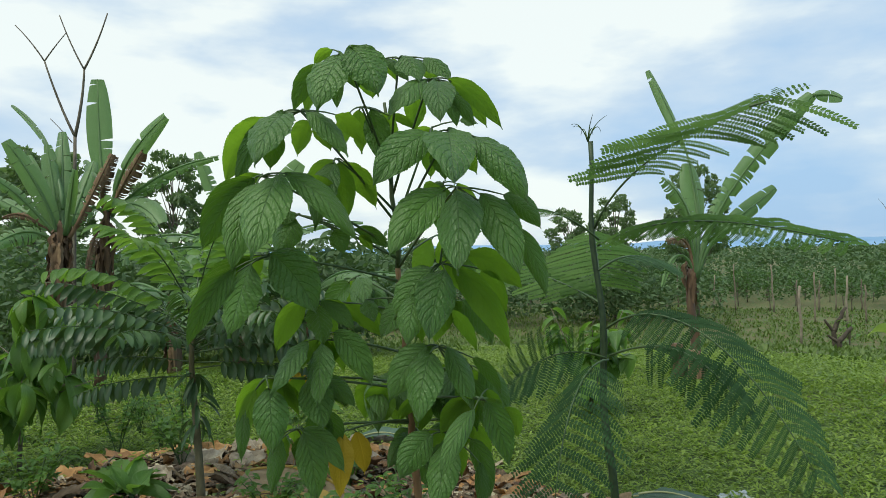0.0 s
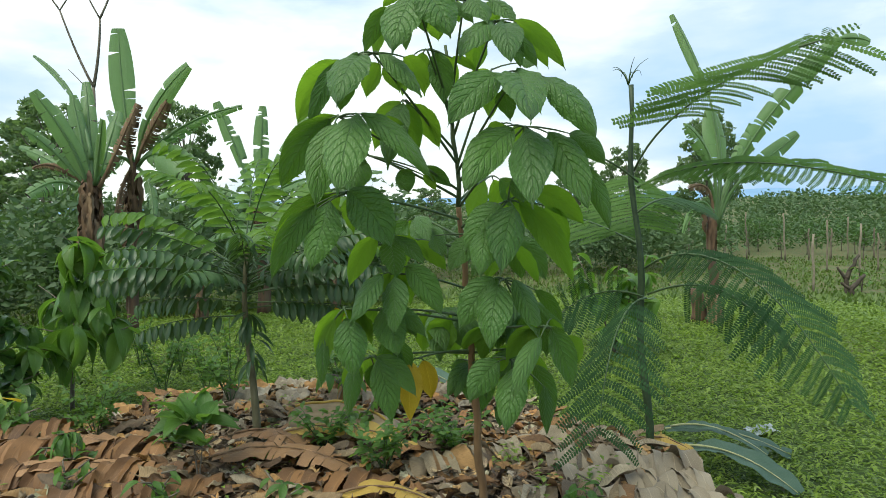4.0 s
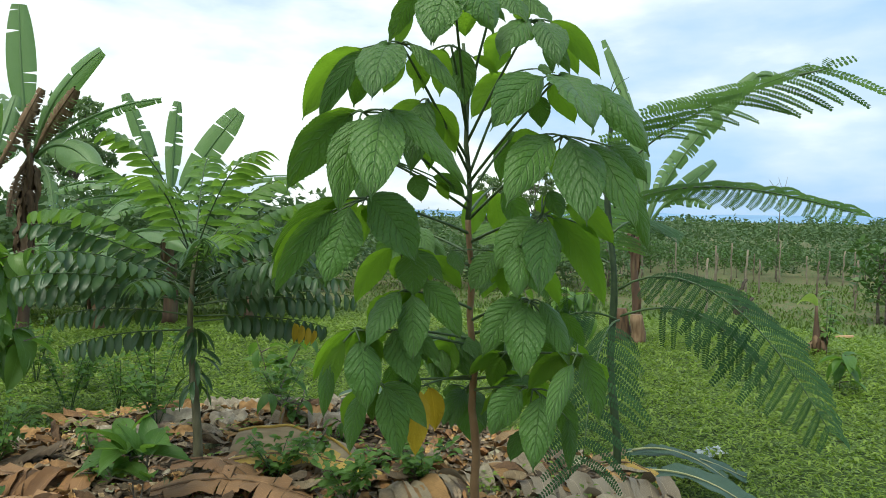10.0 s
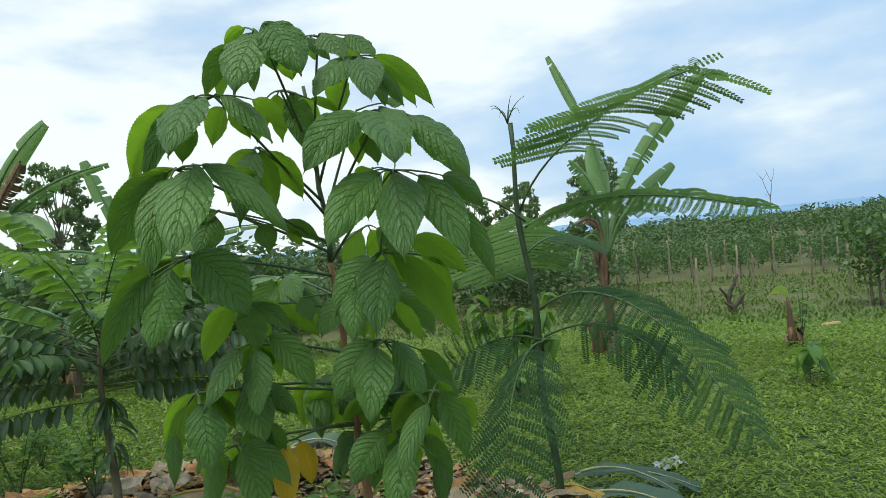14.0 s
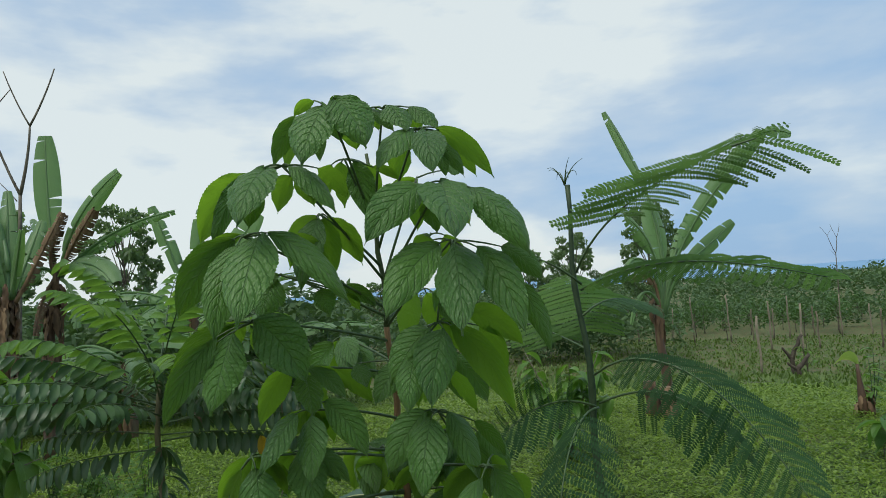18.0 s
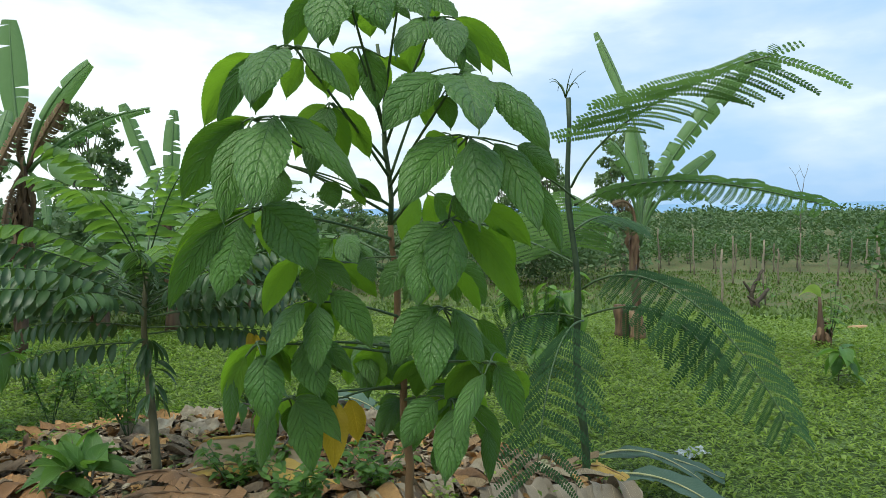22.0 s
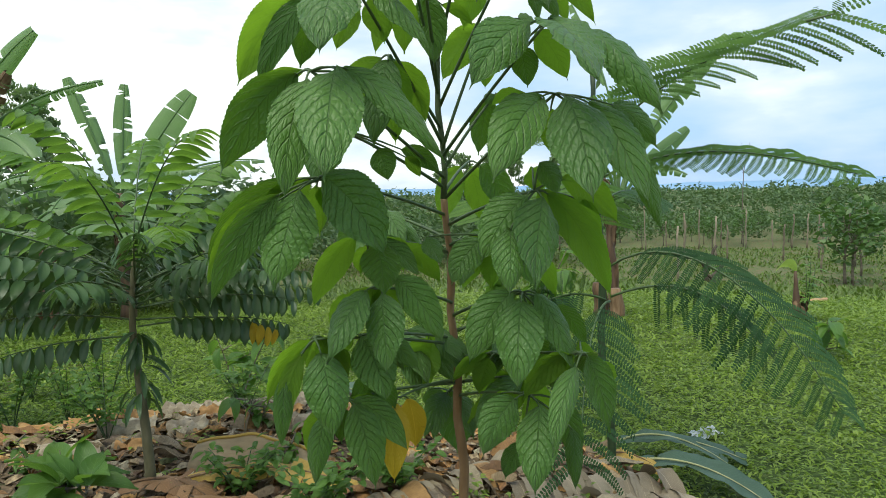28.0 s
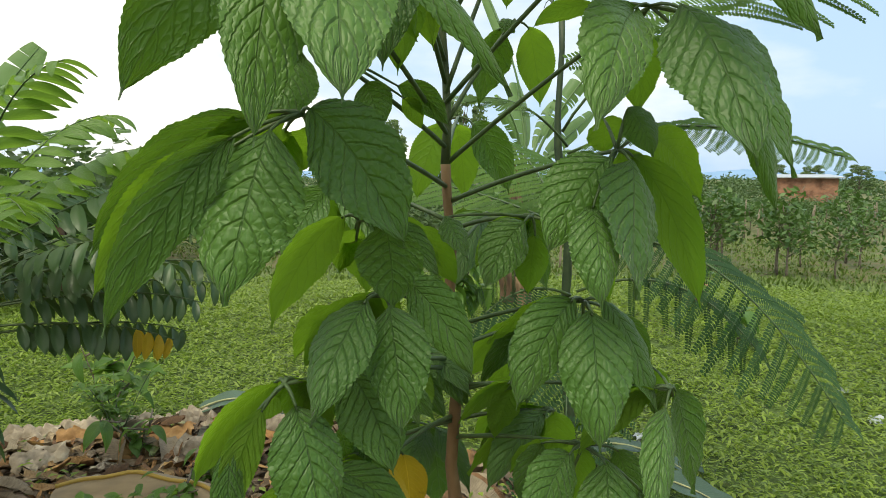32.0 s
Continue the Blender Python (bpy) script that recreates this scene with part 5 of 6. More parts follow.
def mulch_leaves():
    rng = random.Random(77)
    sheets = [dry_sheet(100 + k) for k in range(26)]
    n = 0
    while n < 290:
        x, y = rng.uniform(-4.2, 1.2), rng.uniform(1.2, 5.1)
        if abs(x) > 0.9 * y + 0.9 or mound(x, y) < 0.05:
            continue
        if math.hypot(x + 0.09, y - 2.45) < 0.12 or math.hypot(x + 1.31, y - 3.52) < 0.1:
            continue
        me = sheets[rng.randrange(26)]
        m = Matrix.Translation((x, y, terrain(x, y) + mound(x, y) - 0.015)) @ Euler((rng.uniform(-0.16, 0.16), rng.uniform(-0.16, 0.16), rng.choice((0.0, 3.14)) + rng.gauss(0, 0.55))).to_matrix().to_4x4()
        ob = part("dry_leaf", me, at=m)
        tagged(ob, "curled dry banana leaf lying on the mulch", "dry leaf", "dry leaves of the mulch")
        n += 1
    # smaller curled scraps, too many to count
    verts, faces = [], []
    for _ in range(14500):
        x, y = rng.uniform(-5.6, 1.3), rng.uniform(-1.4, 5.2)
        h = mound(x, y)
        if h < 0.03:
            continue
        turn = Euler((rng.uniform(-0.5, 0.5), rng.uniform(-0.5, 0.5), rng.uniform(0, 6.28))).to_matrix()
        p = Vector((x, y, terrain(x, y) + h + rng.uniform(0.0, 0.035)))
        ln, wd, cu = rng.uniform(0.025, 0.10), rng.uniform(0.008, 0.030), rng.uniform(-1.6, 1.6)
        k = len(verts)
        for i in range(4):
            q = i / 3
            w = wd * (0.5 + math.sin(math.pi * (0.15 + 0.7 * q)) * 0.6) * rng.uniform(0.75, 1.2)
            for j in (-1, 0, 1):
                verts.append(p + turn @ Vector((ln * (q - 0.5), j * w, cu * w * j * j + 0.25 * ln * cu * (q - 0.5) ** 2 + rng.uniform(-0.004, 0.004))))
        for i in range(3):
            for j in range(2):
                o = k + i * 3 + j
                faces.append((o, o + 1, o + 4, o + 3))
    ob = new("leaf_litter", mesh_data("leaf_litter", verts, faces, M_SCRAP))
    tagged(ob, "curled brown and grey leaf scraps over the mulch", "leaf litter", kind="stuff")
    # small crumbs between them
    verts, faces = [], []
    for _ in range(27000):
        x, y = rng.uniform(-5.8, 1.3), rng.uniform(-1.5, 5.3)
        h = mound(x, y)
        if h < 0.02:
            continue
        z = terrain(x, y) + h + rng.uniform(0, 0.03)
        a, l, w = rng.uniform(0, 6.28), rng.uniform(0.02, 0.07), rng.uniform(0.008, 0.025)
        d, s = Vector((math.cos(a), math.sin(a), rng.uniform(-0.4, 0.4))), Vector((-math.sin(a), math.cos(a), rng.uniform(-0.4, 0.4)))
        p = Vector((x, y, z))
        k = len(verts)
        verts += [p - d * l, p - s * w, p + d * l, p + s * w]
        faces.append((k, k + 1, k + 2, k + 3))
    ob = new("leaf_crumbs", mesh_data("leaf_crumbs", verts, faces, M_CRUMB, None, False))
    tagged(ob, "brown crumbs of rotted leaves over the mulch", "leaf litter", kind="stuff")


def mulch_sprouts():
    """Seedlings and creeping weeds in patches over the mulch, too many to count."""
    rng = random.Random(411)
    verts, faces = [], []
    for _ in range(420):
        x, y = rng.uniform(-4.2, 1.1), rng.uniform(1.3, 5.1)
        if mound(x, y) < 0.03 or noise.noise((x * 1.3, y * 1.3, 8.0)) < -0.02:
            continue
        base = Vector((x, y, terrain(x, y) + mound(x, y)))
        for _ in range(rng.randrange(5, 12)):
            a, r, h = rng.uniform(0, 6.28), rng.uniform(0.0, 0.06), rng.uniform(0.02, 0.09)
            d = Vector((math.cos(a), math.sin(a), rng.uniform(-0.2, 0.5)))
            n = Vector((-math.sin(a), math.cos(a), 0))
            p = base + Vector((d.x * r, d.y * r, h))
            ln, w = rng.uniform(0.02, 0.05), rng.uniform(0.007, 0.015)
            k = len(verts)
            verts += [p, p + d * ln * 0.5 - n * w, p + d * ln - UP * 0.01, p + d * ln * 0.5 + n * w]
            faces.append((k, k + 1, k + 2, k + 3))
    ob = new("mulch_sprouts", mesh_data("mulch_sprouts", verts, faces, M_GRASS, None, False))
    tagged(ob, "small green sprouts growing through the mulch", "weeds", kind="stuff")


def scrap_mat():
    mat, nt, b = nodes("leaf_scrap")
    g = nt.nodes.new("ShaderNodeNewGeometry")
    hue = ramp_node(nt, g.outputs["Random Per Island"], [(0.0, (0.09, 0.06, 0.04)), (0.2, (0.34, 0.165, 0.06)), (0.4, (0.50, 0.29, 0.10)), (0.6, (0.40, 0.31, 0.19)), (0.75, (0.18, 0.12, 0.085)), (0.9, (0.48, 0.42, 0.31)), (1.0, (0.12, 0.17, 0.05))])
    c = mix_node(nt, 1.0, hue, ramp_node(nt, noise_node(nt, 40, 4), [(0.35, (0.35, 0.32, 0.3)), (0.6, (1, 1, 1))]), "MULTIPLY")
    nt.links.new(c, b.inputs["Base Color"])
    b.inputs["Roughness"].default_value = 0.8
    return mat


M_SCRAP = scrap_mat()
M_CRUMB = plain_mat("leaf_crumb", [(0.3, (0.035, 0.025, 0.016)), (0.55, (0.12, 0.080, 0.045)), (0.75, (0.28, 0.22, 0.15))], 25, 0.9, 0.3)
mulch_leaves()
mulch_sprouts()


# ---- grass cover ----
def grass_cover():
    rs = np.random.RandomState(5)
    n = 470000
    rr = 2.2 + 13.5 * rs.rand(n) ** 0.75
    aa = np.radians(-52 + 104 * rs.rand(n))
    x, y = rr * np.sin(aa), -0.5 + rr * np.cos(aa)
    k = 0
    V, Fc = [], []
    for i in range(n):
        xi, yi = float(x[i]), float(y[i])
        if mound(xi, yi) > 0.05:
            continue
        if noise.noise((xi * 1.1, yi * 1.1, 9.0)) + 0.5 * noise.noise((xi * 4, yi * 4, 2.0)) < -0.8:
            continue
        if yi + 0.35 * xi > 19:
            continue
        z = terrain(xi, yi)
        s = 0.007 + 0.014 * rs.rand() ** 2 + 0.0015 * rr[i]
        a = 6.283 * rs.rand()
        ca, sa = math.cos(a), math.sin(a)
        up = -0.3 + 1.7 * rs.rand()
        h = 0.004 + (0.03 + 0.07 * max(0.0, noise.noise((xi * 2.5, yi * 2.5, 5.0)))) * rs.rand()
        w = s * 0.36
        V += [(xi, yi, z + h), (xi + ca * s - sa * w, yi + sa * s + ca * w, z + h + up * s * 0.8), (xi + ca * 2 * s, yi + sa * 2 * s, z + h + up * s * 0.9), (xi + ca * s + sa * w, yi + sa * s - ca * w, z + h + up * s * 0.8)]
        Fc.append((k, k + 1, k + 2, k + 3))
        k += 4
    ob = new("grass", mesh_data("grass", V, Fc, M_GRASS, None, False))
    tagged(ob, "low leafy green ground cover over the lawn", "grass", kind="stuff")


grass_cover()


# ---- background trees ----
def leaf_cloud(rng, blobs, per, size, mat, name):
    """Leaves scattered over the skins of a few lumps, with gaps."""
    V, Fc = [], []
    for (cx, cy, cz, r, flat) in blobs:
        for _ in range(int(per * r * r)):
            d = Vector((rng.gauss(0, 1), rng.gauss(0, 1), rng.gauss(0, 1))).normalized()
            rad = r * (0.55 + 0.5 * rng.random() ** 0.6) * (0.8 + 0.35 * noise.noise((d.x * 2 + cx, d.y * 2 + cy, d.z * 2 + cz)))
            p = Vector((cx + d.x * rad, cy + d.y * rad, cz + d.z * rad * flat))
            a = Vector((rng.gauss(0, 1), rng.gauss(0, 1), rng.gauss(0, 0.6))).normalized()
            b = a.cross(Vector((rng.gauss(0, 1), rng.gauss(0, 1), rng.gauss(0, 1)))).normalized()
            s = size * rng.uniform(0.6, 1.3)
            k = len(V)
            V += [p - a * s, p + b * s * 0.45, p + a * s, p - b * s * 0.45]
            Fc.append((k, k + 1, k + 2, k + 3))
    return mesh_data(name, V, Fc, mat, None, False)


def tree_kind(name, label, height, crown, trunk_r, seed, leaf_size, per, lumps, flat=0.8, bare=0.35, mat=M_CROWN, group="trees", lump=(0.34, 0.52)):
    rng = random.Random(seed)
    ob = new(name)
    tagged(ob, label, "tree", group)
    pts = [Vector((0.05 * height * math.sin(i * 0.5 + seed) * i / 8, 0.04 * height * math.cos(i * 0.6) * i / 8, height * 0.9 * i / 8)) for i in range(9)]
    v, f = tube(pts, [trunk_r * (1 - 0.7 * i / 8) for i in range(9)], 7)
    blobs = []
    for k in range(lumps):
        a = k * 2.4 + seed
        t = bare + (1 - bare) * (k + 0.5) / lumps
        r = crown * (0.35 + 0.65 * math.sin(math.pi * (0.25 + 0.7 * (t - bare) / (1 - bare)))) * rng.uniform(0.7, 1.0)
        c = Vector((math.cos(a) * r * 0.75, math.sin(a) * r * 0.75, height * t))
        blobs.append((c.x, c.y, c.z, crown * rng.uniform(*lump), flat))
        q = pts[min(8, int(8 * t * 0.85))]
        lv, lf = tube([q.lerp(c, i / 3) for i in range(4)], [trunk_r * 0.35, trunk_r * 0.28, trunk_r * 0.2, trunk_r * 0.1], 5)
        o = len(v)
        v += lv
        f += [tuple(i + o for i in face) for face in lf]
    part("trunk", mesh_data("trunk", v, f, M_TRUNK), ob)
    part("crown", leaf_cloud(rng, blobs, per, leaf_size, mat, "crown"), ob)
    return ob


def place_tree(proto, x, y, s=1.0, turn=0.0, dz=0.0):
    return copy_thing(proto, Matrix.Translation((x, y, terrain(x, y) + dz)) @ Euler((0, 0, turn)).to_matrix().to_4x4() @ Matrix.Diagonal((s, s, s, 1)))


def plantation():
    rng = random.Random(55)
    small = [tree_kind("plantation_tree", "small bushy plantation tree in the field", 2.4, 1.0, 0.05, 60 + k, 0.125, 130, 12, 0.8, 0.42, mat=M_PLANT, group="plantation trees") for k in range(4)]
    for k, ob in enumerate(small):
        x, y = (14.3, 15.6, 18.5, 20.5)[k], (17.2, 15.9, 21.5, 17.5)[k]
        ob.location = (x, y, terrain(x, y))
    for row in range(8):
        y0 = 36 + row * 3.2
        for k in range(34):
            x = -8 + k * 2.1 + rng.uniform(-0.8, 0.8) + (row % 2) * 1.0
            y = y0 + rng.uniform(-1, 1) - 0.25 * x
            place_tree(small[rng.randrange(4)], x, y, rng.uniform(0.55, 0.85) * (1 - 0.15 * smooth01(8, 26, x)), rng.uniform(0, 6.28))
    # the nearer rows of the plantation, past the lawn
    for row in range(2):
        for k in range(6):
            a, r = radians(40 + 4.2 * k + 1.4 * row + rng.uniform(-1, 1)), 22.0 + 3.6 * row + rng.uniform(-0.8, 0.8)
            place_tree(small[rng.randrange(4)], r * math.sin(a), r * math.cos(a), rng.uniform(0.60, 0.92), rng.uniform(0, 6.28))
    tall = [tree_kind("far_tree", "tall spreading tree standing far off", 8.5, 3.3, 0.14, 80 + k, 0.19, 190, 24, 0.45, 0.40, group="far trees", lump=(0.20, 0.34)) for k in range(3)]
    spots = [(-15.0, 25.0, 0.8), (-10.9, 27.0, 0.62), (-18.5, 30.0, 1.0)]
    for ob, (x, y, s) in zip(tall, spots):
        ob.location, ob.scale = (x, y, terrain(x, y)), (s * 0.9, s * 0.9, 0.84)
    for x, y, s in ((-8.8, 30, 0.5), (-20, 28, 0.72), (-24, 34, 0.8), (10.6, 28, 0.85), (7.4, 29, 0.72), (5.6, 30, 0.68), (66, 63, 0.70), (70, 61, 0.75), (73, 57, 0.65), (78, 56, 0.8), (82, 52, 0.75), (86, 49, 0.8), (90, 44, 0.75), (-2, 60, 0.7)):
        place_tree(tall[rng.randrange(3)], x, y, s * rng.uniform(0.9, 1.1), rng.uniform(0, 6.28))


def far_wood(name, x0, x1, y0, y1, count, h, leaf, label, slant=0.0):
    rng = random.Random(int(abs(x0) * 7 + y0))
    blobs = []
    for _ in range(count):
        x, y = rng.uniform(x0, x1), rng.uniform(y0, y1)
        y += slant * x
        r = h * rng.uniform(0.35, 0.6)
        blobs.append((x, y, terrain(x, y) + r * 0.8 + h * rng.uniform(0, 0.5), r, 0.85))
    per = 42 / (leaf * leaf * 25)
    ob = new(name, leaf_cloud(rng, blobs, per, leaf, M_FARWOOD, name))
    tagged(ob, label, "woodland", kind="stuff")


plantation()
far_wood("undergrowth", -32, -4, 16, 25, 150, 2.5, 0.12, "dense green undergrowth behind the bananas")
far_wood("undergrowth", -8, 10, 25, 31, 120, 2.0, 0.12, "bushy green undergrowth behind the saplings")
far_wood("undergrowth", -12, -1.2, 11.5, 15.5, 110, 2.1, 0.10, "thick green undergrowth round the bananas")
far_wood("undergrowth", -6, 58, 38, 62, 420, 1.7, 0.12, "dark undergrowth between the plantation rows", -0.25)
far_wood("far_woods", -40, 105, 58, 110, 620, 3.3, 0.26, "band of dark woods beyond the field")
far_wood("distant_woods", -200, 420, 150, 420, 520, 4.5, 0.8, "distant wooded plain at the horizon")


def distant_hills():
    verts, faces = [], []
    for k in range(121):
        a = radians(-60 + k)
        r = 3600
        x, y = r * math.sin(a), r * math.cos(a)
        h = 22 + 34 * (0.5 + 0.5 * noise.noise((k * 0.06, 0.0, 7.0))) + 12 * noise.noise((k * 0.3, 1.0, 7.0))
        verts += [(x * 0.9, y * 0.9, terrain(x, y) - 2), (x, y, terrain(x, y) + h), (x * 1.1, y * 1.1, terrain(x, y) - 2)]
        if k:
            q = 3 * k
            faces += [(q - 3, q, q + 1, q - 2), (q - 2, q + 1, q + 2, q - 1)]
    # the haze of the distance is painted as the hills' blue base colour
    ob = new("distant_hills", mesh_data("distant_hills", verts, faces, plain_mat("haze_tinted_hills", [(0.3, (0.15, 0.27, 0.44)), (0.7, (0.20, 0.34, 0.52))], 0.004, 1.0, 0.0)))
    tagged(ob, "hazy blue hills along the horizon", "hills", kind="structure")


distant_hills()

# ---- posts, stump, house, scraps ----
def box_bm(sx, sy, sz, bevel=0.0):
    bm = bmesh.new()
    bmesh.ops.create_cube(bm, size=1.0)
    bmesh.ops.scale(bm, vec=(sx, sy, sz), verts=bm.verts)
    if bevel:
        bmesh.ops.bevel(bm, geom=bm.edges[:], offset=bevel, segments=2, affect="EDGES")
    return bm


def bm_data(name, bm, mat):
    me = bpy.data.meshes.new(name)
    bm.to_mesh(me)
    bm.free()
    me.materials.append(mat)
    return me


def posts():
    rng = random.Random(91)
    meshes = []
    for k in range(4):
        h = 1.5 + 0.25 * k
        pts = [Vector((0.02 * math.sin(i * 2 + k), 0.02 * math.cos(i * 3 + k), h * i / 5)) for i in range(6)]
        v, f = tube(pts, [0.038, 0.036, 0.035, 0.034, 0.033, 0.03], 7)
        meshes.append(mesh_data("fence_post", v, f, M_POST))
    spots = [(10.0, 18.8), (12.6, 21.0), (16.2, 20.4)]
    for k in range(30):
        spots.append((7.0 + k * 1.0 + rng.uniform(-0.3, 0.3), 33.5 - 0.28 * k + rng.uniform(-0.5, 0.5)))
    for k in range(14):
        spots.append((14 + k * 1.9, 25.5 - 0.35 * k + rng.uniform(-0.6, 0.6)))
    for x, y in spots:
        ob = part("fence_post", meshes[rng.randrange(4)], at=Matrix.Translation(on_ground(x, y, -0.03)) @ Euler((rng.uniform(-0.05, 0.05), rng.uniform(-0.05, 0.05), rng.uniform(0, 6))).to_matrix().to_4x4())
        tagged(ob, "weathered wooden post standing in the field", "post", "field posts")


posts()


def brick_house():
    house = new("brick_house")
    x, y = 62.2, 55.9
    house.location = (x, y, terrain(x, y) + 0.4)
    house.rotation_euler = (0, 0, radians(-38))
    tagged(house, "unplastered red brick house with a tin roof, far off", "house")
    mat, nt, b = nodes("red_brick")
    tc = nt.nodes.new("ShaderNodeTexCoord")
    br = nt.nodes.new("ShaderNodeTexBrick")
    br.inputs["Scale"].default_value = 3.0
    br.inputs["Color1"].default_value, br.inputs["Color2"].default_value, br.inputs["Mortar"].default_value = (0.32, 0.145, 0.082, 1), (0.24, 0.105, 0.062, 1), (0.30, 0.21, 0.15, 1)
    sp, cm = nt.nodes.new("ShaderNodeSeparateXYZ"), nt.nodes.new("ShaderNodeCombineXYZ")
    nt.links.new(tc.outputs["Object"], sp.inputs[0])
    nt.links.new(math_node(nt, "ADD", sp.outputs[0], sp.outputs[1]), cm.inputs[0])
    nt.links.new(sp.outputs[2], cm.inputs[1])
    nt.links.new(cm.outputs[0], br.inputs["Vector"])
    stain = ramp_node(nt, noise_node(nt, 1.1, 5), [(0.36, (0.45, 0.42, 0.40)), (0.58, (1.1, 1.1, 1.1))])
    nt.links.new(mix_node(nt, 1.0, br.outputs[0], stain, "MULTIPLY"), b.inputs["Base Color"])
    b.inputs["Roughness"].default_value = 0.9
    roof = plain_mat("tin_sheet", [(0.3, (0.45, 0.46, 0.47)), (0.7, (0.62, 0.63, 0.64))], 3, 0.4, 0.1, metal=0.6)
    part("wall", bm_data("wall", box_bm(6.2, 5.4, 3.2), mat), house, at=Matrix.Translation((0, 0, 1.6)))
    part("roof", bm_data("roof", box_bm(7.3, 6.4, 0.14, 0.03), roof), house, at=Matrix.Translation((0, 0, 3.3)) @ Euler((0.05, 0, 0)).to_matrix().to_4x4())
    # dark panels paint the unlit inside of the window openings
    dark = plain_mat("opening_shade", [(0.3, (0.015, 0.014, 0.013)), (0.7, (0.03, 0.028, 0.026))], 3, 0.6, 0.1)
    frame_wood = plain_mat("raw_timber", [(0.3, (0.30, 0.22, 0.13)), (0.7, (0.45, 0.35, 0.22))], 6, 0.8, 0.2)
    for y in (-1.2, 1.5):
        win = part("window", bm_data("window", box_bm(0.06, 0.9, 1.5, 0.01), frame_wood), house, at=Matrix.Translation((-3.115, y, 2.2)))
        part("pane", bm_data("pane", box_bm(0.02, 0.76, 1.36), dark), win, at=Matrix.Translation((-0.035, 0, 0)))


brick_house()


def field_weeds():
    rs = np.random.RandomState(15)
    V, Fc = [], []
    k = 0
    for _ in range(70000):
        r, a = 13 + 24 * rs.rand() ** 0.8, math.radians(-48 + 100 * rs.rand())
        x, y = r * math.sin(a), r * math.cos(a)
        if noise.noise((x * 0.5, y * 0.5, 4.0)) + 0.4 * noise.noise((x * 2, y * 2, 4.0)) < -0.30:
            continue
        z = terrain(x, y)
        s, w = 0.03 + 0.05 * rs.rand(), 0.02 + 0.02 * rs.rand()
        h = 0.05 + 0.14 * rs.rand() ** 3
        t = 6.283 * rs.rand()
        c, d = math.cos(t), math.sin(t)
        V += [(x, y, z), (x + c * s - d * w, y + d * s + c * w, z + h * 0.6), (x + c * 1.6 * s, y + d * 1.6 * s, z + h), (x + c * s + d * w, y + d * s - c * w, z + h * 0.6)]
        Fc.append((k, k + 1, k + 2, k + 3))
        k += 4
    ob = new("field_weeds", mesh_data("field_weeds", V, Fc, M_FIELD, None, False))
    tagged(ob, "sparse weeds over the tilled field", "weeds", kind="stuff")


field_weeds()


def bare_tree(x, y, s, label):
    ob = new("bare_tree")
    ob.location, ob.scale = on_ground(x, y), (s, s, s)
    tagged(ob, label, "tree")
    forks = [((0, 0, 0), (0.05, 0, 2.2), (0.1, 0, 4.0), 0.045, "trunk"), ((0.1, 0, 4.0), (0.25, 0, 4.6), (0.27, 0, 5.1), 0.028, "branch"), ((0.1, 0, 4.0), (-0.15, 0, 4.5), (-0.38, 0, 5.25), 0.024, "branch"),
             ((0.27, 0, 5.1), (0.5, 0, 5.5), (0.62, 0.1, 6.05), 0.018, "branch"), ((0.27, 0, 5.1), (0.05, 0, 5.5), (-0.12, 0, 6.0), 0.015, "branch"), ((-0.38, 0, 5.25), (-0.6, 0, 5.6), (-0.85, 0, 5.85), 0.014, "branch"), ((-0.38, 0, 5.25), (-0.2, 0, 5.5), (-0.02, 0, 5.7), 0.012, "branch"), ((0.05, 0, 3.9), (-0.1, 0, 4.1), (-0.3, 0, 4.3), 0.010, "branch")]
    for a, b, c, r, nm in forks:
        q = (Vector(a), Vector(b), Vector(c))
        v, f = tube([bez(q, i / 8) for i in range(9)], [r * (1 - 0.45 * i / 8) for i in range(9)], 6)
        part(nm, mesh_data(nm, v, f, M_TRUNK), ob)


bare_tree(-6.1, 11.0, 1.0, "leafless thin tree forking above the bananas")
bare_tree(33.5, 50.0, 1.15, "leafless grey tree standing beyond the plantation")


def flat_blade(name, a, b, width, mat, label, lift=0.03, cat="fallen leaf", bow=0.08, tears=10):
    """A fallen banana leaf lying from a to b, with its pale midrib."""
    a, b = Vector(a), Vector(b)
    d = b - a
    n = Vector((-d.y, d.x, 0)).normalized()
    base = a.copy()
    c = (Vector((0, 0, lift)), d * 0.35 + n * bow + UP * (lift + 0.07), d * 0.7 + n * bow * 0.5 + UP * (lift + 0.05), d + UP * lift * 0.6)
    ob = new(name)
    ob.location = base
    tagged(ob, label, cat, "fallen leaves")
    rng = random.Random(int(abs(a.x) * 100))
    part("blade", banana_blade(c, width, 1 if mat is M_FALLEN else tears, mat, rng, -0.1), ob)
    v, f = tube([bez(c, i / 12) + UP * 0.004 for i in range(13)], [0.007 - 0.005 * i / 12 for i in range(13)], 6)
    part("midrib", mesh_data("midrib", v, f, M_RIB if mat is M_FALLEN else M_BANANA_DRY), ob)


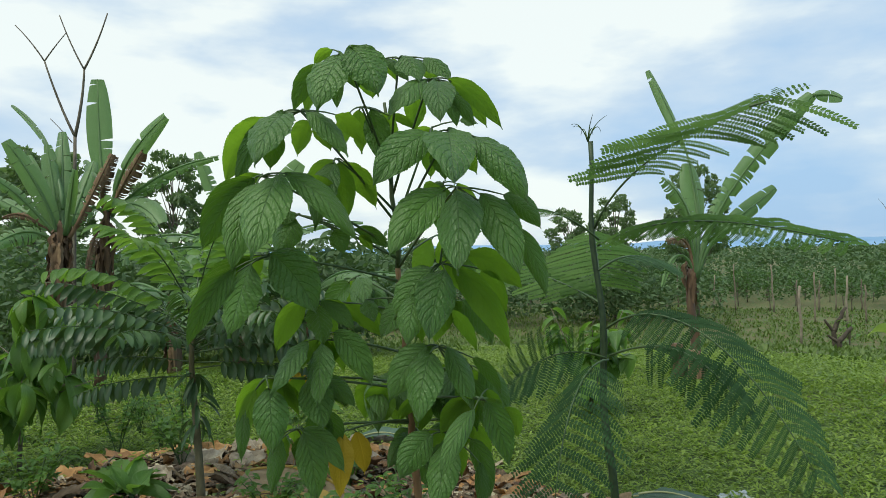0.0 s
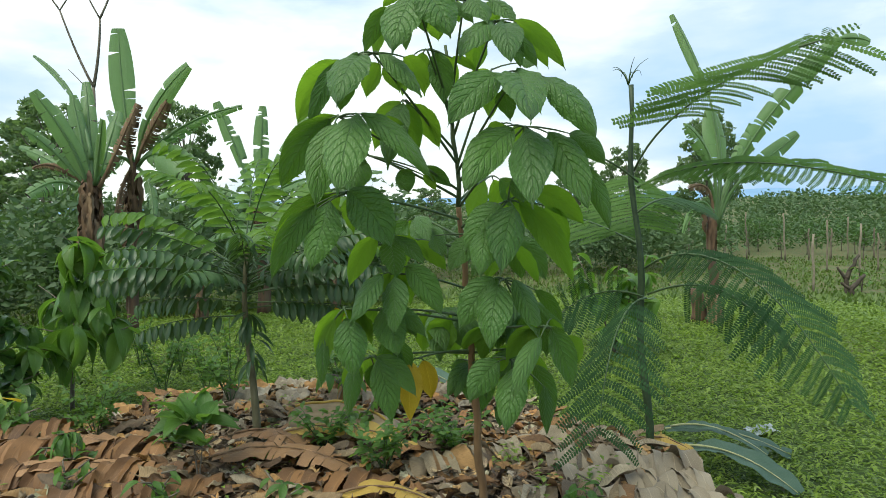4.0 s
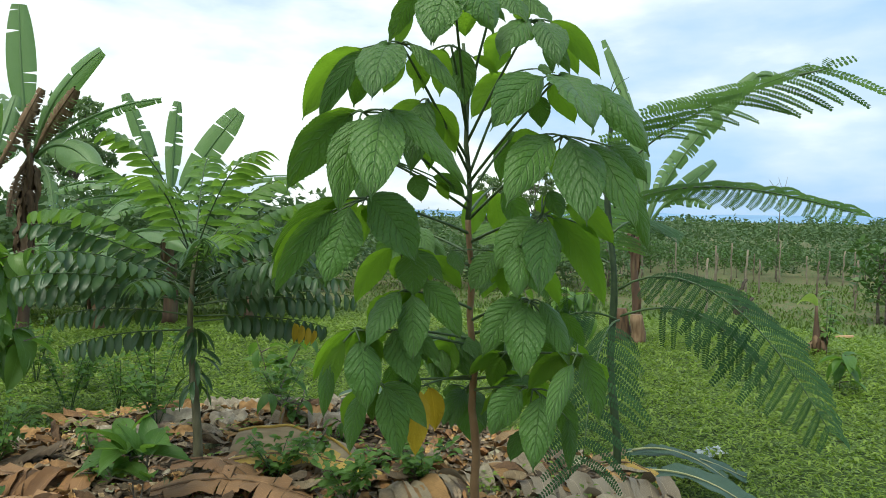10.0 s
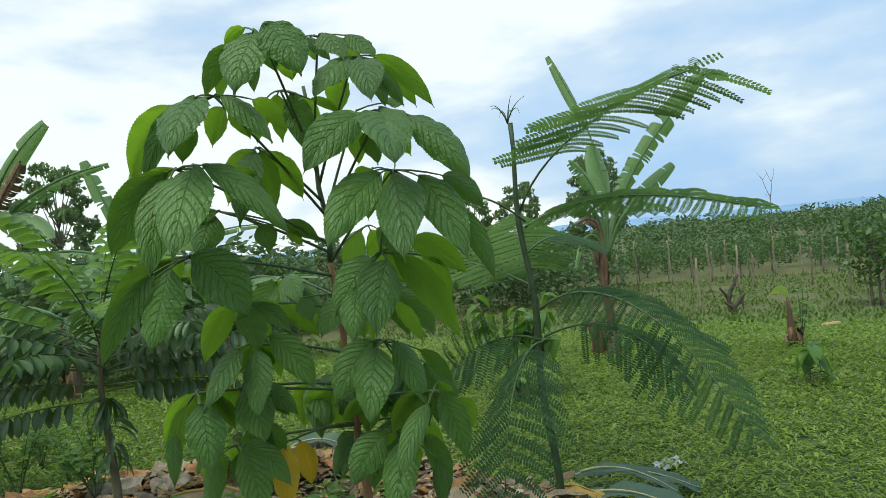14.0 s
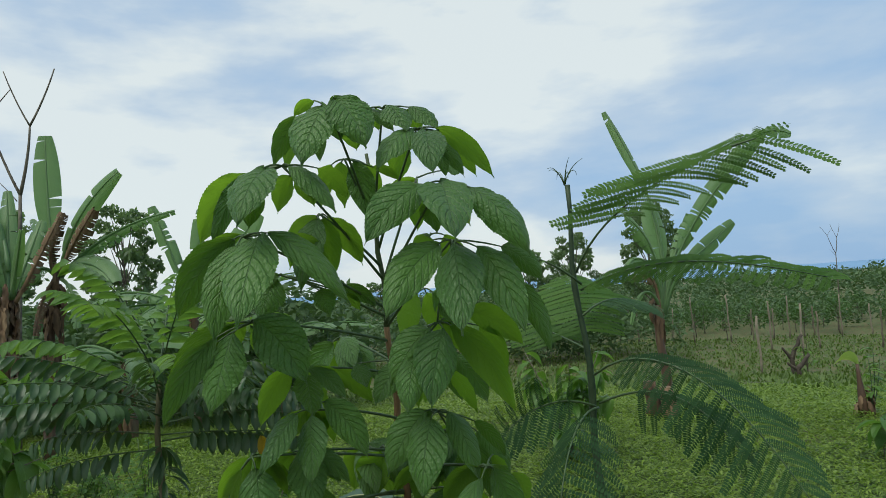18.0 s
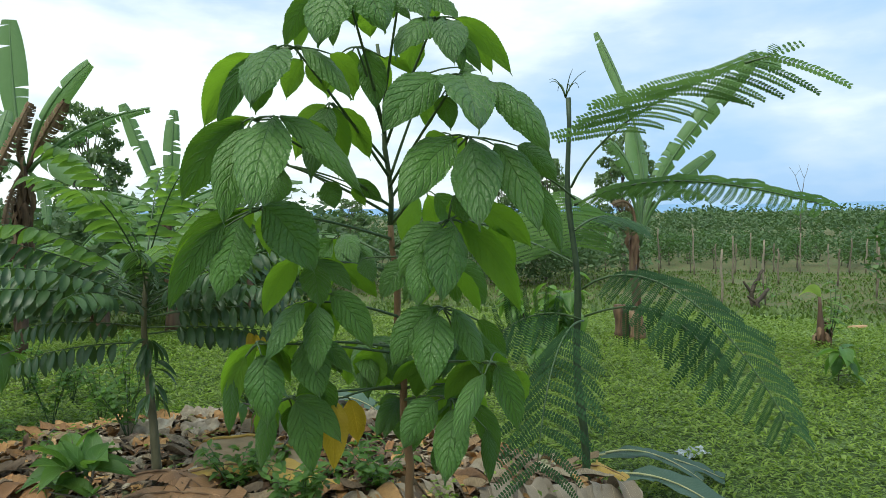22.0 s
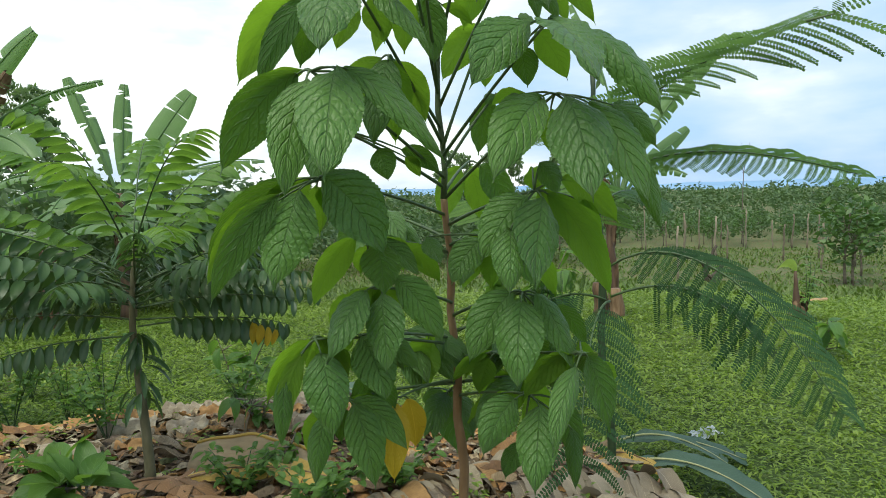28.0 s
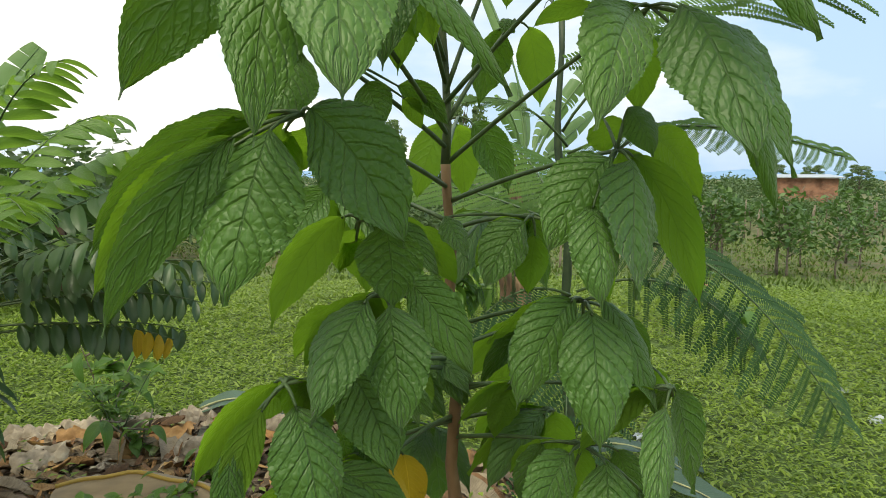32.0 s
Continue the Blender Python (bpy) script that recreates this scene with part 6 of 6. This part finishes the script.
M_RIB = plain_mat("pale_midrib", [(0.3, (0.22, 0.24, 0.10)), (0.7, (0.38, 0.38, 0.20))], 20, 0.5, 0.1)
M_YBLADE = leaf_mat("yellow_fallen_blade", (0.30, 0.19, 0.04), (0.50, 0.34, 0.07), (0.5, 0.3, 0.03), 0.15, 0.55, 26, spots=(0.16, 0.09, 0.03))
M_RUST = leaf_mat("rusty_fallen_blade", (0.16, 0.085, 0.04), (0.34, 0.19, 0.09), (0.3, 0.15, 0.03), 0.1, 0.6, 26, spots=(0.10, 0.055, 0.03))
M_TAN = plain_mat("tan_leaf_sheath", [(0.3, (0.16, 0.115, 0.065)), (0.55, (0.27, 0.20, 0.115)), (0.75, (0.36, 0.29, 0.18))], 7, 0.7, 0.3, 0.006, stretch=(0.5, 2, 3))
M_PALEDRY = plain_mat("bleached_dry_leaf", [(0.3, (0.15, 0.12, 0.085)), (0.55, (0.30, 0.25, 0.185)), (0.75, (0.48, 0.43, 0.34))], 16, 0.8, 0.4, 0.008)
M_ORANGEDRY = plain_mat("orange_dry_leaf", [(0.3, (0.20, 0.10, 0.035)), (0.55, (0.36, 0.20, 0.075)), (0.75, (0.46, 0.31, 0.15))], 14, 0.8, 0.4, 0.008)
flat_blade("fallen_leaf", (1.06, 3.84, 0.10), (1.70, 3.62, 0.02), 0.08, M_FALLEN, "cut blue-green banana leaf lying on the grass")
flat_blade("fallen_leaf", (1.05, 3.54, 0.10), (1.48, 3.12, 0.02), 0.11, M_FALLEN, "broad blue-green banana leaf lying on the grass", 0.04)
flat_blade("fallen_leaf", (1.06, 3.74, 0.13), (1.52, 3.52, 0.05), 0.05, M_FALLEN, "folded green banana leaf lying on the grass", 0.05)
flat_blade("fallen_leaf", (0.78, 3.54, 0.12), (1.12, 3.44, 0.08), 0.06, M_YBLADE, "yellowing banana leaf at the edge of the mulch", 0.04)
flat_blade("fallen_leaf", (-1.14, 3.50, 0.24), (-0.40, 3.32, 0.22), 0.09, M_YBLADE, "yellow banana leaf lying on the mulch", 0.04)
flat_blade("fallen_leaf", (-0.75, 2.72, 0.22), (-0.25, 2.62, 0.22), 0.06, M_YBLADE, "yellow banana leaf lying on the mulch", 0.03)
flat_blade("fallen_leaf", (-1.42, 3.18, 0.23), (-0.72, 3.10, 0.22), 0.13, M_RUST, "rust-brown torn banana leaf lying on the mulch", 0.04)
flat_blade("fallen_leaf", (-1.40, 3.46, 0.23), (-0.95, 3.20, 0.22), 0.10, M_RUST, "rust-brown torn banana leaf lying on the mulch", 0.06)
flat_blade("fallen_leaf", (-2.75, 3.56, 0.17), (-1.90, 3.46, 0.19), 0.09, M_RUST, "rust-brown banana leaf lying on the mulch", 0.03)
flat_blade("fallen_leaf", (-2.55, 3.12, 0.17), (-1.62, 3.12, 0.20), 0.09, M_RUST, "rust-brown banana leaf lying on the mulch", 0.03)
flat_blade("fallen_leaf", (-0.62, 4.75, 0.20), (-0.20, 4.62, 0.18), 0.10, M_FALLEN, "green banana leaf lying behind the mulch", 0.05)


def leaf_sheath(a, b, height, reach):
    """A broad dead sheath lying from a to b: its front leans up to a thick pale rim and falls away behind."""
    a, b = Vector(a), Vector(b)
    d = b - a
    back = Vector((-d.y, d.x, 0)).normalized()
    ob = new("leaf_sheath")
    ob.location = a
    tagged(ob, "large smooth curved tan banana leaf sheath on the mulch", "fallen leaf", "fallen leaves")
    verts, faces, rim = [], [], []
    n, m = 24, 12
    for i in range(n + 1):
        u = i / n
        top = height * (0.62 + 0.38 * math.sin(math.pi * min(1, u * 1.1 + 0.1))) * (1 - 0.75 * smooth01(0.8, 1.0, u))
        for k in range(m + 1):
            w = k / m
            out = -0.05 + reach * w + 0.02 * noise.noise((u * 4, w * 3, 2.0))
            z = top * (math.sin(math.pi * 0.5 * min(1, w / 0.42)) if w < 0.42 else math.cos((w - 0.42) * 2.0) ** 1.5) + 0.012 * noise.noise((u * 6, w * 5, 5.0))
            verts.append(d * u + back * out + UP * z)
            if k == 5:
                rim.append(verts[-1] + UP * 0.004)
    c = m + 1
    for i in range(n):
        for k in range(m):
            faces.append((i * c + k, (i + 1) * c + k, (i + 1) * c + k + 1, i * c + k + 1))
    part("sheath", mesh_data("sheath", verts, faces, M_TAN), ob)
    v, f = tube(rim, [0.008] * len(rim), 7)
    part("rim", mesh_data("rim", v, f, M_YBLADE), ob, "thick yellowish rim")


leaf_sheath((-1.17, 3.70, 0.19), (-0.50, 3.50, 0.18), 0.19, 0.36)


def crumpled_sheet(x, y, ln, wd, turn, mat, seed, label, tilt=0.0):
    """A torn piece of dead leaf, buckled and half standing."""
    n, m = 14, 8
    verts, faces = [], []
    for i in range(n + 1):
        u = i / n - 0.5
        for k in range(m + 1):
            w = k / m - 0.5
            edge = 1 + 0.35 * noise.noise((u * 7, seed, w * 2))
            z = 0.5 * wd * (0.5 - 2 * w * w) + 0.35 * wd * noise.noise((u * 5 + seed, w * 5, 1.0)) + 0.12 * wd * noise.noise((u * 16, w * 16, seed))
            verts.append((ln * u * (1 + 0.2 * noise.noise((w * 6, seed, 3.0))), wd * w * edge, z))
    for i in range(n):
        for k in range(m):
            a = i * (m + 1) + k
            faces.append((a, a + 1, a + m + 2, a + m + 1))
    ob = new("dead_leaf", mesh_data("dead_leaf", verts, faces, mat))
    ob.matrix_basis = Matrix.Translation((x, y, terrain(x, y) + mound(x, y) + 0.035)) @ Euler((tilt, 0, turn)).to_matrix().to_4x4()
    tagged(ob, label, "dead leaf", "dead leaves of the mulch")


sheet_rng = random.Random(314)
for x, y, ln, wd in ((-1.40, 4.78, 0.26, 0.14), (-1.22, 4.92, 0.20, 0.14), (-1.02, 5.02, 0.22, 0.15), (-0.84, 5.10, 0.18, 0.14), (-0.68, 5.02, 0.20, 0.13), (-0.98, 4.72, 0.24, 0.12), (-0.62, 4.70, 0.22, 0.13), (-0.42, 4.78, 0.22, 0.13), (-1.62, 4.40, 0.30, 0.12), (-1.82, 4.08, 0.34, 0.11), (-1.30, 4.35, 0.22, 0.10), (-0.62, 4.20, 0.24, 0.11), (-0.22, 4.45, 0.22, 0.10), (-1.08, 3.92, 0.18, 0.08)):
    crumpled_sheet(x, y, ln, 1.3 * wd, sheet_rng.uniform(-0.5, 0.5), M_PALEDRY, sheet_rng.uniform(0, 50), "bleached pale crumpled banana leaf on the mulch", sheet_rng.uniform(0.3, 0.9))
for x, y, ln, wd in ((-2.26, 4.86, 0.30, 0.14), (-2.02, 4.92, 0.26, 0.13), (-1.82, 4.80, 0.30, 0.13), (-1.72, 4.96, 0.22, 0.12), (-1.62, 4.68, 0.28, 0.12), (-1.15, 4.60, 0.24, 0.11), (-0.78, 4.48, 0.26, 0.12), (-0.45, 4.52, 0.24, 0.11), (-2.45, 4.46, 0.34, 0.12), (-2.72, 4.40, 0.26, 0.12), (-0.52, 4.98, 0.24, 0.12), (-1.5, 4.1, 0.22, 0.10)):
    crumpled_sheet(x, y, ln, wd, sheet_rng.uniform(-0.6, 0.6), M_ORANGEDRY, sheet_rng.uniform(0, 50), "orange-brown crumpled banana leaf on the mulch", sheet_rng.uniform(0.2, 0.7))


def pleated_leaf(a, b, width, seed, mat=M_DRY, look_of="grey-tan"):
    """A dead banana leaf torn into overlapping strips that lie folded side by side."""
    rng = random.Random(seed)
    a, b = Vector(a), Vector(b)
    ob = new("fallen_leaf")
    ob.location = a
    tagged(ob, look_of + " dead banana leaf in folded strips on the mulch", "fallen leaf", "fallen leaves")
    d = b - a
    axis = d.normalized()
    n = Vector((-axis.y, axis.x, 0))
    count = int(d.length / 0.05)
    for k in range(count):
        p = d * ((k + 0.5) / count)
        lean = (n + axis * rng.uniform(-0.35, 0.35)).normalized()
        up = 0.03 + 0.035 * rng.random()
        reach = width * rng.uniform(0.75, 1.15)
        c = (p + lean * reach * 0.8 + UP * 0.015, p + lean * reach * 0.35 + UP * (up * 1.8), p - lean * reach * 0.35 + UP * (up * 1.5), p - lean * reach * 0.9 - UP * 0.01)
        v, f, uv = blade(c, rng.uniform(0.030, 0.048), axis + UP * rng.uniform(-0.7, 0.7), lambda t: 0.8 + 0.25 * math.sin(2.6 * t), 14, 4, rng.uniform(-0.5, 0.5), 0.06, 3, 0.03, rng)
        part("strip", mesh_data("strip", v, f, mat, uv), ob)


M_RUSTSTRIP = leaf_mat("rusty_dead_strip", (0.075, 0.038, 0.019), (0.25, 0.125, 0.048), (0.3, 0.15, 0.03), 0.08, 0.65, 26, spots=(0.08, 0.045, 0.025))
M_GREYSTRIP = leaf_mat("grey_dead_strip", (0.13, 0.105, 0.075), (0.32, 0.265, 0.19), (0.3, 0.2, 0.1), 0.08, 0.65, 26)
for k, (x0, y0, x1, y1, w) in enumerate(((-2.85, 3.52, -1.75, 3.43, 0.15), (-2.45, 3.16, -1.50, 3.08, 0.13), (-2.05, 2.80, -1.30, 2.93, 0.12), (-1.15, 3.02, -0.50, 2.86, 0.14), (-2.95, 2.86, -2.15, 2.72, 0.13), (-3.3, 3.75, -2.5, 3.80, 0.13), (-1.75, 2.48, -1.0, 2.56, 0.12))):
    pleated_leaf((x0, y0, 0.19), (x1, y1, 0.20), w, 20 + k, M_RUSTSTRIP, "rust-brown")
for k, (x0, y0, x1, y1, w) in enumerate(((-0.20, 3.18, 0.34, 3.42, 0.13), (0.27, 3.16, 1.00, 3.10, 0.16), (-0.10, 2.52, 0.50, 2.46, 0.14), (0.45, 2.70, 1.00, 2.66, 0.14))):
    pleated_leaf((x0, y0, 0.20), (x1, y1, 0.19), w, 40 + k, M_GREYSTRIP, "grey")
pleated_leaf((0.30, 2.96, 0.20), (0.96, 2.92, 0.16), 0.16, 1, M_GREYSTRIP, "grey")
pleated_leaf((0.07, 3.26, 0.21), (0.52, 3.50, 0.20), 0.15, 2)
pleated_leaf((0.06, 2.74, 0.21), (0.55, 2.70, 0.20), 0.13, 3)
pleated_leaf((-0.45, 3.05, 0.21), (-0.02, 3.22, 0.21), 0.13, 4)
pleated_leaf((-1.00, 4.35, 0.20), (-0.45, 4.30, 0.20), 0.14, 5)
pleated_leaf((-1.95, 4.00, 0.18), (-1.45, 4.25, 0.19), 0.14, 6)


def plastic_scrap(x, y, size, seed, label):
    """A crumpled piece of white plastic sheet."""
    rng = random.Random(seed)
    n = 16
    verts, faces = [], []
    for j in range(n + 1):
        for i in range(n + 1):
            u, v = i / n - 0.5, j / n - 0.5
            h = 0.08 * size * (0.6 + noise.noise((u * 5 + seed, v * 5, 1.0)) * 2.0 + noise.noise((u * 14, v * 14 + seed, 2.0)) * 0.9)
            verts.append((size * u * (1 + 0.3 * noise.noise((v * 5, seed, 0))), 0.6 * size * v * (1 + 0.35 * noise.noise((u * 5, seed, 4))), max(-0.01, h)))
    for j in range(n):
        for i in range(n):
            a = j * (n + 1) + i
            faces.append((a, a + 1, a + n + 2, a + n + 1))
    ob = new("plastic_scrap", mesh_data("plastic_scrap", verts, faces, M_PLASTIC, None, False))
    ob.matrix_basis = Matrix.Translation(on_ground(x, y, 0.02)) @ Euler((0, 0, rng.uniform(0, 3))).to_matrix().to_4x4()
    tagged(ob, label, "plastic scrap", "scraps on the grass")


M_PLASTIC = plain_mat("white_plastic_film", [(0.3, (0.20, 0.24, 0.25)), (0.7, (0.42, 0.46, 0.48))], 24, 0.35, 0.4)
plastic_scrap(1.74, 4.08, 0.20, 1, "crumpled white plastic bag lying on the grass")
for k, (x, y) in enumerate(((3.50, 4.27), (3.17, 3.79), (3.31, 3.69), (3.45, 3.60), (3.60, 3.48))):
    plastic_scrap(x, y, 0.11 + 0.03 * (k % 3), 3 + k, "small white plastic strip lying on the grass")


def banana_stump():
    """A cut banana stem wrapped in dead sheaths, with a pale new leaf and leafy shoots beside it."""
    ob = new("banana_stump")
    ob.location = on_ground(4.78, 7.14)
    tagged(ob, "short brown banana stump with a pale new leaf", "banana stump")
    v, f = tube([Vector((-0.03 * i / 6, 0, 0.56 * i / 6)) for i in range(7)], [0.052, 0.050, 0.045, 0.036, 0.026, 0.020, 0.015], 10)
    part("stem", mesh_data("stem", v, f, M_STEM), ob)
    c = (Vector((-0.02, 0, 0.54)), Vector((-0.08, 0, 0.70)), Vector((-0.20, -0.02, 0.66)), Vector((-0.31, -0.05, 0.58)))
    v, f, uv = blade(c, 0.060, (0.3, -0.6, 0.8), lance, 14, 6, 0.2, 0.0, 8)
    part("new_leaf", mesh_data("new_leaf", v, f, M_NEWLEAF, uv), ob, "pale yellow-green new leaf")
    rng = random.Random(4)
    for k in range(9):
        a = rng.uniform(0, 6.28)
        d = Vector((math.cos(a), math.sin(a), 0))
        p = d * 0.045 + UP * rng.uniform(0.12, 0.36)
        c = (p, p + d * 0.04 + UP * 0.02, p + d * 0.07 - UP * 0.10, p + d * 0.05 - UP * rng.uniform(0.14, 0.26))
        v, f, uv = blade(c, rng.uniform(0.02, 0.045), d.cross(UP), lance, 9, 4, rng.uniform(-0.5, 0.7), 0.2, 3, 0.1, rng)
        part("dry_leaf_sheath", mesh_data("dry_leaf_sheath", v, f, M_BANANA_DRY, uv), ob, "shrivelled brown sheath on the stump")
    for k in range(3):
        c = (Vector((0.05, -0.02, 0.0)), Vector((0.12 + 0.03 * k, -0.02, 0.25)), Vector((0.10 + 0.08 * k, 0.02 * k, 0.62 + 0.10 * (k % 2))))
        v, f = tube([bez(c, i / 8) for i in range(9)], [0.008 - 0.005 * i / 8 for i in range(9)], 6)
        part("shoot", mesh_data("shoot", v, f, M_PETIOLE), ob)
        for q in range(11):
            p = bez(c, rng.uniform(0.3, 1.0))
            a = rng.uniform(0, 6.28)
            d = Vector((math.cos(a), math.sin(a), 0))
            lc = (p, p + d * 0.05 + UP * 0.03, p + d * 0.10 + UP * 0.01, p + d * 0.14 - UP * 0.04)
            v, f, uv = blade(lc, 0.026, d.cross(UP), lance, 8, 4, 0.2, 0.0, 6, 0, rng)
            part("shoot_leaf", mesh_data("shoot_leaf", v, f, M_CACAO, uv), ob)


M_NEWLEAF = leaf_mat("pale_new_leaf", (0.22, 0.33, 0.07), (0.34, 0.45, 0.10), (0.45, 0.6, 0.1), 0.4, 0.45, 10)
banana_stump()
leafy_shrub("grass_weed", "small broad-leaved weed standing on the lawn", "weed", on_ground(3.77, 5.50), 0.40, 0.25, 0.12, 16, 0.20, M_WEED, 41, 1, "weeds")
leafy_shrub("dry_bush", "twiggy dark bush at the edge of the field", "shrub", on_ground(11.4, 18.9), 1.1, 0.2, 0.45, 40, 0.16, M_CACAO, 42, 5)


def dead_stub(x, y, h, seed):
    """A charred forked stub standing in the field."""
    rng = random.Random(seed)
    ob = new("dead_stub")
    ob.location = on_ground(x, y, -0.03)
    tagged(ob, "dark forked dead stub standing in the tilled field", "dead wood", "dead stubs")
    for nm, a, b, r in (("trunk", (0, 0, 0), (-0.05, 0, 0.5 * h), 0.09), ("branch", (-0.05, 0, 0.42 * h), (0.32, 0.05, h), 0.07), ("branch", (-0.04, 0, 0.42 * h), (-0.30, 0.0, 0.72 * h), 0.05)):
        a, b = Vector(a), Vector(b)
        pts = [a.lerp(b, i / 5) + Vector((rng.uniform(-0.02, 0.02), rng.uniform(-0.02, 0.02), 0)) for i in range(6)]
        v, f = tube(pts, [r * (1 - 0.4 * i / 5) for i in range(6)], 7)
        part(nm, mesh_data(nm, v, f, M_CHAR), ob)


M_CHAR = plain_mat("dark_dead_wood", [(0.3, (0.025, 0.02, 0.015)), (0.7, (0.09, 0.07, 0.05))], 9, 0.9, 0.5, 0.02)
dead_stub(10.97, 18.85, 1.15, 1)
dead_stub(9.95, 16.9, 0.62, 2)
v, f = tube([Vector((-0.17 + 0.34 * i / 4, 0.01 * math.sin(i), 0.05)) for i in range(5)], [0.05, 0.052, 0.05, 0.051, 0.048], 10)
log = new("cut_log", mesh_data("cut_log", v, f, plain_mat("fresh_cut_wood", [(0.3, (0.30, 0.17, 0.08)), (0.7, (0.46, 0.29, 0.15))], 12, 0.8, 0.3, stretch=(0.4, 2, 2))))
log.location, log.rotation_euler = on_ground(7.5, 10.07, 0.0), (0, 0, 0.2)
tagged(log, "short orange-brown cut log lying on the lawn", "log")


def wiry_weed(x, y, h, seed):
    rng = random.Random(seed)
    ob = new("wiry_weed")
    ob.location = on_ground(x, y, mound(x, y) - 0.02)
    tagged(ob, "thin wiry weed with small leaves", "weed", "weeds")
    lm = leaflet_mesh(0.055, 0.014, M_WEED, 0.3)
    for s in range(6):
        a = rng.uniform(0, 6.28)
        c = (Vector((0, 0, 0)), Vector((0.05 * math.cos(a), 0.05 * math.sin(a), h * 0.5)), Vector((0.16 * math.cos(a), 0.16 * math.sin(a), h * rng.uniform(0.7, 1))))
        v, f = tube([bez(c, i / 6) for i in range(7)], [0.004 - 0.002 * i / 6 for i in range(7)], 5)
        part("stem", mesh_data("stem", v, f, M_PETIOLE), ob)
        for k in range(24):
            p = bez(c, rng.uniform(0.3, 1.0)) + Vector((rng.uniform(-0.05, 0.05), rng.uniform(-0.05, 0.05), rng.uniform(-0.02, 0.02)))
            m = Matrix.Translation(p) @ Euler((rng.uniform(-0.5, 0.5), rng.uniform(-0.8, 0.2), rng.uniform(0, 6.28))).to_matrix().to_4x4()
            part("leaf", lm, ob, at=m)


for k, (x, y, h) in enumerate(((-1.80, 4.62, 0.66), (-2.55, 5.20, 0.56), (-2.2, 5.2, 0.55), (-3.2, 6.2, 0.6), (-2.7, 5.9, 0.5), (-1.7, 4.3, 0.4), (-0.9, 3.4, 0.3), (-0.55, 3.1, 0.32), (-1.0, 4.6, 0.35), (-3.6, 5.6, 0.5), (-0.2, 3.3, 0.28), (-2.4, 3.9, 0.4))):
    wiry_weed(x, y, h, 200 + k)
leafy_shrub("weed_shrub", "broad-leaved weed rising behind the mulch", "weed", on_ground(-1.10, 5.15, 0.05), 0.62, 0.4, 0.25, 20, 0.20, M_WEED, 44, 2, "weeds")
leafy_shrub("weed_shrub", "low leafy weed in the mulch", "weed", (-2.2, 3.3, 0.18), 0.22, 0.1, 0.16, 26, 0.10, M_WEED, 45, 4, "weeds")
leafy_shrub("weed_shrub", "low leafy weed in the mulch", "weed", (-2.9, 3.9, 0.18), 0.2, 0.1, 0.2, 30, 0.09, M_WEED, 46, 4, "weeds")
for k, (x, y) in enumerate(((-1.75, 3.45), (-2.35, 3.35), (-2.0, 2.95), (-1.5, 2.75), (-2.7, 4.1), (-0.55, 3.95), (-0.75, 3.62), (-1.95, 3.95), (-0.95, 2.75), (0.35, 2.62))):
    leafy_shrub("weed_shrub", "low leafy weed in the mulch", "weed", (x, y, terrain(x, y) + mound(x, y) - 0.01), 0.16 + 0.02 * (k % 4), 0.1, 0.13, 20, 0.075, M_WEED, 60 + k, 3, "weeds")
leafy_shrub("weed_shrub", "low leafy weed in the mulch", "weed", (-0.9, 4.3, 0.18), 0.25, 0.1, 0.16, 24, 0.10, M_WEED, 47, 4, "weeds")


def pale_weed(x, y):
    """A tall single-stemmed weed with a few broad pale leaves, one of them yellowed."""
    ob = new("pale_weed")
    z = terrain(x, y) + mound(x, y) - 0.02
    ob.location = (x, y, z)
    tagged(ob, "tall weed with broad pale green leaves and a yellowed one", "weed", "weeds")
    top = Vector((0.03, 0.02, 1.12 - z))
    c = (Vector((0, 0, 0)), Vector((-0.04, 0, 0.5)), top)
    v, f = tube([bez(c, i / 10) for i in range(11)], [0.008 - 0.004 * i / 10 for i in range(11)], 7)
    part("stem", mesh_data("stem", v, f, M_PETIOLE), ob)
    rng = random.Random(8)
    for p, d, ln, w, m, lab in ((top, Vector((1.0, -0.25, 0.02)), 0.25, 0.062, M_NEWLEAF, ""), (top, Vector((-0.9, 0.3, 0.2)), 0.24, 0.06, M_NEWLEAF, ""), (top - UP * 0.05, Vector((0.5, 0.9, -0.05)), 0.22, 0.035, M_YELLOW, "yellowed leaf"), (top - UP * 0.3, Vector((-0.6, -0.8, 0.1)), 0.22, 0.055, M_WEED, "")):
        d = d.normalized()
        lc = (p, p + d * ln * 0.35 + UP * 0.03, p + d * ln * 0.7 + UP * 0.02, p + d * ln - UP * 0.02)
        v, f, uv = blade(lc, w, d.cross(UP), ovate, 18, 6, 0.2, 0.01, 8, 0, rng)
        part("leaf", mesh_data("leaf", v, f, m, uv), ob, lab)


pale_weed(-1.43, 1.34)
